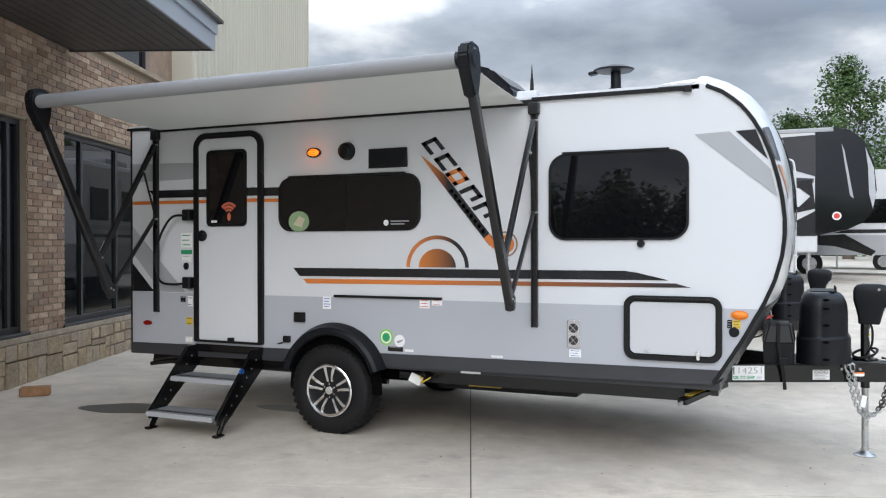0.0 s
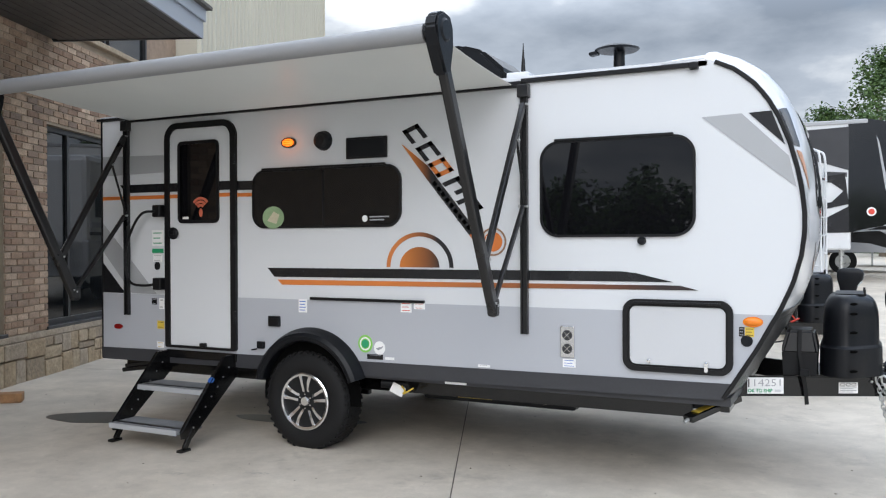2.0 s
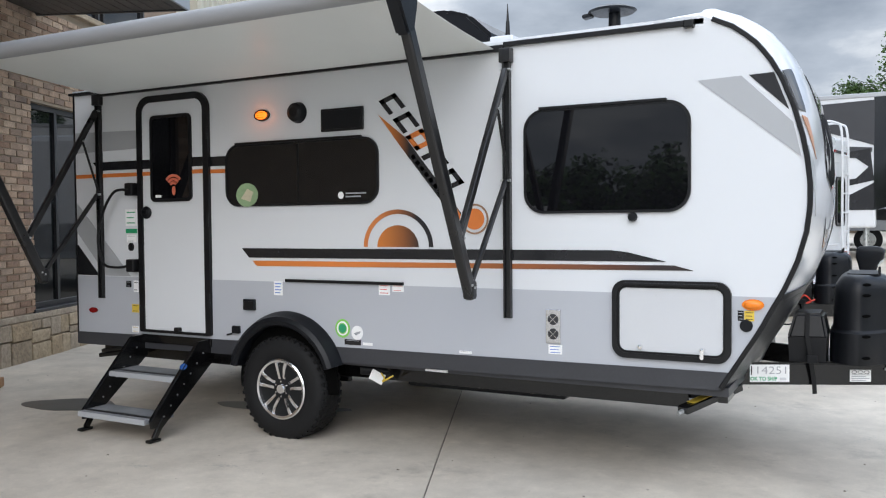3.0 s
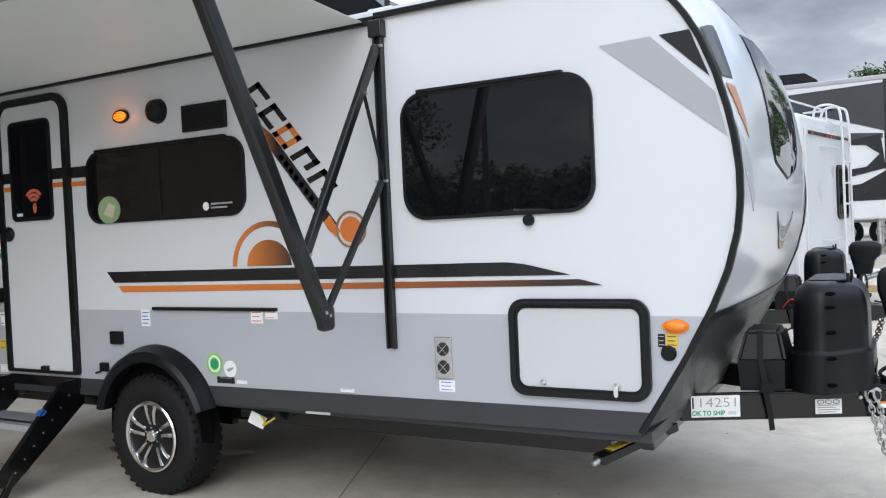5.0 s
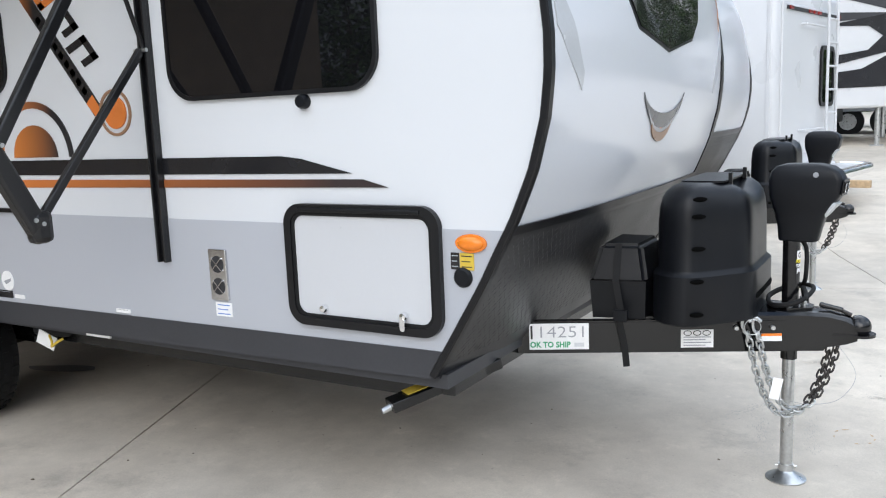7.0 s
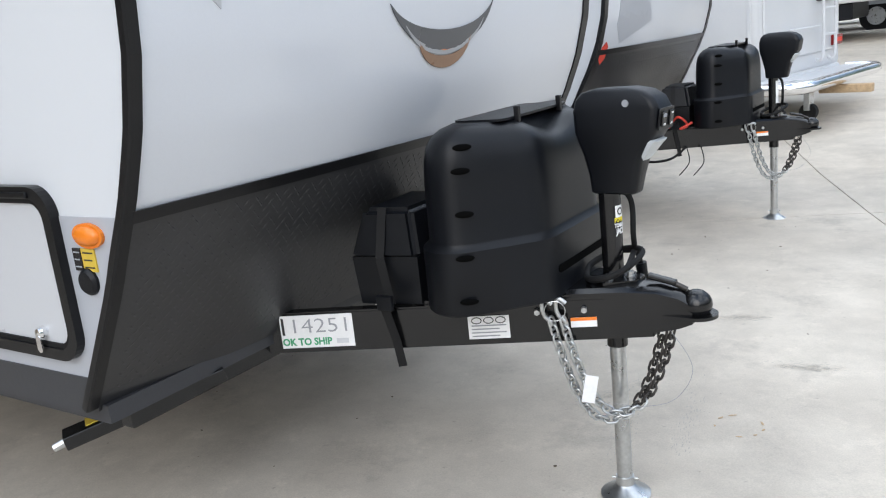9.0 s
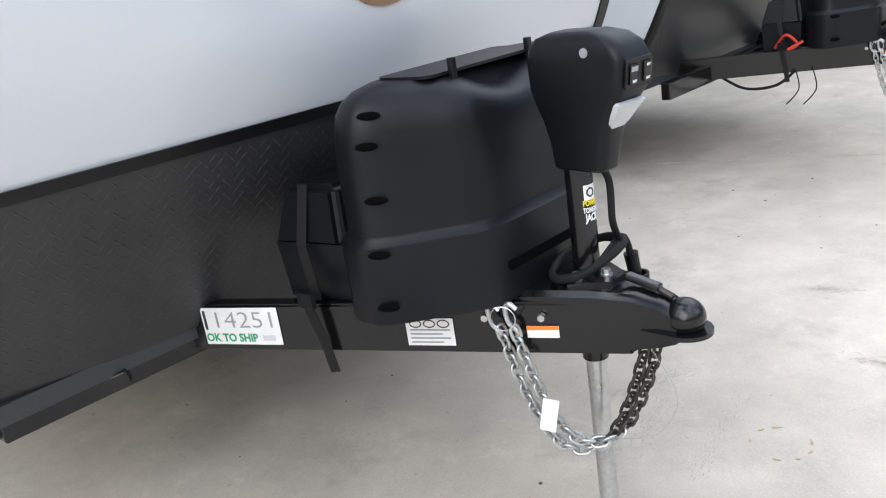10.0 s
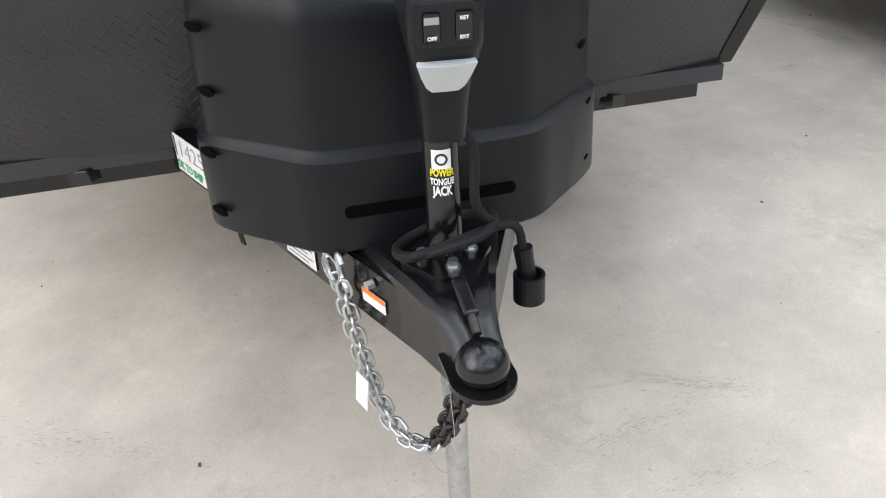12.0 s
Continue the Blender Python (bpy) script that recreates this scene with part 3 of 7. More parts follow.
def wheel(trailer, c=(0.0, -0.055, 0.356)):
    """Tyre, rim, five twin spokes and a hub cap."""
    R = 0.367
    prof = [(0.205, 0.010), (0.225, -0.004), (0.26, -0.012), (0.305, -0.012), (0.335, -0.002), (0.352, 0.014), (R - 0.004, 0.032), (R, 0.06), (R, 0.175),
            (R - 0.004, 0.203), (0.35, 0.222), (0.30, 0.236), (0.205, 0.22)]
    w = part("wheel", lathe(prof, c, "y", 64), RUBBER, trailer, "black off-road tyre on a machined alloy rim", smooth=True)
    bm = bmesh.new()
    for k in range(40):
        a = 2 * math.pi * k / 40
        for yy, da in ((0.045, 0), (0.095, 0.5), (0.143, 0), (0.192, 0.5)):
            t = a + da * 2 * math.pi / 40
            rot = Matrix.Rotation(-t, 4, "Y")
            own = box(R - 0.006, R + 0.003, yy - 0.018, yy + 0.018, -0.017, 0.017)
            join(bm, own, Matrix.Translation(c) @ rot)
        rot = Matrix.Rotation(-a, 4, "Y")
        own = box(R - 0.035, R - 0.006, 0.006, 0.03, -0.011, 0.011)
        join(bm, own, Matrix.Translation(c) @ rot)
    tagged(part("tread_block", bm, RUBBER, w), kind="stuff")
    rim = part("rim", lathe([(0.207, 0.006), (0.214, -0.010), (0.204, -0.016), (0.190, -0.012), (0.184, 0.004), (0.180, 0.040)], c, "y", 56, caps=False), CHROME, w, "bright machined alloy rim", smooth=True)
    # Drum and inner barrel coloured near black for the shade between spokes.
    part("brake_drum", lathe([(0.0, 0.075), (0.12, 0.075), (0.15, 0.09), (0.188, 0.10), (0.191, 0.012)], c, "y", 40, caps=False), RIMDARK, w)
    for k in range(5):
        a = 2 * math.pi * k / 5 + 0.32
        bm = bmesh.new()
        for off in (-0.034, 0.034):
            poly = [(0.048, off * 0.55 - 0.011), (0.09, off * 0.62 - 0.010), (0.14, off * 0.85 - 0.0105), (0.193, off * 1.3 - 0.014), (0.193, off * 1.3 + 0.014), (0.14, off * 0.85 + 0.0105), (0.09, off * 0.62 + 0.010), (0.048, off * 0.55 + 0.011)]
            own = prism(poly, 0.004, 0.034)
            for v in own.verts:
                v.co.y += 0.025 * max(0, (0.13 - v.co.x) / 0.13) - 0.006
            bmesh.ops.bevel(own, geom=own.edges[:], offset=0.003, segments=1, affect="EDGES")
            join(bm, own, Matrix.Translation(c) @ Matrix.Rotation(-a, 4, "Y"))
        part("spoke", bm, CHROME, w)
    part("hub_cap", lathe([(0.0, -0.012), (0.030, -0.012), (0.036, -0.004), (0.038, 0.03), (0.062, 0.034), (0.064, 0.06)], c, "y", 32), CHROME, w, "chrome hub cap", smooth=True)
    for k in range(6):
        a = 2 * math.pi * (k + 0.5) / 6
        p = Vector(c) + Vector((0.052 * math.cos(a), 0.02, 0.052 * math.sin(a)))
        part("lug_nut", rod(p, p + Vector((0, -0.022, 0)), 0.009, 0.006, 8), CHROME, w)
    return w


def fender(trailer):
    cx, cz = 0.025, 0.40
    bm = bmesh.new()
    n = 30
    rows = []
    section = [(0.405, -0.10), (0.418, -0.118), (0.445, -0.120), (0.470, -0.100), (0.482, -0.055), (0.497, -0.030), (0.502, -0.002), (0.470, 0.0), (0.405, -0.01)]
    for k in range(n + 1):
        a = radians(18 + (180 - 2 * 18 + 4) * k / n)
        rows.append([bm.verts.new((cx + 0.985 * r * math.cos(a), y, cz + r * math.sin(a))) for r, y in section])
    for A, B in zip(rows, rows[1:]):
        for j in range(len(section)):
            bm.faces.new((A[j], A[(j + 1) % len(section)], B[(j + 1) % len(section)], B[j]))
    bm.faces.new(rows[0])
    bm.faces.new(rows[-1][::-1])
    # Flat sheet on the uncut wall; its black paints the well's shade.
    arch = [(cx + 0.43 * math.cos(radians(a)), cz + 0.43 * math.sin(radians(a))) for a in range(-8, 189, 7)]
    part("wheel_well_shade", prism(arch, -0.0095, 0.0), VOID, trailer, "flat black sheet painted as the shade of the wheel well")
    part("fender", bm, PLASTIC, trailer, "black moulded plastic fender flare", smooth=True)


def entry_door(trailer):
    x0, x1, z0, z1 = -1.405, -0.672, 0.685, 2.505
    R = (0.02, 0.02, 0.13, 0.13)
    Ri = (0.012, 0.012, 0.085, 0.085)
    leaf = part("door", prism(rrect(x0 + 0.045, x1 - 0.045, z0 + 0.02, z1 - 0.045, Ri, 8), -0.016, 0.0), WHITE, trailer, "white entry door with a dark window, closed")
    part("door_frame", ring(rrect(x0, x1, z0, z1, R, 8), rrect(x0 + 0.05, x1 - 0.05, z0 + 0.02, z1 - 0.05, Ri, 8), -0.030, 0.0), TRIM, leaf)
    part("door_window", prism(rrect(-1.245, -0.855, 1.71, 2.335, 0.035, 6), -0.026, -0.014), TINT, leaf)
    part("window_frame", ring(rrect(-1.262, -0.838, 1.692, 2.352, 0.045, 6), rrect(-1.238, -0.862, 1.716, 2.328, 0.03, 6), -0.030, -0.012), TRIM, leaf)
    bm = ball((-1.315, -0.026, 1.612), 0.055, (1.0, 0.35, 0.9))
    box(-1.345, -1.285, -0.052, -0.03, 1.600, 1.632, 0.006, bm)
    part("door_latch", bm, PLASTIC, leaf, "black paddle latch")
    part("bottom_latch", box(-1.03, -0.975, -0.045, -0.012, 0.70, 0.735, 0.005), TRIM, leaf)
    for z in (0.95, 1.55, 2.2):
        part("hinge", rod((-0.676, -0.036, z - 0.05), (-0.676, -0.036, z + 0.05), 0.008, seg=10), TRIM, leaf)
    for k, r in enumerate((0.035, 0.062, 0.09)):
        pts = [(-1.02 + r * math.cos(radians(a)), -0.0275, 1.80 + r * math.sin(radians(a))) for a in range(40, 141, 10)]
        part("signal_arc", tube(pts, 0.0115, 6), CORAL, leaf)
    part("signal_dot", disc((-1.02, 1.775), 0.018, 0.035, -0.0275, -0.024), CORAL, leaf)
    part("window_label", box(-1.21, -1.15, -0.0275, -0.024, 1.725, 1.745), STICKER, leaf)
    bm = tube(smooth_path([(-1.455, -0.03, 1.775), (-1.47, -0.07, 1.79), (-1.60, -0.085, 1.775), (-1.72, -0.085, 1.63), (-1.79, -0.085, 1.42), (-1.74, -0.085, 1.22), (-1.60, -0.08, 1.185), (-1.455, -0.06, 1.20)]), 0.011, 10)
    hd = part("grab_handle", bm, TRIM, trailer, "black fold-away grab handle", smooth=True)
    part("handle_mount", box(-1.50, -1.415, -0.075, 0.0, 1.745, 1.845, 0.01), TRIM, hd)
    part("handle_mount", box(-1.50, -1.415, -0.075, 0.0, 1.15, 1.25, 0.01), TRIM, hd)


def entry_steps(trailer):
    """Fold-out aluminium steps that hang from the sill to the ground."""
    top_y = 0.02
    st = part("entry_steps", box(-1.40, -0.68, -0.02, 0.10, 0.60, 0.665, 0.004), STEELBLK, trailer, "black folding entry steps with two grey treads")
    for x in (-1.385, -0.70):
        poly = [(top_y, 0.66), (-0.13, 0.66), (-0.60, 0.17), (-0.59, 0.115), (-0.49, 0.105), (0.02, 0.50)]
        part("stringer", prism(poly, x - 0.008, x + 0.008, axis="x"), STEELBLK, st)
        part("stringer_lip", beam((x, -0.135, 0.655), (x, -0.60, 0.165), 0.03, 0.008, 0.002), STEELBLK, st)
        for k in range(7):
            t = 0.1 + 0.13 * k
            y, z = -0.04 - 0.5 * t, 0.62 - 0.5 * t
            part("rivet", rod((x - 0.012, y, z), (x + 0.012, y, z), 0.006, seg=8), ZINC, st)
        gx = gz(x)
        part("leg", beam((x, -0.48, 0.17), (x, -0.565, gx + 0.02), 0.026, 0.04, 0.004), STEELBLK, st)
        part("foot", obox((x, -0.57, gx + 0.012), (0.05, 0.10, 0.02), Matrix.Identity(3), 0.005), STEELBLK, st)
    for y, z in ((-0.22, 0.43), (-0.50, 0.185)):
        part("tread", box(-1.375, -0.71, y - 0.13, y + 0.13, z - 0.035, z, 0.005), TREAD, st, "grey gritty tread")
        part("nosing", box(-1.375, -0.71, y - 0.138, y - 0.131, z - 0.038, z - 0.002), PALE, st)
        part("grip_strip", box(-1.37, -0.715, y - 0.085, y - 0.055, z, z + 0.003), TRIM, st, "black grip strip")
    part("badge", prism([(-0.29 + 0.035 * math.cos(t * 0.3927), 0.50 + 0.022 * math.sin(t * 0.3927)) for t in range(16)], -0.690, -0.6885, axis="x"), BLUEINK, st)


def awning(trailer):
    y0, z0, yr, zr, R = -0.012, 2.56, -1.275, 2.625, 0.050
    xa, xb = -1.79, 1.64
    bm = bmesh.new()
    n, m = 24, 12
    for lay in (0, 0.003):
        g = []
        for i in range(n + 1):
            x = xa + (xb - xa) * i / n
            row = []
            for j in range(m + 1):
                t = j / m
                sag = -0.018 * math.sin(math.pi * t) * (0.7 + 0.3 * math.sin(i * 0.9))
                row.append(bm.verts.new((x, y0 + (yr - y0) * t, z0 + (zr + R - z0) * t + sag + lay)))
            g.append(row)
        for i in range(n):
            for j in range(m):
                bm.faces.new((g[i][j], g[i + 1][j], g[i + 1][j + 1], g[i][j + 1]))
    aw = part("awning", bm, FABRIC, trailer, "pale grey vinyl awning rolled half out on black arms", smooth=True)
    part("roller", rod((xa - 0.01, yr, zr), (xb + 0.01, yr, zr), R, seg=28), ROLLERVINYL, aw, "pale grey vinyl roller", smooth=True)
    part("awning_rail", box(xa - 0.05, 1.70, -0.030, 0.0, 2.545, 2.585, 0.004), TRIM, aw)
    for x, e in ((-1.84, 1), (1.72, -1)):
        part("end_cap", rod((x + e * 0.13, yr, zr), (x + e * 0.05, yr, zr), 0.044, 0.036, 24), TRIM, aw)
        part("roller_pin", rod((x + e * 0.08, yr, zr), (x, yr, zr), 0.014, seg=12), ZINC, aw)
        ch = bmesh.new()
        box(x - 0.024, x + 0.024, -0.016, 0.0, 0.93, 2.54, 0.002, ch)
        box(x - 0.024, x - 0.014, -0.034, -0.014, 0.93, 2.54, 0.002, ch)
        box(x + 0.014, x + 0.024, -0.034, -0.014, 0.93, 2.54, 0.002, ch)
        part("mounting_channel", ch, ALUBLACK, aw)
        part("top_bracket", box(x - 0.04, x + 0.04, -0.05, 0.0, 2.475, 2.56, 0.006), ALUBLACK, aw)
        bm = beam((x, -0.545, 1.12), (x, -1.235, 2.50), 0.055, 0.072, 0.012)
        box(x - 0.032, x + 0.032, -0.585, -0.505, 1.085, 1.20, 0.022, bm)
        part("outer_arm", bm, ALUBLACK, aw, "long black aluminium outer arm")
        head = prism([(-1.195, 2.42), (-1.255, 2.40), (-1.335, 2.55), (-1.365, 2.64), (-1.345, 2.70), (-1.28, 2.73), (-1.20, 2.72), (-1.165, 2.66), (-1.16, 2.56)], x - 0.038, x + 0.038, axis="x")
        bmesh.ops.bevel(head, geom=head.edges[:], offset=0.012, segments=2, affect="EDGES")
        lathe([(0.0, -0.046), (0.05, -0.046), (0.066, -0.036), (0.066, 0.036), (0.05, 0.046), (0.0, 0.046)], (x, -1.262, 2.632), "x", 28, head)
        part("drive_head", head, PLASTIC, aw, "black plastic drive head")
        part("rafter_arm", beam((x, -0.035, 2.43), (x, -0.665, 1.43), 0.034, 0.042, 0.006), ALUBLACK, aw)
        part("lower_link", beam((x, -0.040, 1.765), (x, -0.552, 1.150), 0.026, 0.030, 0.005), ALUBLACK, aw)
        part("gas_strut", rod((x + 0.012, -0.18, 2.18), (x + 0.012, -0.035, 1.77), 0.009, seg=12), TRIM, aw)
        part("strut_label", beam((x - 0.019, -0.585, 1.56), (x - 0.019, -0.645, 1.465), 0.002, 0.034), STICKER, aw)
        for y, z in ((-0.575, 1.17), (-0.665, 1.43), (-0.548, 1.155), (-0.035, 2.43), (-0.04, 1.765), (-0.18, 2.18)):
            part("bolt", rod((x - 0.034, y, z), (x + 0.034, y, z), 0.008, seg=10), ZINC, aw)


def graphics(trailer):
    def decal(name, poly, mat, label="", y=-0.0045):
        return part(name, prism(poly, y, 0.0), mat, trailer, label)
    decal("stripe", [(-0.380, 1.342), (2.36, 1.348), (2.45, 1.338), (2.672, 1.286), (-0.315, 1.274)], BLACKVINYL, "broad black vinyl stripe with a pointed end")
    decal("pinstripe", [(-0.285, 1.253), (2.715, 1.266), (2.818, 1.239), (-0.243, 1.215)], FADE, "orange vinyl stripe fading to black")
    outer = [(0.935 + 0.263 * math.cos(math.pi * k / 28), 1.358 + 0.245 * math.sin(math.pi * k / 28)) for k in range(29)]
    inner = [(0.935 + 0.233 * math.cos(math.pi * k / 28), 1.358 + 0.216 * math.sin(math.pi * k / 28)) for k in range(28, -1, -1)]
    decal("sunrise_ring", outer + inner, RINGFADE, "half ring fading from orange to black")
    decal("sunrise_disc", [(0.935 + 0.156 * math.cos(math.pi * k / 24), 1.358 + 0.142 * math.sin(math.pi * k / 24)) for k in range(25)], SUNFADE, "half disc fading from orange to black")
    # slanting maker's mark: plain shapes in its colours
    o, u = Vector((0.855, 2.335)), Vector((0.640, -0.768))
    v = Vector((0.768, 0.640))
    at = lambda a, b: tuple(o + a * u + b * v)

    def bar(a0, a1, b0, b1, mat, skew=0.35):
        decal("logo_shape", [at(a0 + skew * b0, b0), at(a1 + skew * b0, b0), at(a1 + skew * b1, b1), at(a0 + skew * b1, b1)], mat)
    W, H = 0.125, 0.125
    hook = ((0, 1, 0.75, 1), (0, 0.27, 0, 1), (0, 1, 0, 0.25))
    loop4 = hook + ((0.74, 1, 0, 1),)
    arch = ((0, 1, 0.75, 1), (0, 0.27, 0, 1), (0.74, 1, 0.25, 1))
    sets = [hook, hook, loop4, arch, arch]
    starts = (0.0, 0.165, 0.315, 0.49, 0.655)
    for a, shapes, mat in zip(starts, sets, (BLACKVINYL, BLACKVINYL, ORANGE, BLACKVINYL, BLACKVINYL)):
        for p0, p1, q0, q1 in shapes:
            bar(a + p0 * W, a + p1 * W, -0.055 + q0 * H, -0.055 + q1 * H, mat)
    decal("logo_band", [at(0.045, -0.115), at(0.30, -0.060), at(0.95, -0.070), at(0.95, -0.128), at(0.30, -0.124)], BANDFADE, "slanting band from orange to black")
    for k in range(9):
        a = 0.42 + 0.05 * k
        bar(a, a + 0.032, -0.112, -0.084, STICKER, 0.0)
    decal("logo_tail", [at(0.88, -0.072), at(0.985, -0.080), at(0.985, -0.120), at(0.88, -0.127)], ORANGE, y=-0.006)
    c = (1.492, 1.535)
    part("logo_ring", ring([(c[0] + 0.095 * math.cos(k * 0.1963), c[1] + 0.095 * math.sin(k * 0.1963)) for k in range(32)],
                           [(c[0] + 0.084 * math.cos(k * 0.1963), c[1] + 0.084 * math.sin(k * 0.1963)) for k in range(32)], -0.0065, 0.0), BRONZEINK, trailer)
    part("logo_disc", disc(c, 0.066, 0.066, -0.0065, 0.0), ORANGE, trailer)
    # forward swath and triangle
    decal("swath", [(2.842, 2.272), (3.066, 2.280), (nose(2.02) - 0.03, 2.02), (nose(1.84) - 0.03, 1.84)], PALE, "pale grey vinyl swath")
    decal("triangle", [(3.104, 2.280), (nose(2.285) - 0.025, 2.285), (nose(2.09) - 0.03, 2.085)], BLACKVINYL, "black vinyl triangle")
    # rear graphics
    decal("swath", [(-2.13, 2.272), (-1.41, 2.255), (-1.41, 2.115), (-2.13, 2.105)], PALE)
    decal("stripe", [(-1.93, 2.024), (-1.405, 2.022), (-1.405, 1.953), (-1.86, 1.955)], BLACKVINYL)
    decal("stripe", [(-0.672, 2.016), (-0.515, 2.015), (-0.515, 1.944), (-0.672, 1.946)], BLACKVINYL)
    decal("pinstripe", [(-2.13, 1.930), (-1.405, 1.928), (-1.405, 1.898), (-2.13, 1.900)], ORANGE)
    decal("pinstripe", [(-0.672, 1.922), (-0.515, 1.921), (-0.515, 1.892), (-0.672, 1.894)], ORANGE)
    part("pinstripe", box(-1.36, -0.72, -0.0195, -0.014, 1.897, 1.927), ORANGE, trailer)
    part("stripe", box(-1.36, -0.72, -0.0195, -0.014, 1.950, 2.020), BLACKVINYL, trailer)
    decal("swath", [(-2.13, 1.70), (-2.13, 1.46), (-1.80, 1.112), (-1.52, 1.112)], PALE)
    decal("triangle", [(-2.13, 1.36), (-2.13, 1.112), (-1.88, 1.112)], BLACKVINYL)


def fittings(trailer):
    """Lamps, vents, hatches and labels on the near side."""
    glow = new("porch_lamp_bulb", bpy.data.lights.new("porch_lamp_bulb", "POINT"))
    glow.data.energy, glow.data.color, glow.data.shadow_soft_size = 0.22, (1.0, 0.25, 0.05), 0.03
    glow.location = (-0.172, -0.085, 2.287)
    lamp = part("porch_lamp", disc((-0.172, 2.287), 0.066, 0.040, -0.018, 0.0), TRIM, trailer, "lit amber porch lamp")
    part("lens", ball((-0.172, -0.016, 2.287), 0.054, (1, 0.35, 0.56)), AMBERLIT, lamp, smooth=True)
    for k in (-1, 0, 1):
        part("lens_rib", box(-0.20, -0.144, -0.0365, -0.03, 2.284 + 0.016 * k, 2.288 + 0.016 * k), AMBER, lamp)
    sp = part("speaker", lathe([(0.0, -0.052), (0.04, -0.055), (0.062, -0.045), (0.070, -0.02), (0.074, 0.0)], (0.141, 0, 2.285), "y", 32), PLASTIC, trailer, "round black outdoor speaker", smooth=True)
    part("grille", lathe([(0.0, -0.056), (0.036, -0.059), (0.048, -0.054)], (0.141, 0, 2.285), "y", 24), TRIM, sp)
    vt = part("range_vent", box(0.342, 0.684, -0.018, 0.0, 2.138, 2.292, 0.006), TRIM, trailer, "black rectangular range vent cover")
    part("flap", box(0.36, 0.666, -0.024, -0.016, 2.152, 2.278, 0.003), PLASTIC, vt)
    part("rail_strip", box(0.02, 0.978, -0.022, 0.0, 1.108, 1.128, 0.003), TRIM, trailer)
    ob = part("outlet_cover", box(-0.362, -0.258, -0.028, 0.0, 0.895, 0.975, 0.006), PLASTIC, trailer, "black power outlet cover")
    part("flap", box(-0.352, -0.268, -0.034, -0.026, 0.902, 0.960, 0.003), TRIM, ob)
    part("cable_inlet", box(-0.470, -0.405, -0.030, 0.0, 0.720, 0.775, 0.006), PLASTIC, trailer)
    part("cable_clip", beam((-0.53, -0.012, 0.705), (-0.48, -0.012, 0.715), 0.01, 0.012, 0.003), TRIM, trailer)
    fv = part("furnace_vent", box(1.962, 2.054, -0.014, 0.0, 0.792, 0.994, 0.004), MACHINED, trailer, "stamped steel furnace vent plate")
    for z in (0.935, 0.848):
        pit = part("vent_hole", disc((2.008, z), 0.033, 0.033, -0.0155, -0.012), INK, fv)
        part("vent_cross", beam((1.984, -0.0165, z - 0.024), (2.032, -0.0165, z + 0.024), 0.008, 0.003), MACHINED, pit)
        part("vent_cross", beam((1.984, -0.0165, z + 0.024), (2.032, -0.0165, z - 0.024), 0.008, 0.003), MACHINED, pit)
    side_sticker("vent_label", 2.018, 0.755, 0.085, 0.055, STICKER, trailer, 3, BLUEINK)
    kb = part("water_cap", lathe([(0.0, -0.034), (0.020, -0.032), (0.026, -0.02), (0.026, 0.0)], (2.484, 0, 1.537), "y", 20), PLASTIC, trailer, smooth=True)
    mk = part("marker_lamp", disc((3.128, 1.063), 0.056, 0.030, -0.012, 0.0), AMBER, trailer, "oval amber marker lamp")
    part("lens", ball((3.128, -0.01, 1.063), 0.048, (1, 0.4, 0.5)), AMBER, mk, smooth=True)
    side_sticker("label_amber", 3.110, 1.003, 0.05, 0.055, YELLOW, trailer, 3, INK)
    side_sticker("label_black", 3.066, 1.003, 0.030, 0.055, BLACKVINYL, trailer, 3, INKGREY)
    part("fill_cap", lathe([(0.0, -0.018), (0.026, -0.018), (0.033, -0.010), (0.034, 0.0)], (3.094, 0, 0.950), "y", 24), PLASTIC, trailer, smooth=True)
    # baggage hatch
    x0, x1, z0, z1 = 2.368, 3.020, 0.738, 1.180
    hatch = part("baggage_hatch", prism(rrect(x0 + 0.035, x1 - 0.035, z0 + 0.035, z1 - 0.035, 0.045), -0.014, 0.0), material("hatch_panel", (0.52, 0.53, 0.55), 0.3, vary=0.012), trailer, "pale grey baggage hatch in a black frame, closed")
    part("hatch_frame", ring(rrect(x0, x1, z0, z1, 0.075, 8), rrect(x0 + 0.030, x1 - 0.030, z0 + 0.030, z1 - 0.030, 0.05, 8), -0.026, 0.0), TRIM, hatch)
    part("hatch_seal", ring(rrect(x0 + 0.026, x1 - 0.026, z0 + 0.026, z1 - 0.026, 0.055, 8), rrect(x0 + 0.042, x1 - 0.042, z0 + 0.042, z1 - 0.042, 0.042, 8), -0.020, -0.010), RUBBER, hatch)
    part("hinge_rail", box(x0 + 0.07, x1 - 0.07, -0.034, -0.022, z1 - 0.028, z1 - 0.012, 0.004), TRIM, hatch)
    for x in (2.529, 2.868):
        lt = part("hatch_lock", lathe([(0.0, -0.036), (0.012, -0.034), (0.015, -0.026), (0.015, -0.012)], (x, 0, 0.805), "y", 16), CHROME, hatch, "chrome thumb lock")
    part("lock_tab", prism(rrect(2.858, 2.878, 0.755, 0.80, 0.009), -0.036, -0.032), CHROME, hatch)
    # tail lamp and labels
    tl = part("tail_marker", disc((-1.954, 0.828), 0.048, 0.022, -0.012, 0.0), REDLENS, trailer, "small oval red marker lamp")
    side_sticker("label_white", -0.052, 1.060, 0.075, 0.10, STICKER, trailer, 4, BLUEINK)
    side_sticker("label_white", 0.830, 1.078, 0.085, 0.075, STICKER, trailer, 3, REDINK)
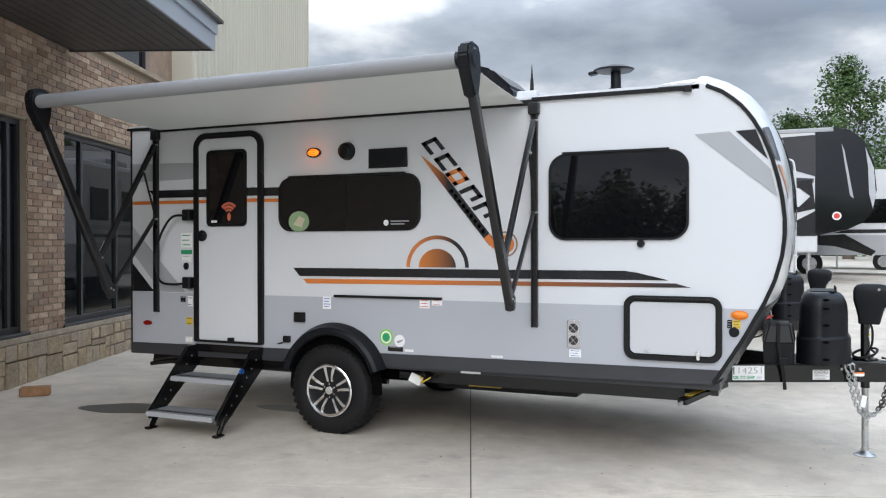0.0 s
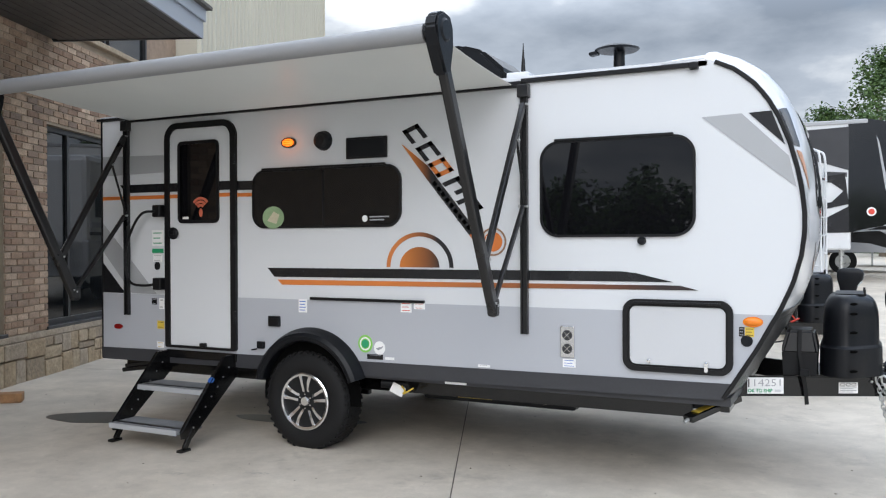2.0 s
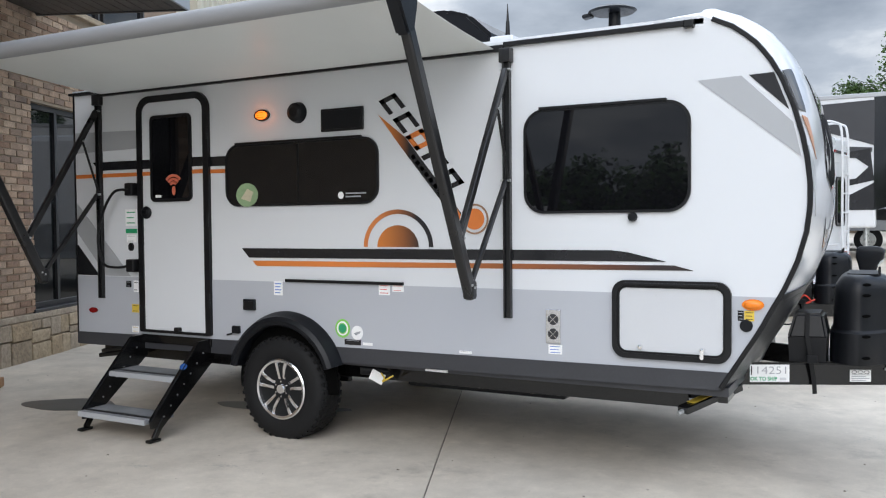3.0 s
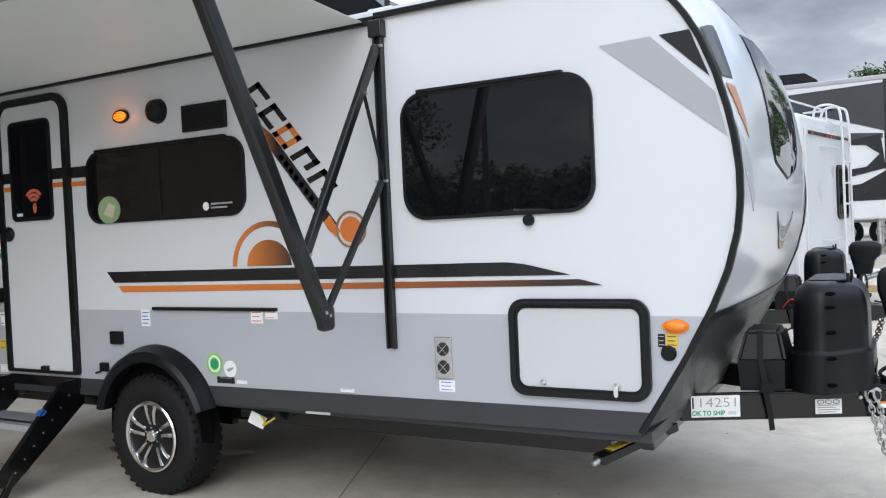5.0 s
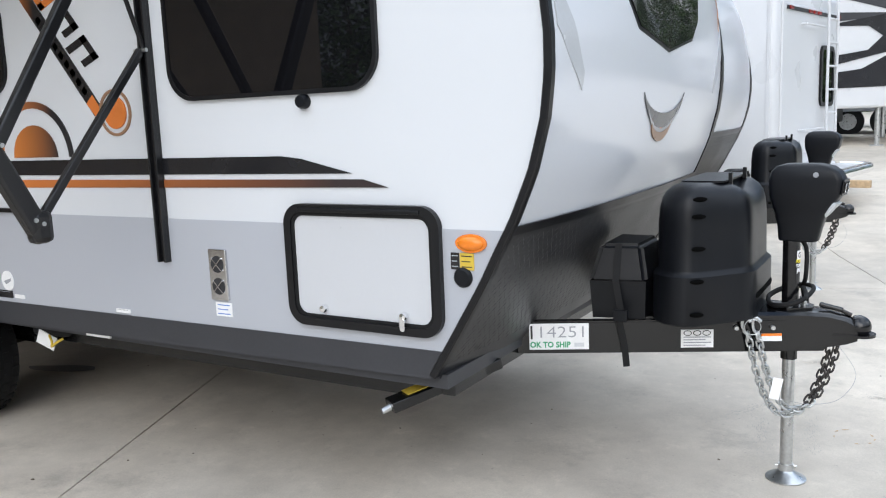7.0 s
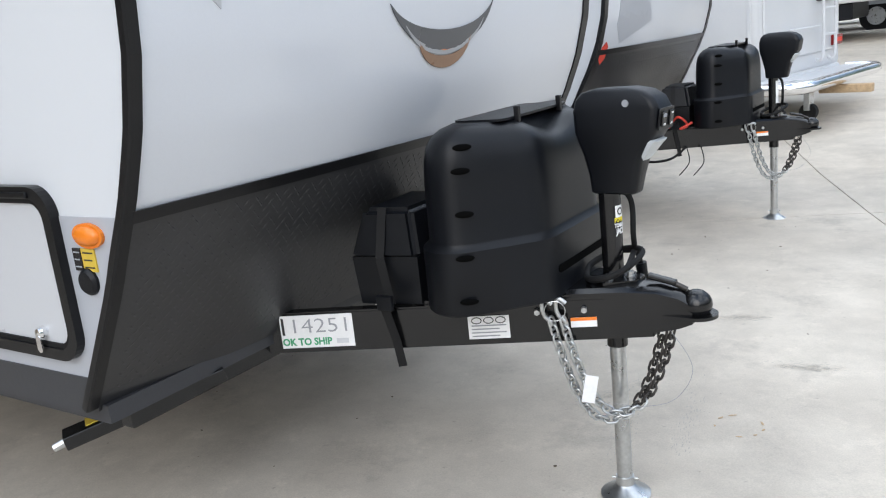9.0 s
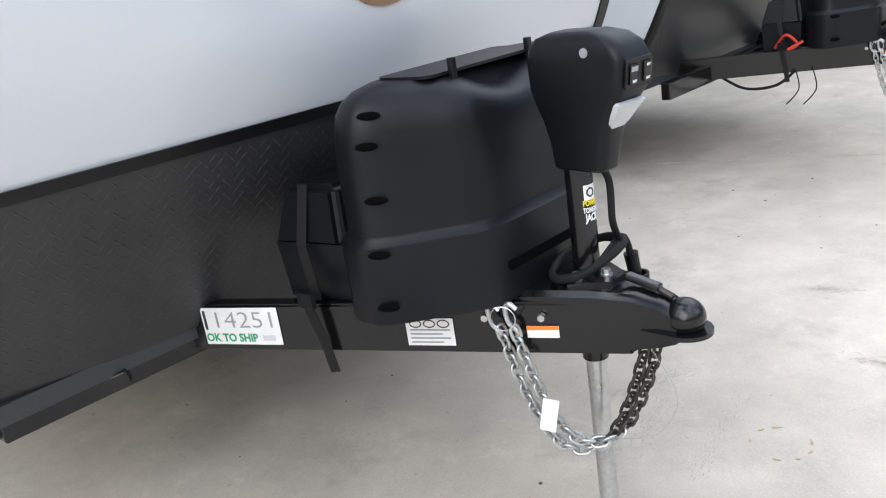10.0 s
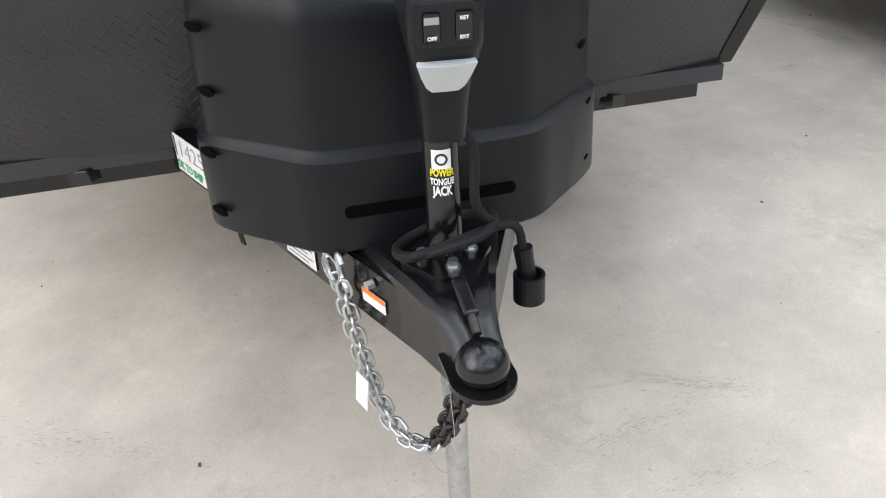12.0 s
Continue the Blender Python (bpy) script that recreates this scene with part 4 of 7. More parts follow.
    side_sticker("label_white", 0.935, 1.088, 0.085, 0.045, STICKER, trailer, 2, REDINK)
    bm = disc((0.494, 0.803), 0.060, 0.064, -0.0062, 0.0)
    gs = part("badge_green", bm, LIMEINK, trailer, "round green and white badge")
    part("badge_field", ring([(0.494 + 0.046 * math.cos(k * 0.2618), 0.803 + 0.049 * math.sin(k * 0.2618)) for k in range(24)], [(0.494 + 0.036 * math.cos(k * 0.2618), 0.803 + 0.038 * math.sin(k * 0.2618)) for k in range(24)], -0.0072, -0.005), STICKER, gs)
    part("badge_core", disc((0.494, 0.803), 0.030, 0.030, -0.0074, -0.005), GREENINK, gs)
    ws = part("badge_white", disc((0.612, 0.778), 0.046, 0.048, -0.0062, 0.0), STICKER, trailer, "round white badge")
    part("badge_print", prism([(0.585, 0.775), (0.64, 0.792), (0.638, 0.778), (0.60, 0.760)], -0.0070, -0.005), INKGREY, ws)
    side_sticker("label_black", 0.575, 0.713, 0.13, 0.036, BLACKVINYL, trailer, 1, INKGREY)
    side_sticker("label_white", 0.695, 0.707, 0.075, 0.018, STICKER, trailer)
    side_sticker("label_white", 1.425, 0.700, 0.085, 0.016, STICKER, trailer, 1, INK, y=-0.010)
    side_sticker("label_white", -1.505, 1.575, 0.12, 0.13, STICKER, trailer, 3, GREENINK)
    side_sticker("label_green", -1.505, 1.470, 0.12, 0.035, GREENINK, trailer)
    side_sticker("label_white", -1.505, 1.410, 0.10, 0.06, STICKER, trailer, 2, INKGREY)
    part("key_cap", disc((-1.505, 1.345), 0.022, 0.032, -0.02, 0.0), TRIM, trailer)
    side_sticker("label_black", -1.545, 1.050, 0.055, 0.05, BLACKVINYL, trailer, 2, INKGREY)
    side_sticker("label_white", -1.465, 1.035, 0.05, 0.09, STICKER, trailer, 2, INK)
    side_sticker("label_yellow", -1.475, 0.86, 0.075, 0.065, YELLOW, trailer, 2, INK)
    side_sticker("label_white", -1.48, 0.695, 0.075, 0.05, STICKER, trailer, 2, YELLOW)
    # stickers on the glass
    bd = part("window_badge", disc((-0.315, 1.725), 0.10, 0.085, -0.0165, -0.010), material("badge_sage", (0.25, 0.36, 0.20), 0.5), trailer, "oval green and cream window badge")
    part("badge_print", prism([(-0.37, 1.70), (-0.31, 1.77), (-0.255, 1.745), (-0.285, 1.675)], -0.0172, -0.0160), material("badge_cream", (0.55, 0.50, 0.36), 0.5), bd)
    wl = part("window_mark", disc((0.50, 1.705), 0.022, 0.024, -0.0165, -0.010), STICKER, trailer)
    part("print_bar", box(0.54, 0.70, -0.0162, -0.012, 1.712, 1.722), INKGREY, wl)
    part("print_bar", box(0.54, 0.66, -0.0162, -0.012, 1.690, 1.700), INKGREY, wl)


def roof_things(trailer):
    ac = bmesh.new()
    own = prism([(0.25, 2.66), (0.25, 2.88), (0.34, 3.02), (0.60, 3.09), (0.88, 3.085), (1.06, 3.03), (1.25, 2.86), (1.27, 2.66)], MID - 0.33, MID + 0.33)
    bmesh.ops.bevel(own, geom=own.edges[:], offset=0.03, segments=2, affect="EDGES")
    join(ac, own)
    a = part("air_conditioner", ac, PLASTIC, trailer, "black low-profile roof air conditioner", smooth=True)
    for k in range(8):
        part("grille_slat", box(0.24 + 0.05 * k, 0.265 + 0.05 * k, MID - 0.338, MID - 0.328, 2.74, 2.96), TRIM, a)
    fl = part("roof_vent", box(1.50, 1.66, 0.22, 0.38, 2.645, 2.70, 0.012), WHITE, trailer, "white roof vent housing")
    an = part("antenna", rod((1.615, 0.25, 2.70), (1.615, 0.25, 2.79), 0.016, 0.011, 14), TRIM, trailer, "short black whip antenna")
    part("whip", rod((1.615, 0.25, 2.79), (1.615, 0.25, 2.90), 0.009, 0.002, 10), TRIM, an)
    ds = part("satellite_antenna", lathe([(0.0, 0.028), (0.12, 0.022), (0.165, 0.0), (0.150, -0.012), (0.0, -0.02)], (2.07, 1.02, 2.965), "z", 36), PLASTIC, trailer, "round black disc antenna on a short mast", smooth=True)
    part("mast", rod((2.085, 1.02, 2.70), (2.085, 1.02, 2.955), 0.045, 0.04, 24), PLASTIC, ds)
    part("collar", rod((2.085, 1.02, 2.79), (2.085, 1.02, 2.81), 0.058, seg=24), TRIM, ds)
    part("nose_tip", beam((1.93, 1.02, 2.955), (1.86, 1.02, 2.945), 0.07, 0.03, 0.01), PLASTIC, ds)


def shell(trailer, rear=-2.14, seam=1.104):
    """Walls, roof and nose of the trailer body."""
    front = nose_slice(0.60, 2.625)
    side = [(rear, 0.55), (rear, 2.565), (rear + 0.03, 2.60)] + front[::-1]
    bm = bmesh.new()
    prism(side, 0.0, 0.03, bm)
    prism(side, WIDE - 0.03, WIDE, bm)
    part("side_wall", bm, WHITE, trailer, "smooth white fibreglass side walls")
    part("rear_wall", box(rear, rear + 0.03, 0.03, WIDE - 0.03, 0.55, 2.60), WHITE, trailer)
    roof = bmesh.new()
    n = 40
    rows = []
    for x in (rear, 0.5, 2.0, 2.3, 2.45, 2.6, 2.7, 2.8, 2.87):
        rows.append([roof.verts.new((x, WIDE * j / n, 2.60 + 0.045 * (1 - ((j / n) * 2 - 1) ** 2) + 0.008 * (x + 2.1) / 5 + max(0.0, 0.8 * crown(WIDE * j / n) - 0.6 * 0.045 * (1 - ((j / n) * 2 - 1) ** 2)) * ease(2.2, 2.87, x))) for j in range(n + 1)])
    for A, B in zip(rows, rows[1:]):
        for j in range(n):
            roof.faces.new((A[j], B[j], B[j + 1], A[j + 1]))
    r = bmesh.ops.extrude_face_region(roof, geom=roof.faces[:])
    bmesh.ops.translate(roof, vec=(0, 0, -0.03), verts=[v for v in r["geom"] if isinstance(v, bmesh.types.BMVert)])
    part("roof", roof, ROOF, trailer, "white membrane roof")
    part("floor_pan", box(rear, 3.0, 0.03, WIDE - 0.03, 0.55, 0.60), SKIRT, trailer)
    part("front_wall", nose_sheet(seam, 2.625, 0.02, WIDE - 0.02, 0.0, 0.02), FRONTWHITE, trailer, "glossy white curved front wall", smooth=True)
    part("front_skirt", nose_sheet(0.585, seam, 0.02, WIDE - 0.02, 0.002, 0.02), PLATE, trailer, "black tread plate across the lower front")
    tagged(part("tread_lozenge", tread_marks(0.62, seam - 0.02, 0.05, WIDE - 0.05, 0.002), PLATE, trailer), kind="stuff")
    part("seam_trim", nose_sheet(seam - 0.016, seam + 0.014, 0.015, WIDE - 0.015, 0.009, 0.012), TRIM, trailer)


def nose_trim(trailer, y0, y1):
    """Black bent moulding over the front edge of a side wall."""
    pts = nose_slice(0.60, 2.60, 0.05)
    bm = bmesh.new()
    rows = []
    for i, (x, z) in enumerate(pts):
        a, b = Vector(pts[max(0, i - 1)]), Vector(pts[min(len(pts) - 1, i + 1)])
        t = (b - a).normalized()
        nrm = Vector((t.y, -t.x))
        rows.append([bm.verts.new((x + nrm.x * d, y, z + nrm.y * d)) for d, y in ((-0.017, y0 + (0.004 if y1 > y0 else -0.004)), (-0.013, y0), (0.005, y0), (0.009, y0 + (0.006 if y1 > y0 else -0.006)), (0.009, y1), (-0.017, y1))])
    for A, B in zip(rows, rows[1:]):
        for j in range(6):
            bm.faces.new((A[j], A[(j + 1) % 6], B[(j + 1) % 6], B[j]))
    bm.faces.new(rows[0])
    bm.faces.new(rows[-1][::-1])
    part("edge_moulding", bm, TRIM, trailer, "black curved edge moulding")


def tongue(trailer, tag=True):
    """A-frame, coupler, jack, gas-bottle cover, battery box and chains."""
    def outer(x):
        return 0.925 + 0.45 * (x - 3.671)
    for s in (1, -1):
        bm = bmesh.new()
        ya, yb = outer(2.55), outer(4.06)
        off = 0.055
        P = [(2.55, ya), (4.06, yb), (4.06, yb + off), (2.55, ya + off)]
        P = [(x, MID + s * (y - MID)) for x, y in P]
        hexa(bm, [(*p, 0.515) for p in P] + [(*p, 0.645) for p in P])
        bmesh.ops.bevel(bm, geom=bm.edges[:], offset=0.006, segments=2, affect="EDGES")
        part("frame_rail", bm, STEELBLK, trailer, "black steel A-frame rail")
    part("cross_member", box(2.93, 2.985, 0.10, WIDE - 0.10, 0.50, 0.60, 0.005), STEELBLK, trailer)
    part("tongue_plate", prism([(3.40, 0.83), (3.84, 1.03), (3.84, 1.256), (3.40, 1.456)], 0.646, 0.655, axis="z"), STEELBLK, trailer)
    # coupler
    bm = bmesh.new()
    st = [(3.76, 0.150, 0.655, 0.535), (3.84, 0.130, 0.668, 0.530), (3.98, 0.083, 0.670, 0.530), (4.07, 0.054, 0.664, 0.535), (4.13, 0.043, 0.650, 0.548), (4.17, 0.042, 0.630, 0.565)]
    rows = []
    for x, hw, zt, zb in st:
        rows.append([bm.verts.new((x, MID + y, z)) for y, z in ((-hw, zb), (-hw, zt - 0.012), (-hw + 0.014, zt), (0, zt + 0.004), (hw - 0.014, zt), (hw, zt - 0.012), (hw, zb))])
    for A, B in zip(rows, rows[1:]):
        for j in range(7):
            bm.faces.new((A[j], A[(j + 1) % 7], B[(j + 1) % 7], B[j]))
    bm.faces.new(rows[0])
    bm.faces.new(rows[-1][::-1])
    cp = part("coupler", bm, STEELBLK, trailer, "glossy black ball coupler", smooth=True)
    part("ball_socket", ball((4.170, MID, 0.614), 0.045, (1, 1, 0.95), seg=28), STEELBLK, cp, smooth=True)
    lip = [(4.170 + 0.060 * math.cos(radians(a)), MID + 0.056 * math.sin(radians(a))) for a in range(-100, 101, 10)] + [(4.09, MID + 0.056), (4.09, MID - 0.056)]
    part("socket_lip", prism(lip, 0.578, 0.588, axis="z"), STEELBLK, cp)
    part("latch_lever", beam((4.03, MID, 0.690), (4.115, MID, 0.672), 0.026, 0.016, 0.005), STEELBLK, cp)
    part("latch_spring", rod((4.11, MID, 0.670), (4.145, MID, 0.655), 0.008, seg=10), CHAINDARK, cp)
    part("warning_label", obox((3.878, outer(3.878) - 0.004, 0.574), (0.076, 0.0015, 0.030), Matrix.Rotation(math.atan(0.45), 3, "Z")), STICKER, cp, "orange and white warning label")
    part("warning_band", obox((3.878, outer(3.878) - 0.005, 0.584), (0.076, 0.0015, 0.010), Matrix.Rotation(math.atan(0.45), 3, "Z")), ORANGEINK, cp)
    for x in (3.756, 3.880):
        p = Vector((x, outer(x) - 0.004, 0.614))
        part("bolt", rod(p, p + Vector((0.006, -0.014, 0)), 0.010, 0.009, 6), ZINC, cp)
    # jack
    jx, jy = 3.923, MID + 0.006
    base = gz(jx)
    turned = Matrix.Translation((jx, jy, 0)) @ Matrix.Rotation(radians(-7), 4, "Z") @ Matrix.Translation((-3.925, -MID, 0))
    post = rod((jx, jy, 0.46), (jx, jy, 0.97), 0.0315, seg=28)
    jk = part("tongue_jack", post, STEELBLK, trailer, "black power tongue jack on a zinc leg", smooth=True)
    part("mount_plate", prism([(jx - 0.085, jy - 0.02), (jx, jy - 0.085), (jx + 0.085, jy - 0.03), (jx + 0.085, jy + 0.03), (jx, jy + 0.085), (jx - 0.085, jy + 0.02)], 0.670, 0.680, axis="z"), STEELBLK, jk)
    for dx, dy in ((0.052, 0.0), (0.001, -0.045), (0.001, 0.045)):
        b = bmesh.new()
        rod((jx + dx, jy + dy, 0.680), (jx + dx, jy + dy, 0.684), 0.014, seg=16, bm=b)
        rod((jx + dx, jy + dy, 0.684), (jx + dx, jy + dy, 0.696), 0.010, seg=6, bm=b)
        part("bolt", b, ZINC, jk)
    part("leg", rod((jx, jy, base + 0.02), (jx, jy, 0.47), 0.0245, seg=28), ZINC, jk, "zinc-plated round leg", smooth=True)
    part("foot", lathe([(0.0, 0.0), (0.078, 0.0), (0.079, 0.006), (0.066, 0.012), (0.036, 0.030), (0.029, 0.038), (0.029, 0.065), (0.0, 0.065)], (jx, jy, base), "z", 36), ZINC, jk, smooth=True)
    part("foot_pin", rod((jx - 0.04, jy - 0.01, base + 0.055), (jx + 0.04, jy + 0.01, base + 0.055), 0.004, seg=8), ZINC, jk)
    # motor head: stacked rounded sections
    bm = bmesh.new()
    rows = []
    for z, x0, x1, hw in ((0.935, 3.884, 4.018, 0.030), (0.940, 3.879, 4.024, 0.034), (0.99, 3.875, 4.036, 0.037), (1.045, 3.864, 4.052, 0.042), (1.085, 3.853, 4.082, 0.049), (1.115, 3.846, 4.102, 0.054),
                          (1.175, 3.845, 4.112, 0.055), (1.205, 3.852, 4.098, 0.053), (1.225, 3.868, 4.070, 0.046), (1.235, 3.90, 4.03, 0.033)):
        rows.append([bm.verts.new((px, MID + py, z)) for px, py in rrect(x0, x1, -hw, hw, min(0.022, hw * 0.6), 4)])
    for A, B in zip(rows, rows[1:]):
        k = len(A)
        for j in range(k):
            bm.faces.new((A[j], A[(j + 1) % k], B[(j + 1) % k], B[j]))
    bm.faces.new(rows[0])
    bm.faces.new(rows[-1][::-1])
    bmesh.ops.transform(bm, matrix=turned, verts=bm.verts)
    hd = part("motor_head", bm, PLASTIC, jk, "dark grey plastic motor head", smooth=True)
    if tag:
        sp = turned @ Matrix.Translation((4.110, MID, 1.147)) @ Matrix.Rotation(radians(8), 4, "Y") @ Matrix(((0, 0, 1, 0), (1, 0, 0, 0), (0, 1, 0, 0), (0, 0, 0, 1)))
        own = prism(rrect(-0.043, 0.043, -0.030, 0.030, 0.008), 0.0, 0.004, axis="z")
        part("switch_panel", join(None, own, sp), TRIM, jk)
        for y in (-0.022, 0.022):
            own = box(y - 0.012, y + 0.012, -0.021, 0.021, 0.004, 0.009, 0.003)
            part("rocker_switch", join(None, own, sp), STEELBLK, jk)
        words("OFF", 0.0075, sp @ Matrix.Translation((-0.022, -0.014, 0.0096)), STICKER, jk)
        words("RET", 0.007, sp @ Matrix.Translation((0.022, 0.013, 0.0096)), STICKER, jk)
        words("EXT", 0.007, sp @ Matrix.Translation((0.022, -0.014, 0.0096)), STICKER, jk)
        own = box(-0.032, -0.012, 0.006, 0.016, 0.0085, 0.0095)
        part("switch_mark", join(None, own, sp), INKGREY, jk)
        part("crank_badge", join(None, disc((4.02, 1.195), 0.010, 0.010, MID - 0.0565, MID - 0.0535), turned), INKGREY, jk)
    lens = bmesh.new()
    rr = []
    for z, x, hw in ((1.032, 4.040, 0.020), (1.042, 4.050, 0.029), (1.064, 4.068, 0.037), (1.086, 4.089, 0.043), (1.091, 4.078, 0.040)):
        rr.append([lens.verts.new((x - 0.010 * (py / 0.05) ** 2 + 0.011, MID + py, z)) for py in np.linspace(-hw, hw, 9).tolist()])
    for A, B in zip(rr, rr[1:]):
        for j in range(8):
            lens.faces.new((A[j], A[j + 1], B[j + 1], B[j]))
    bk = bmesh.ops.extrude_face_region(lens, geom=lens.faces[:])
    bmesh.ops.translate(lens, vec=(-0.02, 0, 0), verts=[v for v in bk["geom"] if isinstance(v, bmesh.types.BMVert)])
    bmesh.ops.transform(lens, matrix=turned, verts=lens.verts)
    part("lamp_lens", lens, LAMPWHITE, jk, "frosted white work lamp lens", smooth=True)
    # label round the post
    own = bmesh.new()
    A, B = [], []
    for k in range(9):
        a = radians(-50 + 76 * k / 8)
        A.append(own.verts.new((jx + 0.0321 * math.cos(a), jy + 0.0321 * math.sin(a), 0.765)))
        B.append(own.verts.new((jx + 0.0321 * math.cos(a), jy + 0.0321 * math.sin(a), 0.915)))
    for k in range(8):
        own.faces.new((A[k], A[k + 1], B[k + 1], B[k]))
    bk = bmesh.ops.extrude_face_region(own, geom=own.faces[:])
    bmesh.ops.translate(own, vec=(0.0004, -0.0002, 0), verts=[v for v in bk["geom"] if isinstance(v, bmesh.types.BMVert)])
    lb = part("post_label", own, BLACKVINYL if tag else STICKER, jk, "black, white and yellow printed label")
    if tag:
        ang = radians(-12)
        face = Matrix.Translation((jx + 0.0335 * math.cos(ang), jy + 0.0335 * math.sin(ang), 0.84)) @ Matrix.Rotation(ang, 4, "Z") @ Matrix(((0, 0, 1, 0), (1, 0, 0, 0), (0, 1, 0, 0), (0, 0, 0, 1)))

        def wrapped(ob):
            for v in [v for o in (ob if isinstance(ob, list) else [ob]) for v in o.data.vertices]:
                q = face.inverted() @ v.co
                a = ang + q.x / 0.0325
                r = 0.0327 + max(0, q.z)
                v.co = (jx + r * math.cos(a), jy + r * math.sin(a), v.co.z)
            return ob
        small = face @ Matrix.Diagonal((0.8, 0.8, 1, 1))
        field = bmesh.new()
        for k in range(8):
            x0, x1 = -0.021 + 0.042 * k / 8, -0.021 + 0.042 * (k + 1) / 8
            hexa(field, [(x0, 0.028, 0), (x1, 0.028, 0), (x1, 0.072, 0), (x0, 0.072, 0), (x0, 0.028, 0.0003), (x1, 0.028, 0.0003), (x1, 0.072, 0.0003), (x0, 0.072, 0.0003)])
        wrapped(part("label_field", join(None, field, small), STICKER, lb))
        wrapped(part("label_mark", join(None, ring([(0.014 * math.cos(k * 0.3927), 0.05 + 0.014 * math.sin(k * 0.3927)) for k in range(16)], [(0.009 * math.cos(k * 0.3927), 0.05 + 0.009 * math.sin(k * 0.3927)) for k in range(16)], 0.0004, 0.0008, axis="z"), small), INK, lb))
        wrapped(words("POWER", 0.0165, small @ Matrix.Translation((0, 0.019, 0.0005)) @ Matrix.Diagonal((0.9, 1.4, 1, 1)), PRINTYELLOW, lb))
        wrapped(words("TONGUE", 0.0140, small @ Matrix.Translation((0, -0.002, 0.0005)) @ Matrix.Diagonal((0.9, 1.5, 1, 1)), STICKER, lb))
        wrapped(words("JACK", 0.0200, small @ Matrix.Translation((0, -0.024, 0.0005)) @ Matrix.Diagonal((0.9, 1.5, 1, 1)), STICKER, lb))
    # cable
    loop = [(jx + (0.082 + 0.006 * math.sin(3 * t)) * math.cos(t), jy + (0.090) * math.sin(t), 0.715 + 0.030 * math.sin(t + 0.8) + 0.004 * k) for k in range(2) for t in [2 * math.pi * i / 22 for i in range(22)]]
    cb = part("power_cable", tube(smooth_path([(jx + 0.02, jy + 0.02, 0.95), (jx + 0.048, jy + 0.045, 0.90), (jx + 0.050, jy + 0.045, 0.80)] + [loop[k] for k in range(4, 44, 2)] + [(jx + 0.03, jy + 0.11, 0.735), (jx + 0.035, jy + 0.135, 0.68)]), 0.0085, 10), RUBBER, jk, "coiled black rubber cable", smooth=True)
    part("cable_plug", rod((jx + 0.035, jy + 0.135, 0.685), (jx + 0.04, jy + 0.142, 0.625), 0.018, 0.016, 16), PLASTIC, jk)
    part("plug_holder", lathe([(0.030, 0.0), (0.030, 0.055), (0.024, 0.055), (0.024, 0.0)], (jx + 0.042, jy + 0.145, 0.575), "z", 24, caps=False), PLASTIC, jk)
    # gas-bottle cover
    half = [(3.455, 0.93), (3.47, 0.83), (3.515, 0.765), (3.575, 0.735), (3.645, 0.750), (3.76, 0.870), (3.80, 0.915), (3.818, 0.960), (3.822, 1.04)]
    plan = [(x, y + 0.007) for x, y in half] + [(x, 2 * MID - y + 0.007) for x, y in half[::-1]]
    plan = [tuple(p)[:2] for p in smooth_path([(x, y, 0) for x, y in plan], 4)]
    cx, cy = 3.64, MID + 0.007
    levels = [(0.655, 0.0), (0.66, 0.004), (0.826, 0.003), (0.840, 0.002), (0.854, -0.0145), (0.862, -0.0170), (1.02, -0.019), (1.085, -0.024), (1.125, -0.034), (1.150, -0.050), (1.168, -0.074), (1.180, -0.108)]
    bm = bmesh.new()
    rows = []
    for z, inset in levels:
        row = []
        for x, y in plan:
            d = Vector((x - cx, (y - cy) * 0.45))
            L = d.length
            k = (L + inset) / L
            dip = 0.0
            if z > 1.05:
                dip = -0.045 * max(0, (x - 3.66) / 0.16) * math.exp(-((y - cy) / 0.16) ** 2) * (z - 1.05) / 0.12
            row.append(bm.verts.new((cx + (x - cx) * k, cy + (y - cy) * (1 + inset / 0.42), z + dip)))
        rows.append(row)
    for A, B in zip(rows, rows[1:]):
        n = len(A)
        for j in range(n - 1):
            bm.faces.new((A[j], A[j + 1], B[j + 1], B[j]))
        bm.faces.new((A[n - 1], A[0], B[0], B[n - 1]))
    bm.faces.new(rows[0])
    bm.faces.new(rows[-1][::-1])
    cv = part("gas_bottle_cover", bm, PLASTIC, trailer, "black moulded cover over two gas bottles", smooth=True)
    part("cover_lid", join(None, prism(rrect(3.545, 3.715, 0.925, 1.36, 0.03), 1.178, 1.185, axis="z")), PLASTIC, cv)
    for y in (1.003, 1.28):
        part("lid_clip", box(3.712, 3.727, y - 0.008, y + 0.008, 1.165, 1.212, 0.002), TRIM, cv)
    # Slots are solid black ellipsoids on the cover, coloured as the shade of openings.
    for s in (1, -1):
        for z in (1.128, 1.066, 0.946, 0.826, 0.700):
            yy = MID + s * (0.752 + (0.018 if z > 0.86 else 0.0) + (0.02 if z > 1.1 else 0) - MID)
            own = ball((0, 0, 0), 1.0, (0.027, 0.006, 0.0095), seg=16)
            part("vent_slot", join(None, own, Matrix.Translation((3.655, yy + s * 0.004, z)) @ Matrix.Rotation(s * 0.55, 4, "Z")), VOID, cv)
            own = ball((0, 0, 0), 1.0, (0.010, 0.003, 0.006), seg=10)
            part("slot_catch", join(None, own, Matrix.Translation((3.640, yy - s * 0.004, z - 0.002)) @ Matrix.Rotation(s * 0.4, 4, "Z")), STEELBLK, cv)
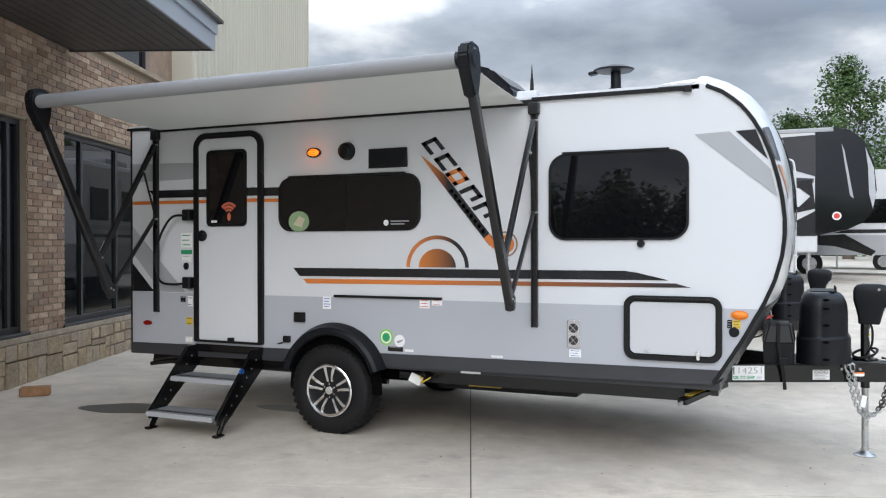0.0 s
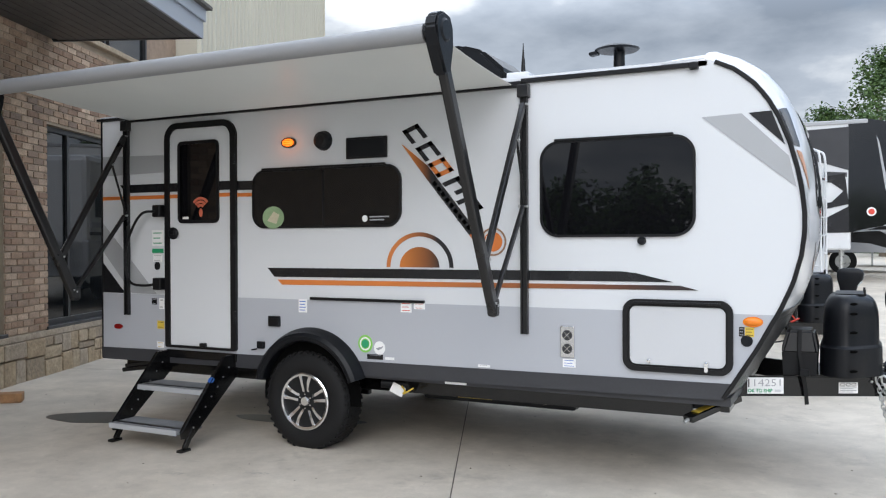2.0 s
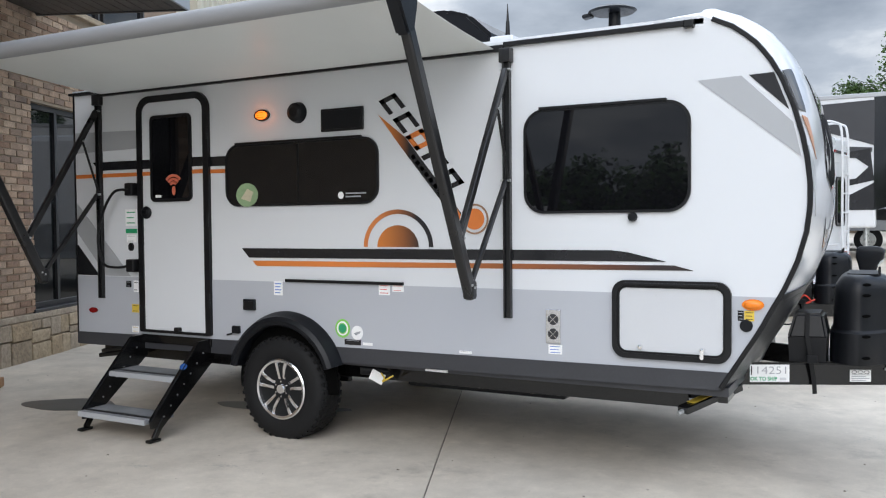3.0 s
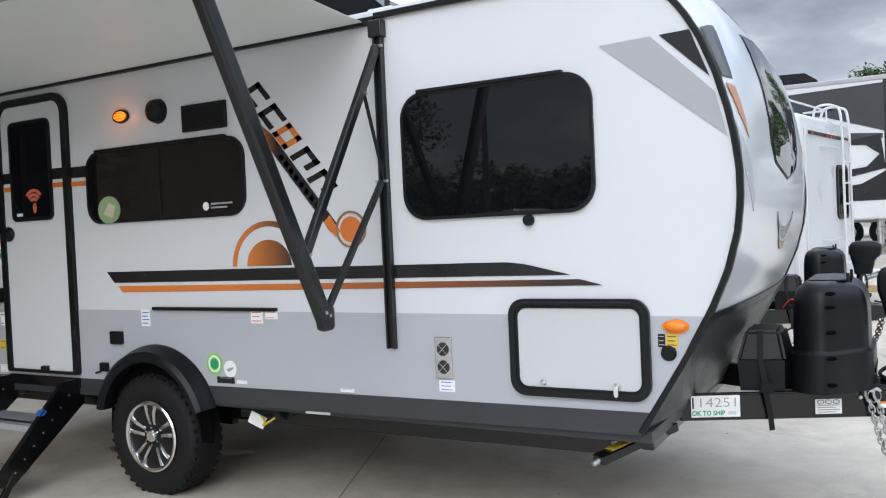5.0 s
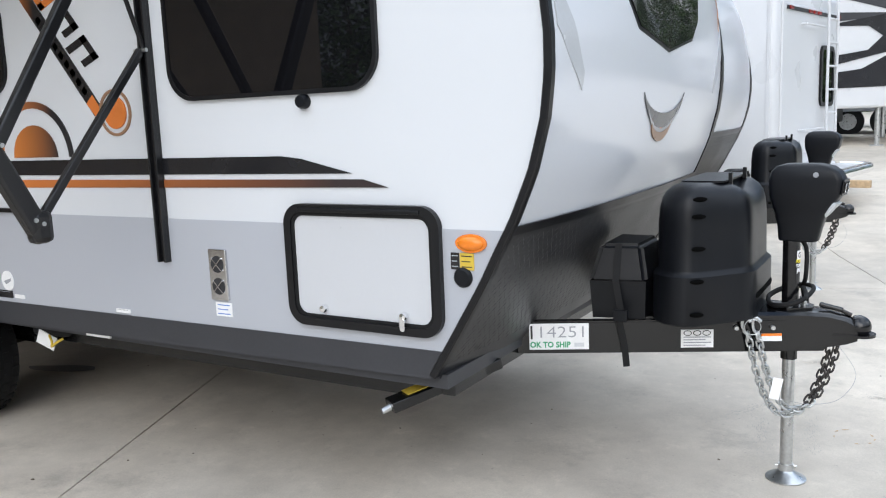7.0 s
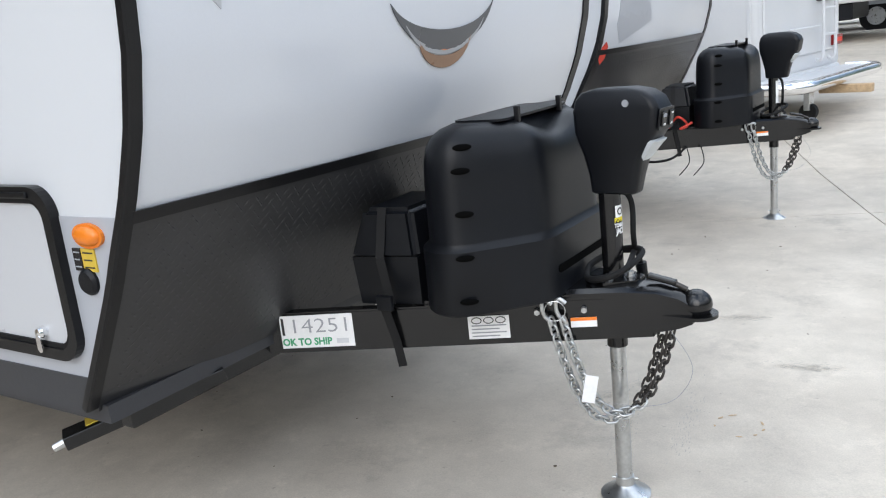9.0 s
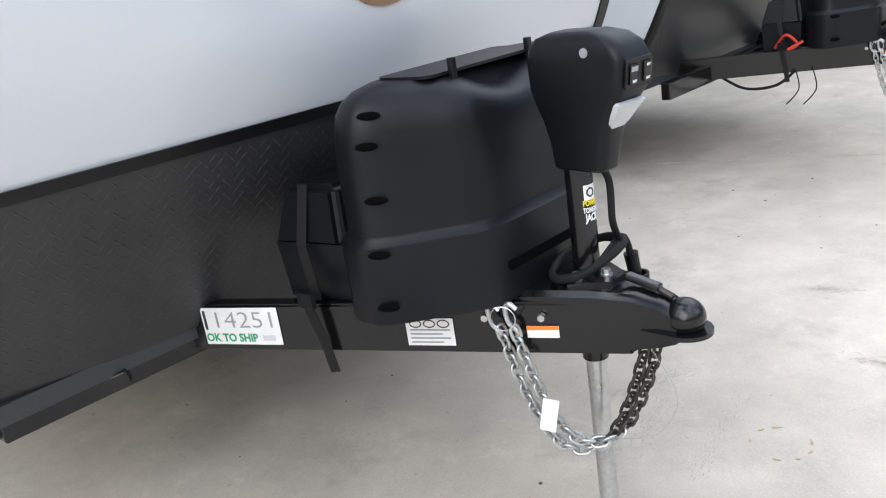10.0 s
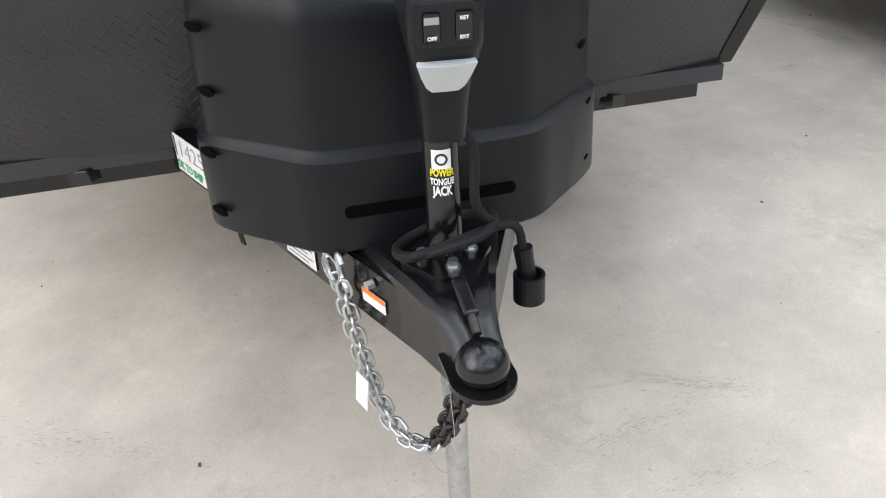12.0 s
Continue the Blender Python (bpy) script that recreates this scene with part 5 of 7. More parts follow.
    # The groove is a thin black strip with its shade in the colour.
    part("front_groove", prism(rrect(MID - 0.158, MID + 0.172, 0.728, 0.752, 0.0115), 3.816, 3.8275, axis="x"), VOID, cv)
    # battery box
    own = bmesh.new()
    hexa(own, [(3.235, 0.795, 0.648), (3.435, 0.835, 0.648), (3.435, 1.12, 0.648), (3.215, 1.12, 0.648), (3.227, 0.785, 0.80), (3.442, 0.825, 0.80), (3.442, 1.13, 0.80), (3.207, 1.13, 0.80)])
    bt = part("battery_box", own, PLASTIC, trailer, "black plastic battery box with a lid and strap")
    own = bmesh.new()
    hexa(own, [(3.222, 0.770, 0.79), (3.450, 0.815, 0.79), (3.450, 1.14, 0.79), (3.200, 1.14, 0.79), (3.262, 0.812, 0.945), (3.420, 0.845, 0.945), (3.420, 1.10, 0.945), (3.245, 1.10, 0.945)])
    bmesh.ops.bevel(own, geom=own.edges[:], offset=0.018, segments=3, affect="EDGES")
    part("lid", own, PLASTIC, bt)
    strap = bmesh.new()
    for a, b in (((3.335, 0.822, 0.948), (3.335, 0.782, 0.80)), ((3.335, 0.782, 0.80), (3.36, 0.780, 0.66)), ((3.36, 0.745, 0.66), (3.375, 0.765, 0.55)), ((3.375, 0.765, 0.55), (3.38, 0.775, 0.465))):
        beam(a, b, 0.026, 0.003, bm=strap, up=(0.4, -0.9, 0))
    part("strap", strap, RUBBER, bt, "black webbing strap hanging below the rail")
    part("buckle", box(3.340, 3.395, 0.732, 0.748, 0.655, 0.70, 0.003), PLASTIC, bt)
    # chains
    shared = {}
    for idx, (p0, p1, low, n, side) in enumerate((((3.80, 0.955, 0.60), (4.075, 1.13, 0.53), 0.262, 27, 0.0), ((3.835, 0.975, 0.60), (4.10, 1.155, 0.53), 0.285, 26, 0.012))):
        a, b = Vector(p0), Vector(p1)
        curve = []
        for k in range(200):
            t = k / 199
            base_p = a.lerp(b, t)
            mean = a.z + (b.z - a.z) * t
            dip = (mean - low) * (1 - abs(2 * t - 1) ** 2.4)
            curve.append(Vector((base_p.x, base_p.y - side, mean - dip)))
        seg = [0.0]
        for q, w in zip(curve, curve[1:]):
            seg.append(seg[-1] + (w - q).length)
        total = seg[-1]
        hk = part("safety_chain", tube(smooth_path([a + Vector((0.012, -0.01, 0.045)), a + Vector((-0.004, -0.014, 0.058)), a + Vector((-0.018, -0.014, 0.045)), a + Vector((-0.014, -0.012, 0.010)), a + Vector((0.004, -0.006, -0.012)), a + Vector((0.002, -0.004, -0.022))]), 0.0062, 10), ZINC, trailer,
                  "zinc and dark steel safety chain with an S-hook", smooth=True)
        L, r, w = 0.040, 0.0042, 0.0125
        for tone in (ZINC, CHAINDARK):
            if tone.name not in shared:
                pts = [((L / 2 - w) + w * math.cos(t), w * math.sin(t), 0) for t in [radians(-90 + 180 * i / 7) for i in range(8)]]
                pts += [(-(L / 2 - w) - w * math.cos(t), -w * math.sin(t), 0) for t in [radians(-90 + 180 * i / 7) for i in range(8)]]
                own = tube(pts, r, 6, closed=True)
                me = bpy.data.meshes.new("chain_link")
                for f in own.faces:
                    f.smooth = True
                own.to_mesh(me)
                own.free()
                me.materials.append(tone)
                shared[tone.name] = me
        step = total / n
        for k in range(n):
            d = (k + 0.5) * step
            i = int(np.searchsorted(seg, d))
            i = min(max(i, 1), 198)
            dirn = (curve[i + 1] - curve[i - 1]).normalized()
            q = dirn.to_track_quat("X", "Z").to_matrix().to_4x4() @ Matrix.Rotation(radians(45 + 90 * (k % 2)), 4, "X")
            lk = new("chain_link", shared[(ZINC if k < n * 0.62 else CHAINDARK).name])
            lk.parent = hk
            lk.matrix_parent_inverse = parent_matrix(hk).inverted()
            lk.matrix_basis = Matrix.Translation(curve[i]) @ q
    part("safety_pin", tube([(3.82 + 0.028 * math.cos(t), 0.945 + 0.012 * math.cos(t), 0.625 + 0.030 * math.sin(t)) for t in [2 * math.pi * k / 18 for k in range(18)]], 0.0016, 6, closed=True), ZINC, trailer)
    part("breakaway_wire", tube(smooth_path([(4.10, 1.10, 0.55), (4.17, 1.09, 0.44), (4.12, 1.08, 0.34), (4.03, 1.06, 0.31), (3.95, 1.03, 0.32)]), 0.0007, 6), INKGREY, trailer)
    if tag:
        part("hang_tag", obox((3.905, 0.968, 0.385), (0.038, 0.002, 0.085), Matrix.Rotation(0.45, 3, "Z") @ Matrix.Rotation(0.2, 3, "Y")), STICKER, trailer, "creased white hang tag")
        rot = Matrix.Rotation(math.atan(0.45), 4, "Z")
        face = Matrix.Translation((3.135, outer(3.135) - 0.003, 0.586)) @ rot @ Matrix(((1, 0, 0, 0), (0, 0, -1, 0), (0, 1, 0, 0), (0, 0, 0, 1)))
        own = box(-0.117, 0.117, -0.053, 0.053, 0, 0.0012)
        card = part("shipping_card", join(None, own, face), STICKER, trailer, "white shipping card with green and black writing")
        words("OK TO SHIP", 0.032, face @ Matrix.Translation((-0.035, -0.034, 0.002)) @ Matrix.Diagonal((0.92, 1.0, 1, 1)), GREENINK, card)
        words("14251", 0.078, face @ Matrix.Translation((0.012, 0.016, 0.002)) @ Matrix.Diagonal((1.05, 0.85, 1, 1)), INKGREY, card, bold=-0.010)
        part("print_bar", join(None, box(-0.112, -0.104, -0.010, 0.045, 0.0012, 0.0018), face), INK, card)
        part("print_bar", join(None, box(0.060, 0.098, -0.042, -0.026, 0.0012, 0.0016), face), material("faint_ink", (0.55, 0.56, 0.58), 0.6), card)
        face2 = Matrix.Translation((3.622, outer(3.622) - 0.003, 0.572)) @ rot @ Matrix(((1, 0, 0, 0), (0, 0, -1, 0), (0, 1, 0, 0), (0, 0, 0, 1)))
        plate = part("rating_label", join(None, box(-0.062, 0.062, -0.036, 0.036, 0, 0.001), face2), STICKER, trailer, "small white rating label")
        for k in range(4):
            part("print_bar", join(None, box(-0.052, 0.052 - 0.02 * (k % 2), 0.004 - 0.011 * k, 0.008 - 0.011 * k, 0.001, 0.0016), face2), INKGREY, plate)
        for x in (-0.036, 0.0, 0.036):
            own = ring([(x + 0.016 * math.cos(k * 0.3927), 0.022 + 0.011 * math.sin(k * 0.3927)) for k in range(16)], [(x + 0.013 * math.cos(k * 0.3927), 0.022 + 0.008 * math.sin(k * 0.3927)) for k in range(16)], 0.001, 0.0016, axis="z")
            part("print_ring", join(None, own, face2), INK, plate)


def underside(trailer):
    for y in (0.25, WIDE - 0.25):
        part("chassis_rail", box(-2.10, 2.75, y - 0.03, y + 0.03, 0.43, 0.55, 0.004), STEELBLK, trailer)
    part("axle", rod((0, 0.15, 0.356), (0, WIDE - 0.15, 0.356), 0.045, seg=20), STEELBLK, trailer)
    part("spring", beam((-0.36, 0.28, 0.40), (0.36, 0.28, 0.40), 0.05, 0.035, 0.004), STEELBLK, trailer)
    part("far_tyre", lathe([(0.20, 0.01), (0.30, -0.012), (0.352, 0.014), (0.367, 0.05), (0.367, 0.18), (0.30, 0.236), (0.2, 0.22)], (0.0, WIDE - 0.18, 0.356), "y", 40), RUBBER, trailer)
    part("underbelly", box(-2.05, 2.90, 0.30, WIDE - 0.30, 0.47, 0.56, 0.01), PLASTIC, trailer)
    tk = part("holding_tank", box(0.70, 1.90, 0.505, 1.80, 0.34, 0.56, 0.02), PLASTIC, trailer, "black holding tank under the floor")
    part("step_bracket", beam((1.72, 0.35, 0.42), (1.95, 0.30, 0.55), 0.05, 0.05, 0.005), STEELBLK, trailer)
    dp = part("dump_pipe", rod((0.52, 0.18, 0.50), (0.82, 0.30, 0.47), 0.04, seg=20), PLASTIC, trailer)
    part("paper_tag", obox((0.70, 0.10, 0.47), (0.10, 0.004, 0.075), Matrix.Rotation(0.5, 3, "Y") @ Matrix.Rotation(0.3, 3, "Z")), STICKER, trailer, "crumpled white paper tag")
    part("yellow_tie", tube(smooth_path([(0.74, 0.09, 0.50), (0.77, 0.08, 0.47), (0.75, 0.09, 0.445), (0.80, 0.08, 0.47), (0.83, 0.10, 0.49)]), 0.006, 8), YELLOW, trailer)
    part("tank_label", box(0.99, 1.27, 0.496, 0.508, 0.372, 0.438), YELLOW, trailer, "yellow warning label")
    for k in range(3):
        part("print_bar", box(1.01, 1.25 - 0.05 * (k % 2), 0.4935, 0.4965, 0.384 + 0.016 * k, 0.390 + 0.016 * k), INK, trailer)
    part("white_plate", box(1.12, 1.28, 0.02, 0.03, 0.555, 0.585), STICKER, trailer)
    # scissor jacks folded up under the corners
    for x0, s in ((2.95, 1),):
        for s2 in (1, -1):
            Y = lambda y: y if s2 == 1 else 2 * MID - y
            bm = beam((2.752, Y(0.035), 0.455), (2.99, Y(0.42), 0.54), 0.075, 0.04, 0.004)
            jk = part("stabiliser_jack", bm, STEELBLK, trailer, "black folded scissor stabiliser jack with a yellow label")
            part("jack_label", beam((2.785, Y(0.085), 0.492), (2.89, Y(0.255), 0.530), 0.055, 0.003), YELLOW, jk)
            part("screw_end", rod((2.735, Y(0.010), 0.440), (2.765, Y(0.055), 0.458), 0.012, 0.014, 14), ZINC, jk)
    rj = part("stabiliser_jack", beam((-2.02, 0.12, 0.44), (-1.55, 0.22, 0.50), 0.08, 0.035, 0.006), STEELBLK, trailer, "black folded rear stabiliser jack")
    part("jack_arm", beam((-1.98, 0.10, 0.48), (-1.65, 0.2, 0.53), 0.05, 0.03, 0.004), STEELBLK, rj)


def front_graphics(trailer):
    pane = part("front_window", nose_patch([(0.60, 2.29), (1.143, 2.34), (1.686, 2.29), (1.62, 1.85), (1.52, 1.765), (1.143, 1.70), (0.77, 1.765), (0.66, 1.85)], 0.006, 0.006), FRONTGLASS, trailer, "dark mirrored front window tapering to a blunt point", smooth=True)
    part("window_edge", nose_patch([(0.588, 2.302), (1.143, 2.353), (1.698, 2.302), (1.632, 1.842), (1.528, 1.753), (1.143, 1.687), (0.758, 1.753), (0.648, 1.842)], 0.002, 0.004), TRIM, trailer)
    for s in (1, -1):
        Y = lambda y: y if s == 1 else WIDE - y
        part("front_triangle", nose_patch([(Y(0.025), 2.285), (Y(0.10), 2.277), (Y(0.085), 2.072), (Y(0.025), 2.085)]), DARKSWATH, trailer)
        part("front_streak", nose_patch([(Y(0.03), 1.90), (Y(0.05), 1.86), (Y(0.16), 1.74), (Y(0.245), 1.59), (Y(0.24), 1.53), (Y(0.14), 1.62), (Y(0.05), 1.72)]), SILVER, trailer)
        part("front_streak", nose_patch([(Y(0.03), 2.055), (Y(0.086), 2.043), (Y(0.155), 1.834), (Y(0.07), 1.93)], 0.005), COPPER, trailer)
    # small crest: crescents only
    def crescent(r, w, z0, a0, a1, mat):
        o = [(MID + r * math.cos(radians(a)), z0 + 0.7 * r * math.sin(radians(a))) for a in range(a0, a1 + 1, 8)]
        i = [(MID + r * math.cos(radians(a)), z0 + 0.7 * (r * math.sin(radians(a))) + w * math.sin(math.pi * (a - a0) / (a1 - a0)) + 0.002) for a in range(a1, a0 - 1, -8)]
        part("crest_shape", nose_patch(o + i, 0.005, cut=0.2), mat, trailer)
    crescent(0.31, 0.06, 1.60, 200, 340, DARKSWATH)
    crescent(0.25, 0.018, 1.545, 204, 336, PALE)
    crescent(0.15, 0.035, 1.435, 186, 354, BRONZEINK)
    crescent(0.08, 0.022, 1.435, 186, 354, ORANGE)
    for k, mat in enumerate((INKGREY, INKGREY, ORANGE, INKGREY, INKGREY)):
        y = 0.70 + 0.18 * k
        part("logo_shape", nose_patch([(y, 2.44), (y + 0.13, 2.44), (y + 0.145, 2.54), (y + 0.015, 2.54)]), mat, trailer)


def gutter(trailer):
    part("gutter_rail", box(1.70, 2.80, -0.026, 0.0, 2.572, 2.600, 0.004), TRIM, trailer)
    part("gutter_spout", box(2.77, 2.825, -0.045, 0.01, 2.560, 2.600, 0.006), TRIM, trailer)
    part("rear_corner_trim", box(-2.155, -2.135, -0.004, 0.02, 0.55, 2.59, 0.003), TRIM, trailer)
    part("roof_edge", box(-2.15, 2.60, -0.010, 0.02, 2.588, 2.610, 0.003), WHITE, trailer)
    part("corner_cap", box(-2.175, -1.86, -0.03, 0.02, 2.575, 2.595, 0.004), TRIM, trailer)


def build_trailer():
    t = thing("travel_trailer", (0.6, MID, gz(0)), "white and grey travel trailer with orange and black stripes", "travel trailer")
    shell(t)
    low = [(-2.14, 0.64), (-2.14, 1.106)] + [(x, z) for x, z in nose_slice(0.69, 1.106)][::-1]
    part("lower_panel", prism(low, -0.003, 0.0), GREY, t, "mid-grey lower side panel")
    low = [(-2.145, 0.545), (-2.145, 0.645), (0.0, 0.672), (nose(0.69), 0.692), (nose(0.60) - 0.005, 0.592)]
    part("skirt", prism(low, -0.007, 0.0), SKIRT, t, "dark grey metal skirt")
    nose_trim(t, -0.014, 0.020)
    nose_trim(t, WIDE + 0.014, WIDE - 0.045)
    window(t, -0.517, 0.797, 1.643, 2.090, 0.115, slider=0.14)
    window(t, 1.826, 2.806, 1.562, 2.180, 0.125)
    entry_door(t)
    fender(t)
    wheel(t)
    graphics(t)
    fittings(t)
    gutter(t)
    awning(t)
    entry_steps(t)
    roof_things(t)
    front_graphics(t)
    tongue(t)
    underside(t)
    return t


trailer = build_trailer()


# ---------------------------------------------------------------- shop front
def wall_box(s0, s1, n0, n1, z0, z1, bm=None, bevel=0.0):
    own = bmesh.new()
    P = [sn(s0, n1), sn(s0, n0), sn(s1, n0), sn(s1, n1)]
    hexa(own, [(p.x, p.y, z0) for p in P] + [(p.x, p.y, z1) for p in P])
    if bevel:
        bmesh.ops.bevel(own, geom=own.edges[:], offset=bevel, segments=1, affect="EDGES")
    return join(bm, own)


SILL, HEAD, CANOPY = 0.60, 2.88, 3.83
WINDOWS = ((-2.9, -0.02), (0.80, 3.30), (4.2, 6.2))


def shop_window(shop, s0, s1):
    pane = part("window", wall_box(s0, s1, -0.20, -0.17, SILL, HEAD), SHOPGLASS, shop, "dark shop window reflecting the yard")
    for a, b, z0, z1 in ((s0, s0 + 0.055, SILL, HEAD), (s1 - 0.055, s1, SILL, HEAD), (s0, s1, SILL, SILL + 0.06), (s0, s1, HEAD - 0.06, HEAD)):
        part("window_frame", wall_box(a, b, -0.215, -0.135, z0, z1, bevel=0.003), BRONZE, pane)
    m = s0 + 0.62
    while m < s1 - 0.2:
        part("mullion", wall_box(m - 0.027, m + 0.027, -0.21, -0.14, SILL + 0.06, HEAD - 0.06), BRONZE, pane)
        m += 1.02
    part("sill", wall_box(s0 - 0.03, s1 + 0.03, -0.23, -0.035, SILL - 0.035, SILL, bevel=0.004), BRONZE, shop)


def build_shop():
    shop = thing("shop_building", sn(0, -1, 0.05), "brown brick shop front with stone base and dark windows", "building")
    edges = [-6.5] + [e for w in WINDOWS for e in w] + [6.7]
    for a, b in zip(edges[::2], edges[1::2]):
        part("wall", wall_box(a, b, -0.40, -0.067, 0, 4.0), MORTAR, shop)
    for a, b in WINDOWS:
        part("wall", wall_box(a, b, -0.40, -0.067, HEAD, 4.0), MORTAR, shop)
        part("wall", wall_box(a, b, -0.40, -0.067, 0, SILL - 0.035), MORTAR, shop)
        shop_window(shop, a, b)
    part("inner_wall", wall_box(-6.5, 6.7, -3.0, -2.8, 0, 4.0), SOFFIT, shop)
    part("upper_wall", wall_box(-6.5, 6.7, -3.6, -0.9, 4.0, 7.5), FARBRICK, shop)
    for k in range(3):
        a = 1.1 + 1.45 * k
        w = part("window", wall_box(a, a + 1.25, -0.92, -0.89, 4.08, 5.6), SHOPGLASS, shop)
        part("window_frame", wall_box(a - 0.05, a, -0.93, -0.84, 4.05, 5.65), BRONZE, w)
        part("window_frame", wall_box(a + 1.25, a + 1.30, -0.93, -0.84, 4.05, 5.65), BRONZE, w)
    part("coping", wall_box(0.96, 6.7, -0.46, 0.02, 4.0, 4.07, bevel=0.008), STONE, shop, "weathered stone coping")
    part("ledge", wall_box(-6.5, 6.7, -0.07, -0.012, 0.50, 0.565, bevel=0.006), STONE, shop)
    # canopy
    can = part("canopy", wall_box(-6.0, 0.93, -0.06, 1.66, CANOPY + 0.03, CANOPY + 0.30), SOFFIT, shop, "projecting canopy with a dark slatted soffit")
    for k in range(14):
        n = 0.02 + 0.118 * k
        part("soffit_board", wall_box(-6.0, 0.93, n, n + 0.108, CANOPY + 0.012, CANOPY + 0.03), SOFFIT, can)
    part("fascia", wall_box(-6.0, 0.965, 1.66, 1.69, CANOPY, CANOPY + 0.20, bevel=0.003), FASCIA, can, "pale grey fascia board")
    part("fascia", wall_box(-6.0, 0.965, 1.68, 1.72, CANOPY + 0.19, CANOPY + 0.33, bevel=0.003), FASCIA, can)
    part("fascia", wall_box(0.93, 0.962, -0.06, 1.665, CANOPY, CANOPY + 0.20, bevel=0.003), SOFFIT, can)
    part("roof", wall_box(-6.1, 1.02, -0.06, 1.78, CANOPY + 0.33, CANOPY + 0.37, bevel=0.004), SHINGLE, can, "dark shingle canopy roof")
    return shop


shop = build_shop()


def masonry(shop):
    """Bricks above, rough stones below; the stretch by the trailer piece by piece."""
    rnd = random.Random(4)
    L, H, J, D = 0.202, 0.062, 0.011, 0.016
    T = Matrix(((OUT.x, ALONG.x, 0, 0), (OUT.y, ALONG.y, 0, 0), (0, 0, 1, 0), (0, 0, 0, 1)))

    def mesh_of(l, h, d, mat, name, soft):
        bm = box(0, d, 0, l, 0, h, soft, seg=1)
        me = bpy.data.meshes.new(name)
        bm.to_mesh(me)
        bm.free()
        me.materials.append(mat)
        return me
    stock = {}
    rest = bmesh.new()
    count = 0
    for row in range(46):
        z = 0.575 + row * (H + J)
        s = -3.2 - (L + J) / 2 * (row % 2)
        while s < 6.5:
            a, b = s, s + L
            s += L + J
            for w0, w1 in WINDOWS:
                if SILL - 0.02 < z + H / 2 < HEAD:
                    if a < w0 < b:
                        b = w0
                    elif a < w1 < b:
                        a = w1
                    elif a >= w0 and b <= w1:
                        b = a
            if b - a < 0.03 or z > 3.95:
                continue
            near = -0.05 < a < 2.35 and z < 3.9
            l = round(b - a, 2)
            lift = rnd.uniform(0, 0.004)
            if near and count < 320:
                key = (l, rnd.randrange(2))
                if key not in stock:
                    stock[key] = mesh_of(l, H, D, BRICK, "brick", 0.004)
                ob = new("brick", stock[key])
                ob.parent = shop
                ob.matrix_parent_inverse = parent_matrix(shop).inverted()
                ob.matrix_basis = Matrix.Translation(sn(a, -0.071 + lift, z)) @ T
                count += 1
            else:
                p = [sn(a, -0.071), sn(a, -0.055 + lift), sn(b, -0.055 + lift), sn(b, -0.071)]
                hexa(rest, [(q.x, q.y, z) for q in p] + [(q.x, q.y, z + H) for q in p])
    tagged(part("brickwork", rest, BRICK, shop), kind="stuff")
    # stone base: uneven ashlar blocks
    s = -3.0
    while s < 4.4:
        w = rnd.uniform(0.24, 0.42)
        z = gz(-4.5) - 0.02
        top = 0.50
        cuts = [z, z + rnd.uniform(0.14, 0.24), z + rnd.uniform(0.28, 0.34), top] if rnd.random() < 0.6 else [z, z + rnd.uniform(0.18, 0.28), top]
        for z0, z1 in zip(cuts, cuts[1:]):
            parts = [(s, s + w)] if rnd.random() < 0.6 else [(s, s + w * 0.55), (s + w * 0.55, s + w)]
            for a, b in parts:
                bm = box(0, 0.075 + rnd.uniform(-0.012, 0.014), 0.006, b - a - 0.006, 0.006, z1 - z0 - 0.006, 0.012, seg=2)
                for v in bm.verts:
                    q = noise.noise(Vector((v.co.x * 9 + a * 7, v.co.y * 9, v.co.z * 9 + z0 * 5)))
                    if v.co.x > 0.03:
                        v.co.x += 0.010 * q
                bmesh.ops.transform(bm, matrix=Matrix.Translation(sn(a, -0.075, z0)) @ T, verts=bm.verts)
                part("stone", bm, STONE, shop)
        s += w


def build_warehouse():
    m = thing("metal_building", sn(12, -4, 0), "tall cream warehouse clad in ribbed metal", "building")
    part("wall", wall_box(6.7, 17.5, -9, -0.5, 0, 11), BEIGE, m)
    bm = bmesh.new()
    s = 6.75
    while s < 17.5:
        own = bmesh.new()
        P = [sn(s, -0.5), sn(s + 0.03, -0.455), sn(s + 0.085, -0.455), sn(s + 0.115, -0.5)]
        A = [own.verts.new((p.x, p.y, 0)) for p in P]
        B = [own.verts.new((p.x, p.y, 11)) for p in P]
        for i in range(4):
            own.faces.new((A[i], A[(i + 1) % 4], B[(i + 1) % 4], B[i]))
        own.faces.new(B)
        join(bm, own)
        s += 0.26
    tagged(part("rib", bm, BEIGE, m), kind="stuff")
    part("corner_trim", wall_box(17.5, 17.62, -0.6, -0.42, 0, 11), BEIGE, m)
    part("lean_to", wall_box(17.6, 19.6, -6, -1.0, 0, 6.2), BRONZE, m)
    return m


warehouse = build_warehouse()


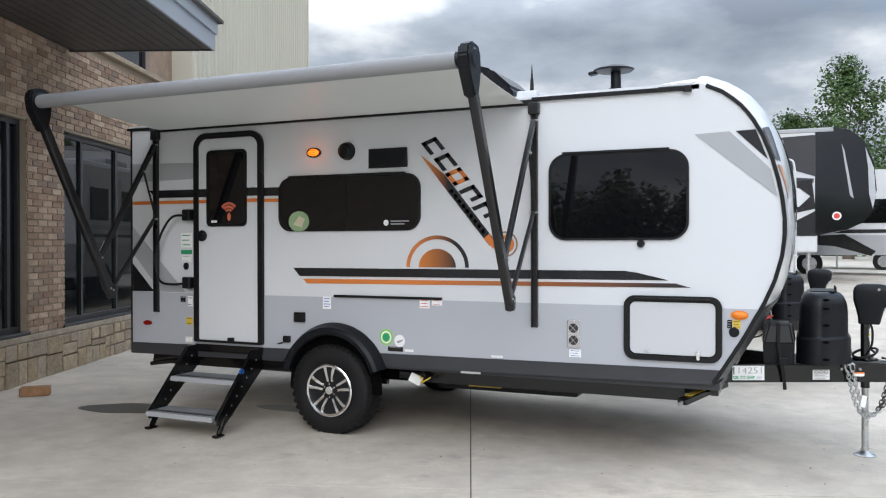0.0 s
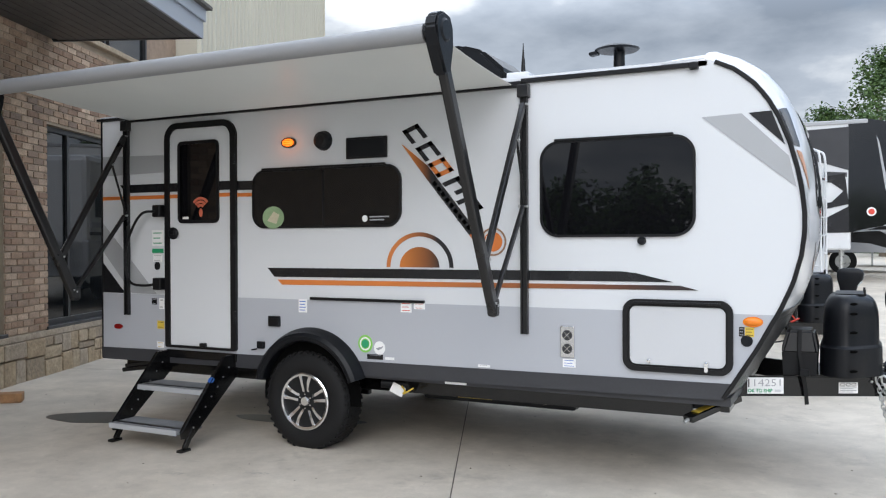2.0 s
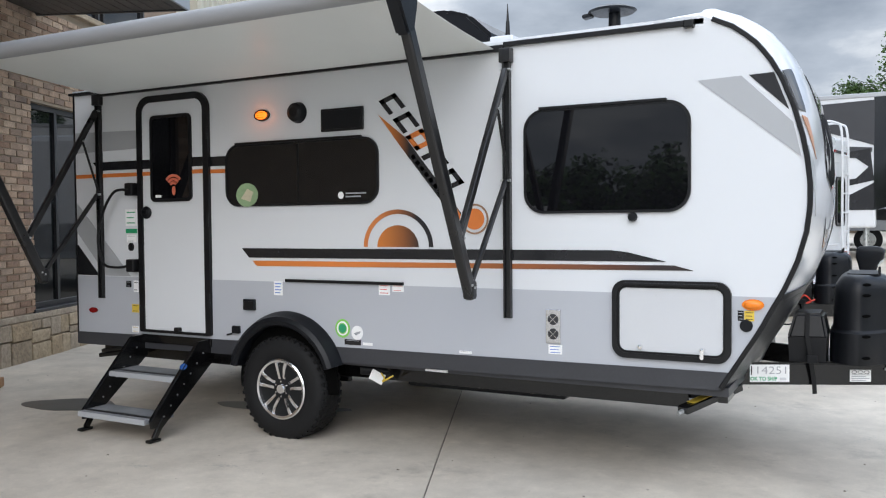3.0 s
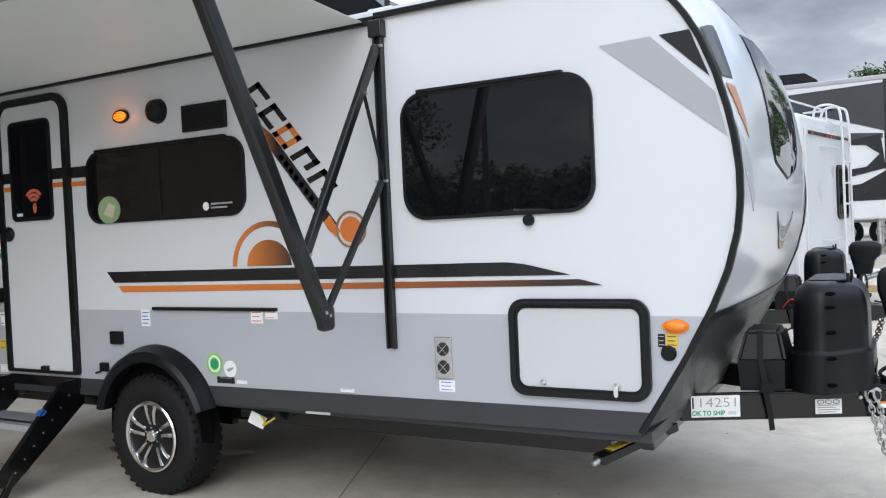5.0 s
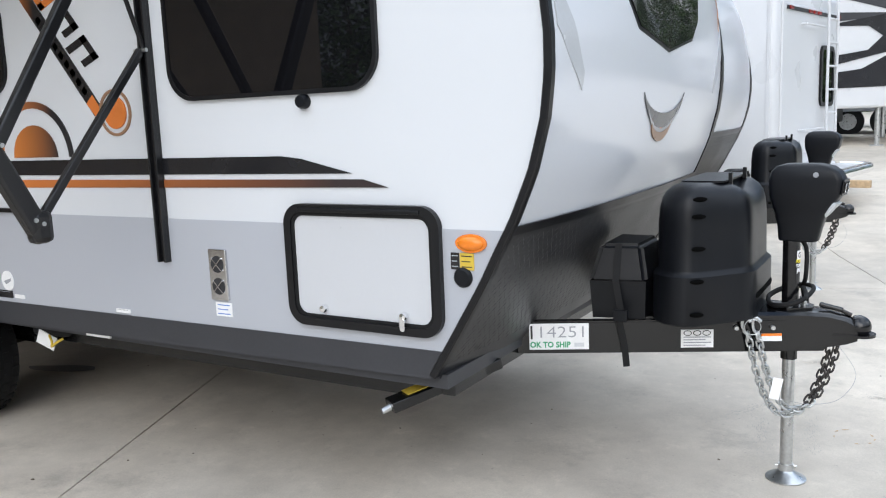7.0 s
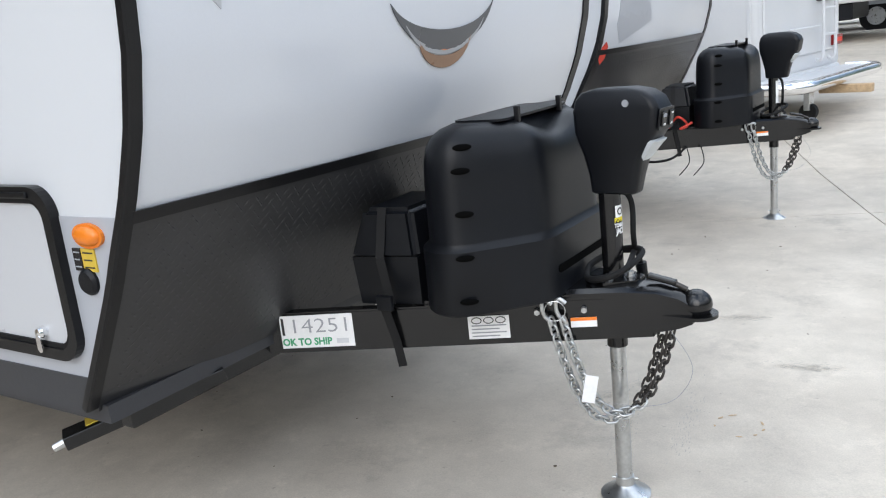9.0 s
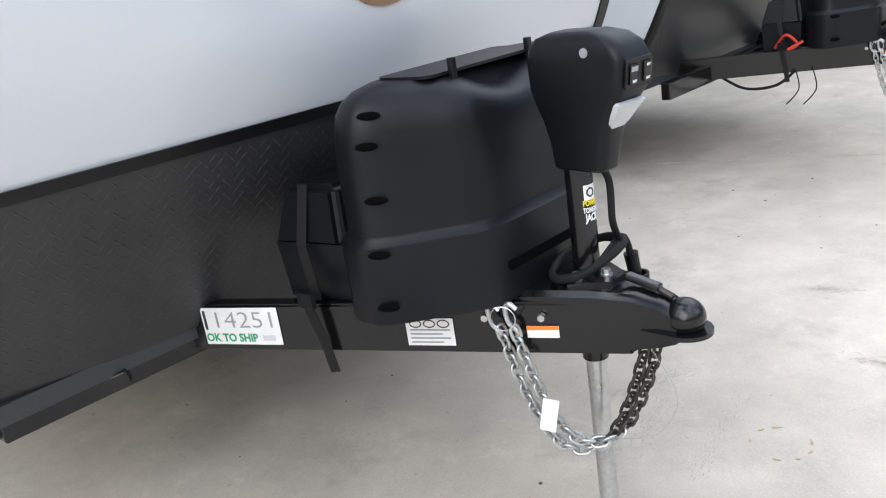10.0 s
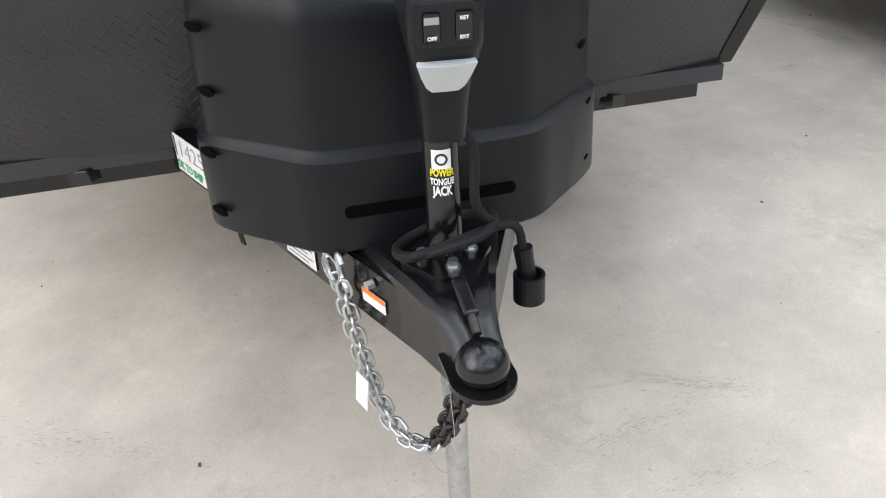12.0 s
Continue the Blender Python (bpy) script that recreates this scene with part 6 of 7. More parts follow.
# ---------------------------------------------------------------- the yard behind
def build_neighbour():
    """The trailer parked alongside; seen past the nose of the first one."""
    t = thing("travel_trailer", (0.3, MID + 3.83, gz(0.3)), "white travel trailer with a black lower front, parked alongside", "travel trailer")
    shell(t, seam=1.24)
    nose_trim(t, -0.014, 0.045)
    nose_trim(t, WIDE + 0.014, WIDE - 0.045)
    low = [(-2.145, 0.545), (-2.145, 0.645), (nose(0.69), 0.692), (nose(0.60) - 0.005, 0.592)]
    part("skirt", prism(low, -0.007, 0.0), SKIRT, t)
    window(t, 1.4, 2.4, 1.5, 2.15, 0.1)
    part("front_decal", nose_patch([(0.25, 1.62), (0.75, 1.52), (0.80, 1.40), (0.30, 1.28), (0.22, 1.40)]), GREY, t)
    part("front_decal", nose_patch([(0.28, 1.72), (0.80, 1.60), (0.78, 1.57), (0.26, 1.66)]), INKGREY, t)
    part("stop_sticker", nose_patch([(0.06, 1.20), (0.10, 1.165), (0.14, 1.20), (0.14, 1.27), (0.10, 1.30), (0.06, 1.27)], 0.006), REDINK, t)
    for c in t.children:
        c.location = (-0.55, 3.83, 0.0)
    tongue(t, False)
    part("wire_bundle", tube(smooth_path([(3.30, 0.80, 0.66), (3.38, 0.76, 0.74), (3.44, 0.78, 0.68), (3.40, 0.74, 0.66), (3.48, 0.76, 0.70)]), 0.008, 8), REDINK, t)
    part("loose_cable", tube(smooth_path([(3.0, 0.70, 0.52), (3.15, 0.72, 0.44), (3.32, 0.76, 0.45), (3.42, 0.80, 0.53)]), 0.009, 8), RUBBER, t)
    for x in (3.42, 3.52):
        part("loose_wire", tube(smooth_path([(x, 0.80, 0.53), (x + 0.02, 0.79, 0.42), (x - 0.05, 0.78, 0.33)]), 0.004, 6), RUBBER, t)
    for c in t.children:
        if c.location.length == 0.0:
            c.location = (-0.35, 3.83, 0.0)
    return t


neighbour = build_neighbour()


def rv_box(t, x0, x1, y0, y1, z0, z1, mat, r=0.10):
    bm = box(x0, x1, y0, y1, z0, z1, r, seg=3)
    return part("body", bm, mat, t, smooth=True)


def build_camper():
    """An older motorhome seen from behind."""
    at = Vector((2.80, 7.90, gz(2.8, 8.0)))
    t = thing("motorhome", at, "old white motorhome with a rear ladder and roof rack", "motorhome")
    M = Matrix.Translation(at) @ Matrix.Rotation(radians(-10), 4, "Z")
    W, Hh, Ln = 2.45, 2.70, 6.0

    def put(name, bm, mat, parent=t, label="", smooth=False):
        bmesh.ops.transform(bm, matrix=M, verts=bm.verts)
        return part(name, bm, mat, parent, label, smooth)
    body = put("body", box(-Ln, 0, 0, W, 0.55, Hh, 0.07, seg=3), CAMPERWHITE, smooth=True)
    put("rear_panel", box(-0.01, 0.025, 0.14, W - 0.14, 0.75, Hh - 0.18, 0.02), CAMPERWHITE)
    put("corner_strip", box(-0.10, -0.06, -0.012, 0.01, 0.6, Hh - 0.1, 0.004), CAMPERWHITE)
    put("skirt", box(-Ln + 0.1, 0.02, 0.05, W - 0.05, 0.36, 0.58, 0.03), CAMPERWHITE)
    w = put("rear_window", prism(rrect(1.55, 2.05, 1.35, 2.05, 0.08), 0.025, 0.04, axis="x"), TINT)
    put("window_frame", ring(rrect(1.52, 2.08, 1.32, 2.08, 0.10), rrect(1.57, 2.03, 1.37, 2.03, 0.07), 0.02, 0.05, axis="x"), TRIM, w)
    put("stripe", box(-Ln + 0.2, -0.5, -0.006, 0.0, 2.36, 2.39), BLUEINK)
    put("stripe", box(-Ln + 0.2, -0.5, -0.006, 0.0, 2.42, 2.44), BLUEINK)
    bar = put("lamp_bar", box(0.02, 0.04, 0.25, W - 0.12, 2.44, 2.48), INK)
    for y in (0.35, 1.05, 1.22, 1.40, W - 0.22):
        put("clearance_lamp", box(0.035, 0.06, y - 0.05, y + 0.05, 2.44, 2.48, 0.008), REDLENS, bar)
    ld = put("ladder", tube(smooth_path([(-0.25, 1.50, Hh + 0.02), (-0.2, 1.50, Hh + 0.20), (0.02, 1.50, Hh + 0.20), (0.12, 1.50, Hh), (0.13, 1.50, 1.6), (0.13, 1.50, 0.75), (0.05, 1.50, 0.68)]), 0.018, 10), CAMPERWHITE, label="white tube ladder", smooth=True)
    put("ladder_rail", tube(smooth_path([(-0.25, 1.88, Hh + 0.02), (-0.2, 1.88, Hh + 0.20), (0.02, 1.88, Hh + 0.20), (0.12, 1.88, Hh), (0.13, 1.88, 1.6), (0.13, 1.88, 0.75), (0.05, 1.88, 0.68)]), 0.018, 10), CAMPERWHITE, ld, smooth=True)
    for k in range(6):
        z = 0.95 + 0.29 * k
        put("rung", rod((0.13, 1.50, z), (0.13, 1.88, z), 0.014, seg=10), CAMPERWHITE, ld)
    for z in (1.05, 2.3):
        put("grab_bar", rod((0.09, 0.75, z), (0.09, 1.50, z), 0.013, seg=10), CAMPERWHITE, ld)
        put("bar_foot", rod((0.0, 0.78, z), (0.09, 0.78, z), 0.013, seg=10), CAMPERWHITE, ld)
    rk = put("roof_rack", tube([(-2.2, 0.25, Hh + 0.22), (-0.25, 0.25, Hh + 0.22), (-0.25, 2.2, Hh + 0.22), (-2.2, 2.2, Hh + 0.22)], 0.016, 10, closed=True), CAMPERWHITE, smooth=True)
    for x in (-2.2, -1.5, -0.85, -0.25):
        for y in (0.25, 2.2):
            put("rack_post", rod((x, y, Hh - 0.02), (x, y, Hh + 0.22), 0.012, seg=8), CAMPERWHITE, rk)
    put("roof_pod", box(-2.0, -0.5, 0.5, 2.0, Hh, Hh + 0.28, 0.08), PLASTIC)
    bp = put("bumper", tube(smooth_path([(-0.15, -0.06, 0.50), (0.10, -0.04, 0.50), (0.42, 0.10, 0.50), (0.45, 0.6, 0.50), (0.45, 1.8, 0.50), (0.42, 2.4, 0.50), (0.05, 2.55, 0.50)]), 0.065, 12), CHROME, label="chrome wraparound bumper", smooth=True)
    put("bumper_deck", box(0.0, 0.40, 0.05, 2.40, 0.50, 0.545, 0.01), CAMPERWHITE, bp)
    for y in (0.10, 2.05):
        tl = put("tail_lamp", box(0.02, 0.06, y, y + 0.30, 0.80, 0.92, 0.01), REDLENS)
        put("lamp_strip", box(0.055, 0.068, y + 0.03, y + 0.27, 0.835, 0.885), REDINK, tl)
    put("hitch", box(0.2, 0.75, 1.15, 1.25, 0.33, 0.42, 0.01), RUST)
    put("caster", rod((0.30, 0.55, 0.20), (0.30, 0.63, 0.20), 0.09, seg=20), RUBBER)
    put("caster_fork", box(0.27, 0.33, 0.52, 0.66, 0.22, 0.48, 0.005), ZINC)
    for x in (-1.6,):
        for y in (0.1, W - 0.35):
            wh = put("wheel", rod((x, y, 0.36), (x, y + 0.25, 0.36), 0.36, seg=32), RUBBER)
            put("rim", rod((x, y - 0.004, 0.36), (x, y + 0.02, 0.36), 0.19, seg=24), ZINC, wh)
    return t


camper = build_camper()


def build_fifth_wheel():
    at = Vector((3.0, 16.0, gz(3.0, 16.0)))
    t = thing("fifth_wheel_trailer", at, "large grey fifth-wheel trailer with a glossy black nose", "fifth wheel trailer")
    M = Matrix.Translation(at)

    def put(name, bm, mat, parent=t, label="", smooth=False):
        bmesh.ops.transform(bm, matrix=M, verts=bm.verts)
        return part(name, bm, mat, parent, label, smooth)
    W, T = 2.45, 3.72
    put("body", box(-9.0, 0.6, 0, W, 0.75, T - 0.05, 0.05), CAMPERWHITE)
    put("roof_edge", box(-9.05, 0.95, -0.02, W + 0.02, T - 0.10, T, 0.02), PALE)
    prof = [(0.55, 1.15), (0.55, T - 0.02), (0.95, T), (1.30, T - 0.08), (1.60, T - 0.35), (1.80, T - 0.85), (1.86, T - 1.5), (1.78, T - 2.0), (1.60, T - 2.25), (1.25, T - 2.42), (0.85, T - 2.5)]
    put("nose_cap", prism(prof, -0.01, W + 0.01), material("black_gelcoat", (0.008, 0.008, 0.009), 0.08, vary=0.1, coat=1.0), label="glossy black moulded nose cap")
    put("nose_band", prism([(1.62, T - 0.5), (1.80, T - 1.0), (1.84, T - 1.6), (1.78, T - 1.95), (1.70, T - 1.6), (1.68, T - 1.0)], -0.022, -0.008), material("silver_gelcoat", (0.45, 0.46, 0.48), 0.2), label="silver band")
    put("nose_streak", prism([(1.12, T - 0.40), (1.18, T - 0.55), (1.38, T - 1.70), (1.30, T - 1.62)], -0.020, -0.008), PALE)
    put("crest", disc((1.02, 1.62), 0.10, 0.10, -0.02, -0.008), STICKER)
    put("crest_ring", disc((1.02, 1.62), 0.065, 0.065, -0.026, -0.018), REDINK)
    put("side_graphic", prism([(-3.5, T - 0.3), (0.56, T - 0.16), (0.56, T - 1.15), (-0.6, T - 0.75), (-2.2, T - 0.6)], -0.012, 0), SKIRT)
    put("side_graphic", prism([(-5.0, T - 0.75), (-1.2, T - 1.05), (0.52, T - 1.2), (0.52, T - 1.3), (0.0, T - 1.28), (-2.6, T - 1.4)], -0.010, 0), SKIRT)
    put("side_graphic", prism([(-4.5, 1.15), (0.56, 1.15), (0.56, 1.75), (0.1, 1.5), (-0.7, 1.42), (-2.5, 1.5)], -0.012, 0), BLACKVINYL)
    put("side_graphic", prism([(-2.3, 1.62), (-1.0, 1.70), (0.2, 1.85), (0.45, 2.1), (0.2, 2.3), (-0.6, 2.36), (0.48, 2.5), (0.56, 1.8), (-0.6, 1.55)], -0.014, 0), BLACKVINYL)
    put("marker_lamp", box(-1.95, -1.65, -0.03, 0, 1.22, 1.32, 0.01), REDLENS)
    put("grab_handle", rod((-0.9, -0.04, T - 0.62), (-0.4, -0.04, T - 0.60), 0.02, seg=8), TRIM)
    put("underbelly", box(-8.8, -0.4, 0.1, W - 0.1, 0.45, 0.76, 0.03), PLASTIC)
    put("pin_box", prism([(0.3, 1.15), (1.2, 1.2), (1.9, 0.78), (1.8, 0.66), (1.0, 0.9), (0.3, 0.95)], 1.0, 1.45), STEELBLK)
    for y in (0.25, W - 0.25):
        lg = put("landing_leg", rod((0.4, y, 0.02), (0.4, y, 1.1), 0.05, seg=14), ZINC)
        put("leg_foot", box(0.28, 0.52, y - 0.12, y + 0.12, 0.0, 0.03), ZINC, lg)
    for x in (-5.2, -6.1):
        wh = put("wheel", rod((x, 0.02, 0.38), (x, 0.28, 0.38), 0.38, seg=32), RUBBER)
        put("rim", rod((x, 0.012, 0.38), (x, 0.03, 0.38), 0.21, seg=24), ZINC, wh)
    ac = put("air_conditioner", prism([(-1.9, T), (-1.9, T + 0.30), (-1.7, T + 0.36), (-1.0, T + 0.34), (-0.75, T + 0.16), (-0.70, T)], 0.8, 1.65), PLASTIC)
    for k in range(9):
        put("grille_slat", box(-1.85 + 0.06 * k, -1.82 + 0.06 * k, 0.78, 0.80, T + 0.06, T + 0.26), TRIM, ac)
    return t


fifth = build_fifth_wheel()


def far_trailer(x, y, length, h, turn, lower, label):
    at = Vector((x, y, gz(x, y)))
    t = thing("travel_trailer", at, label, "travel trailer", "trailers across the yard")
    M = Matrix.Translation(at) @ Matrix.Rotation(radians(turn), 4, "Z")

    def put(name, bm, mat, parent=t, smooth=False):
        bmesh.ops.transform(bm, matrix=M, verts=bm.verts)
        return part(name, bm, mat, parent, "", smooth)
    prof = [(-length, 0.6), (-length, h), (-0.9, h), (-0.45, h - 0.15), (-0.12, h - 0.6), (0, h - 1.15), (-0.05, 1.25), (-0.35, 0.6)]
    put("body", prism(prof, 0, 2.4), CAMPERWHITE)
    put("lower_panel", prism([(-length, 0.58), (-length, 1.12), (-0.12, 1.12), (-0.35, 0.58)], -0.012, 2.412), lower)
    put("front_skirt", prism([(-0.34, 0.58), (-0.03, 1.25), (0.01, 1.25), (-0.30, 0.58)], 0.02, 2.38), PLATE)
    put("frame_rail", beam((-0.6, 0.5, 0.52), (1.1, 1.18, 0.52), 0.05, 0.12), STEELBLK)
    put("frame_rail", beam((-0.6, 1.9, 0.52), (1.1, 1.22, 0.52), 0.05, 0.12), STEELBLK)
    put("gas_bottle_cover", box(0.15, 0.55, 0.8, 1.6, 0.58, 1.15, 0.06), PLASTIC)
    put("tongue_jack", rod((0.9, 1.2, 0.0), (0.9, 1.2, 1.15), 0.03, seg=12), ZINC)
    for x0, x1 in ((-1.9, -1.0), (-3.8, -2.6)):
        w = put("window", prism(rrect(x0, x1, 1.45, 2.1, 0.09), -0.014, 0.0), TINT)
    put("stripe", prism([(-length, 1.28), (-0.6, 1.28), (-0.3, 1.18), (-length, 1.18)], -0.010, 0), BLACKVINYL)
    for dx in (-3.0, -3.8):
        wh = put("wheel", rod((dx, 0.02, 0.34), (dx, 0.24, 0.34), 0.34, seg=28), RUBBER)
        put("rim", rod((dx, 0.01, 0.34), (dx, 0.03, 0.34), 0.19, seg=20), ZINC, wh)
    return t


far_trailer(6.4, 19.6, 7.0, 2.9, 0, PALE, "white travel trailer with a grey lower panel across the yard")
far_trailer(3.4, 24.5, 7.0, 2.9, 4, SKIRT, "white travel trailer with a dark lower panel across the yard")
far_trailer(9.4, 25.0, 6.0, 2.8, -6, GREY, "white travel trailer with a mid-grey lower panel across the yard")


# ---------------------------------------------------------------- trees, pole and vehicles round the yard
def leaf_cloud(rnd, clumps, per, size):
    verts, faces = [], []
    for c, r in clumps:
        for _ in range(per):
            d = Vector((rnd.gauss(0, 1), rnd.gauss(0, 1), rnd.gauss(0, 1))).normalized()
            p = c + d * r * rnd.uniform(0.45, 1.08)
            u = Vector((rnd.uniform(-1, 1), rnd.uniform(-1, 1), rnd.uniform(-0.6, 0.6))).normalized()
            w = u.cross(d + Vector((0.3, 0.2, 0.5))).normalized()
            a = size * rnd.uniform(0.6, 1.35)
            k = len(verts)
            verts += [p - u * a, p + w * a * 0.55 + d * a * 0.15, p + u * a, p - w * a * 0.55 + d * a * 0.15]
            faces.append((k, k + 1, k + 2, k + 3))
    me = bpy.data.meshes.new("crown")
    me.from_pydata([tuple(v) for v in verts], [], faces)
    me.materials.append(LEAF)
    return me


def build_tree(x, y, h, spread, seed, base=None, name_label="leafy green broadleaf tree behind the yard", per=430, size=0.105):
    rnd = random.Random(seed)
    z0 = gz(x, y) if base is None else base
    t = thing("tree", (x, y, z0), name_label, "tree", "trees round the yard")
    bm = bmesh.new()
    rod((x, y, z0), (x + rnd.uniform(-.2, .2), y, z0 + h * 0.55), 0.028 * h, 0.014 * h, 12, bm)
    clumps = []
    n = 26
    for k in range(n):
        f = k / n
        zz = z0 + h * (0.24 + 0.70 * f)
        wide = spread * math.sin(math.pi * min(1, 0.28 + 0.72 * f)) ** 0.75
        a = k * 2.4 + rnd.uniform(-0.4, 0.4)
        rr = wide * rnd.uniform(0.35, 0.95)
        c = Vector((x + rr * math.cos(a), y + rr * math.sin(a), zz + rnd.uniform(-.3, .3)))
        clumps.append((c, spread * rnd.uniform(0.22, 0.40)))
        if k % 2 == 0:
            tube([(x, y, z0 + h * (0.2 + 0.4 * f)), ((x + c.x) / 2, (y + c.y) / 2, (z0 + h * (0.2 + 0.4 * f) + c.z) / 2 + 0.2), tuple(c)], 0.006 * h * (1 - 0.6 * f), 6, bm)
    clumps.append((Vector((x, y, z0 + h * 0.95)), spread * 0.22))
    part("trunk", bm, BARK, t)
    cr = new("crown", leaf_cloud(rnd, clumps, per, size))
    cr.parent = t
    cr.matrix_parent_inverse = parent_matrix(t).inverted()
    return t


for k, (x, y, h, s) in enumerate(((5.2, 46, 11.3, 3.3), (2.2, 49, 8.6, 2.6), (8.6, 44, 8.6, 3.0), (11.8, 45, 9.3, 3.3), (15.5, 46, 9.6, 3.6), (-1.2, 50, 7.6, 2.6), (20, 47, 9.0, 3.6))):
    build_tree(x, y, h, s, 11 + k)


def far_wood(name, x0, x1, y, h, seed, label):
    """An uneven belt of trees, told apart only as a mass."""
    rnd = random.Random(seed)
    clumps = []
    x = x0
    while x < x1:
        hh = h * rnd.uniform(0.78, 1.05)
        for q in range(6):
            clumps.append((Vector((x + rnd.uniform(-1.5, 1.5), y + rnd.uniform(-2, 2), 0.4 + hh * (q + 0.6) / 6)), rnd.uniform(1.0, 1.9)))
        x += 1.5
    me = leaf_cloud(rnd, clumps, 190, 0.24)
    ob = new(name, me)
    return tagged(ob, label, "woods", kind="stuff")


far_wood("woods", -60, 60, 62, 5.5, 3, "distant belt of green trees beyond the yard")
far_wood("woods", -46, 60, -44, 4.6, 5, "belt of green trees across the road")
belt = far_wood("woods", -70, 70, 0, 6.5, 7, "belt of green trees at the road end of the yard")
belt.matrix_basis = Matrix.Translation((48, 0, -1.0)) @ Matrix.Rotation(radians(90), 4, "Z")
for k, (x, y, h) in enumerate(((-17.0, -27, 9.5), (-20.5, -25, 11.0), (-25.5, -27, 10.0))):
    build_tree(x, y, h, 3.4, 51 + k, name_label="tall green broadleaf tree across the road", per=260, size=0.14)


def build_pole():
    x, y = -11.0, -27.0
    t = thing("utility_pole", (x, y, gz(x)), "wooden utility pole with a crossarm and wires", "utility pole")
    part("pole", rod((x, y, 0), (x, y, 9.5), 0.15, 0.10, 14), BARK, t)
    part("crossarm", box(x - 1.1, x + 1.1, y - 0.06, y + 0.06, 8.6, 8.72), BARK, t)
    for dx in (-1.0, -0.5, 0.5, 1.0):
        part("insulator", rod((x + dx, y, 8.72), (x + dx, y, 8.92), 0.04, 0.03, 10), PALE, t)
        part("wire", tube([(x + dx + k * 6.0, y, 8.9 - 0.35 * math.sin(math.pi * (k + 5) / 10)) for k in range(-5, 6)], 0.012, 5), INK, t)


build_pole()


def build_pickup(x, y, turn, paint, label):
    at = Vector((x, y, gz(x, y)))
    t = thing("pickup_truck", at, label, "pickup truck", "parked vehicles")
    M = Matrix.Translation(at) @ Matrix.Rotation(radians(turn), 4, "Z")

    def put(name, bm, mat, parent=t, smooth=False):
        bmesh.ops.transform(bm, matrix=M, verts=bm.verts)
        return part(name, bm, mat, parent, "", smooth)
    prof = [(-2.8, 0.55), (-2.85, 1.12), (-0.9, 1.15), (-0.85, 1.18), (1.3, 1.18), (2.6, 1.10), (2.75, 0.95), (2.78, 0.55)]
    body = prism(prof, -0.95, 0.95)
    bmesh.ops.bevel(body, geom=body.edges[:], offset=0.06, segments=2, affect="EDGES")
    put("body", body, paint, smooth=True)
    cab = prism([(-0.95, 1.14), (-0.80, 1.80), (0.45, 1.86), (1.25, 1.16)], -0.82, 0.82)
    bmesh.ops.bevel(cab, geom=cab.edges[:], offset=0.06, segments=2, affect="EDGES")
    put("cab", cab, paint, smooth=True)
    for s in (-1, 1):
        put("side_window", prism([(-0.75, 1.22), (-0.66, 1.72), (0.38, 1.76), (0.95, 1.22)], s * 0.826, s * 0.80), TINT)
        for wx in (-1.85, 1.80):
            wh = put("wheel", rod((wx, s * 0.97, 0.38), (wx, s * 0.70, 0.38), 0.38, seg=32), RUBBER)
            put("rim", rod((wx, s * 0.985, 0.38), (wx, s * 0.95, 0.38), 0.23, seg=24), MACHINED, wh)
    put("windscreen", prism([(0.50, 1.80), (0.56, 1.84), (1.30, 1.22), (1.22, 1.20)], -0.70, 0.70), TINT)
    put("bumper", box(2.70, 2.88, -0.92, 0.92, 0.42, 0.66, 0.04), CHROME)
    put("bumper", box(-2.98, -2.80, -0.92, 0.92, 0.45, 0.66, 0.04), CHROME)
    put("grille", box(2.74, 2.80, -0.55, 0.55, 0.70, 0.98, 0.02), TRIM)
    for s in (-1, 1):
        put("headlight", box(2.70, 2.79, s * 0.75 - 0.16, s * 0.75 + 0.16, 0.76, 0.98, 0.03), LAMPWHITE)
        put("tail_lamp", box(-2.88, -2.80, s * 0.84 - 0.08, s * 0.84 + 0.08, 0.75, 1.05, 0.02), REDLENS)
    return t


CARWHITE = material("white_car_paint", (0.75, 0.76, 0.77), 0.2, vary=0.01, coat=0.8)
CARDARK = material("dark_car_paint", (0.03, 0.032, 0.036), 0.2, vary=0.05, coat=0.8)
CARSILVER = material("silver_car_paint", (0.38, 0.39, 0.40), 0.25, metal=0.4, vary=0.03, coat=0.8)
build_pickup(2.2, -13.5, 4, CARWHITE, "white pickup truck parked across the yard")
build_pickup(-5.0, -16.5, 10, CARSILVER, "silver pickup truck parked across the yard")
build_pickup(-0.5, -21.0, 176, CARDARK, "dark pickup truck parked by the road")
build_pickup(13.5, -13.0, 80, CARDARK, "dark pickup truck parked at the end")


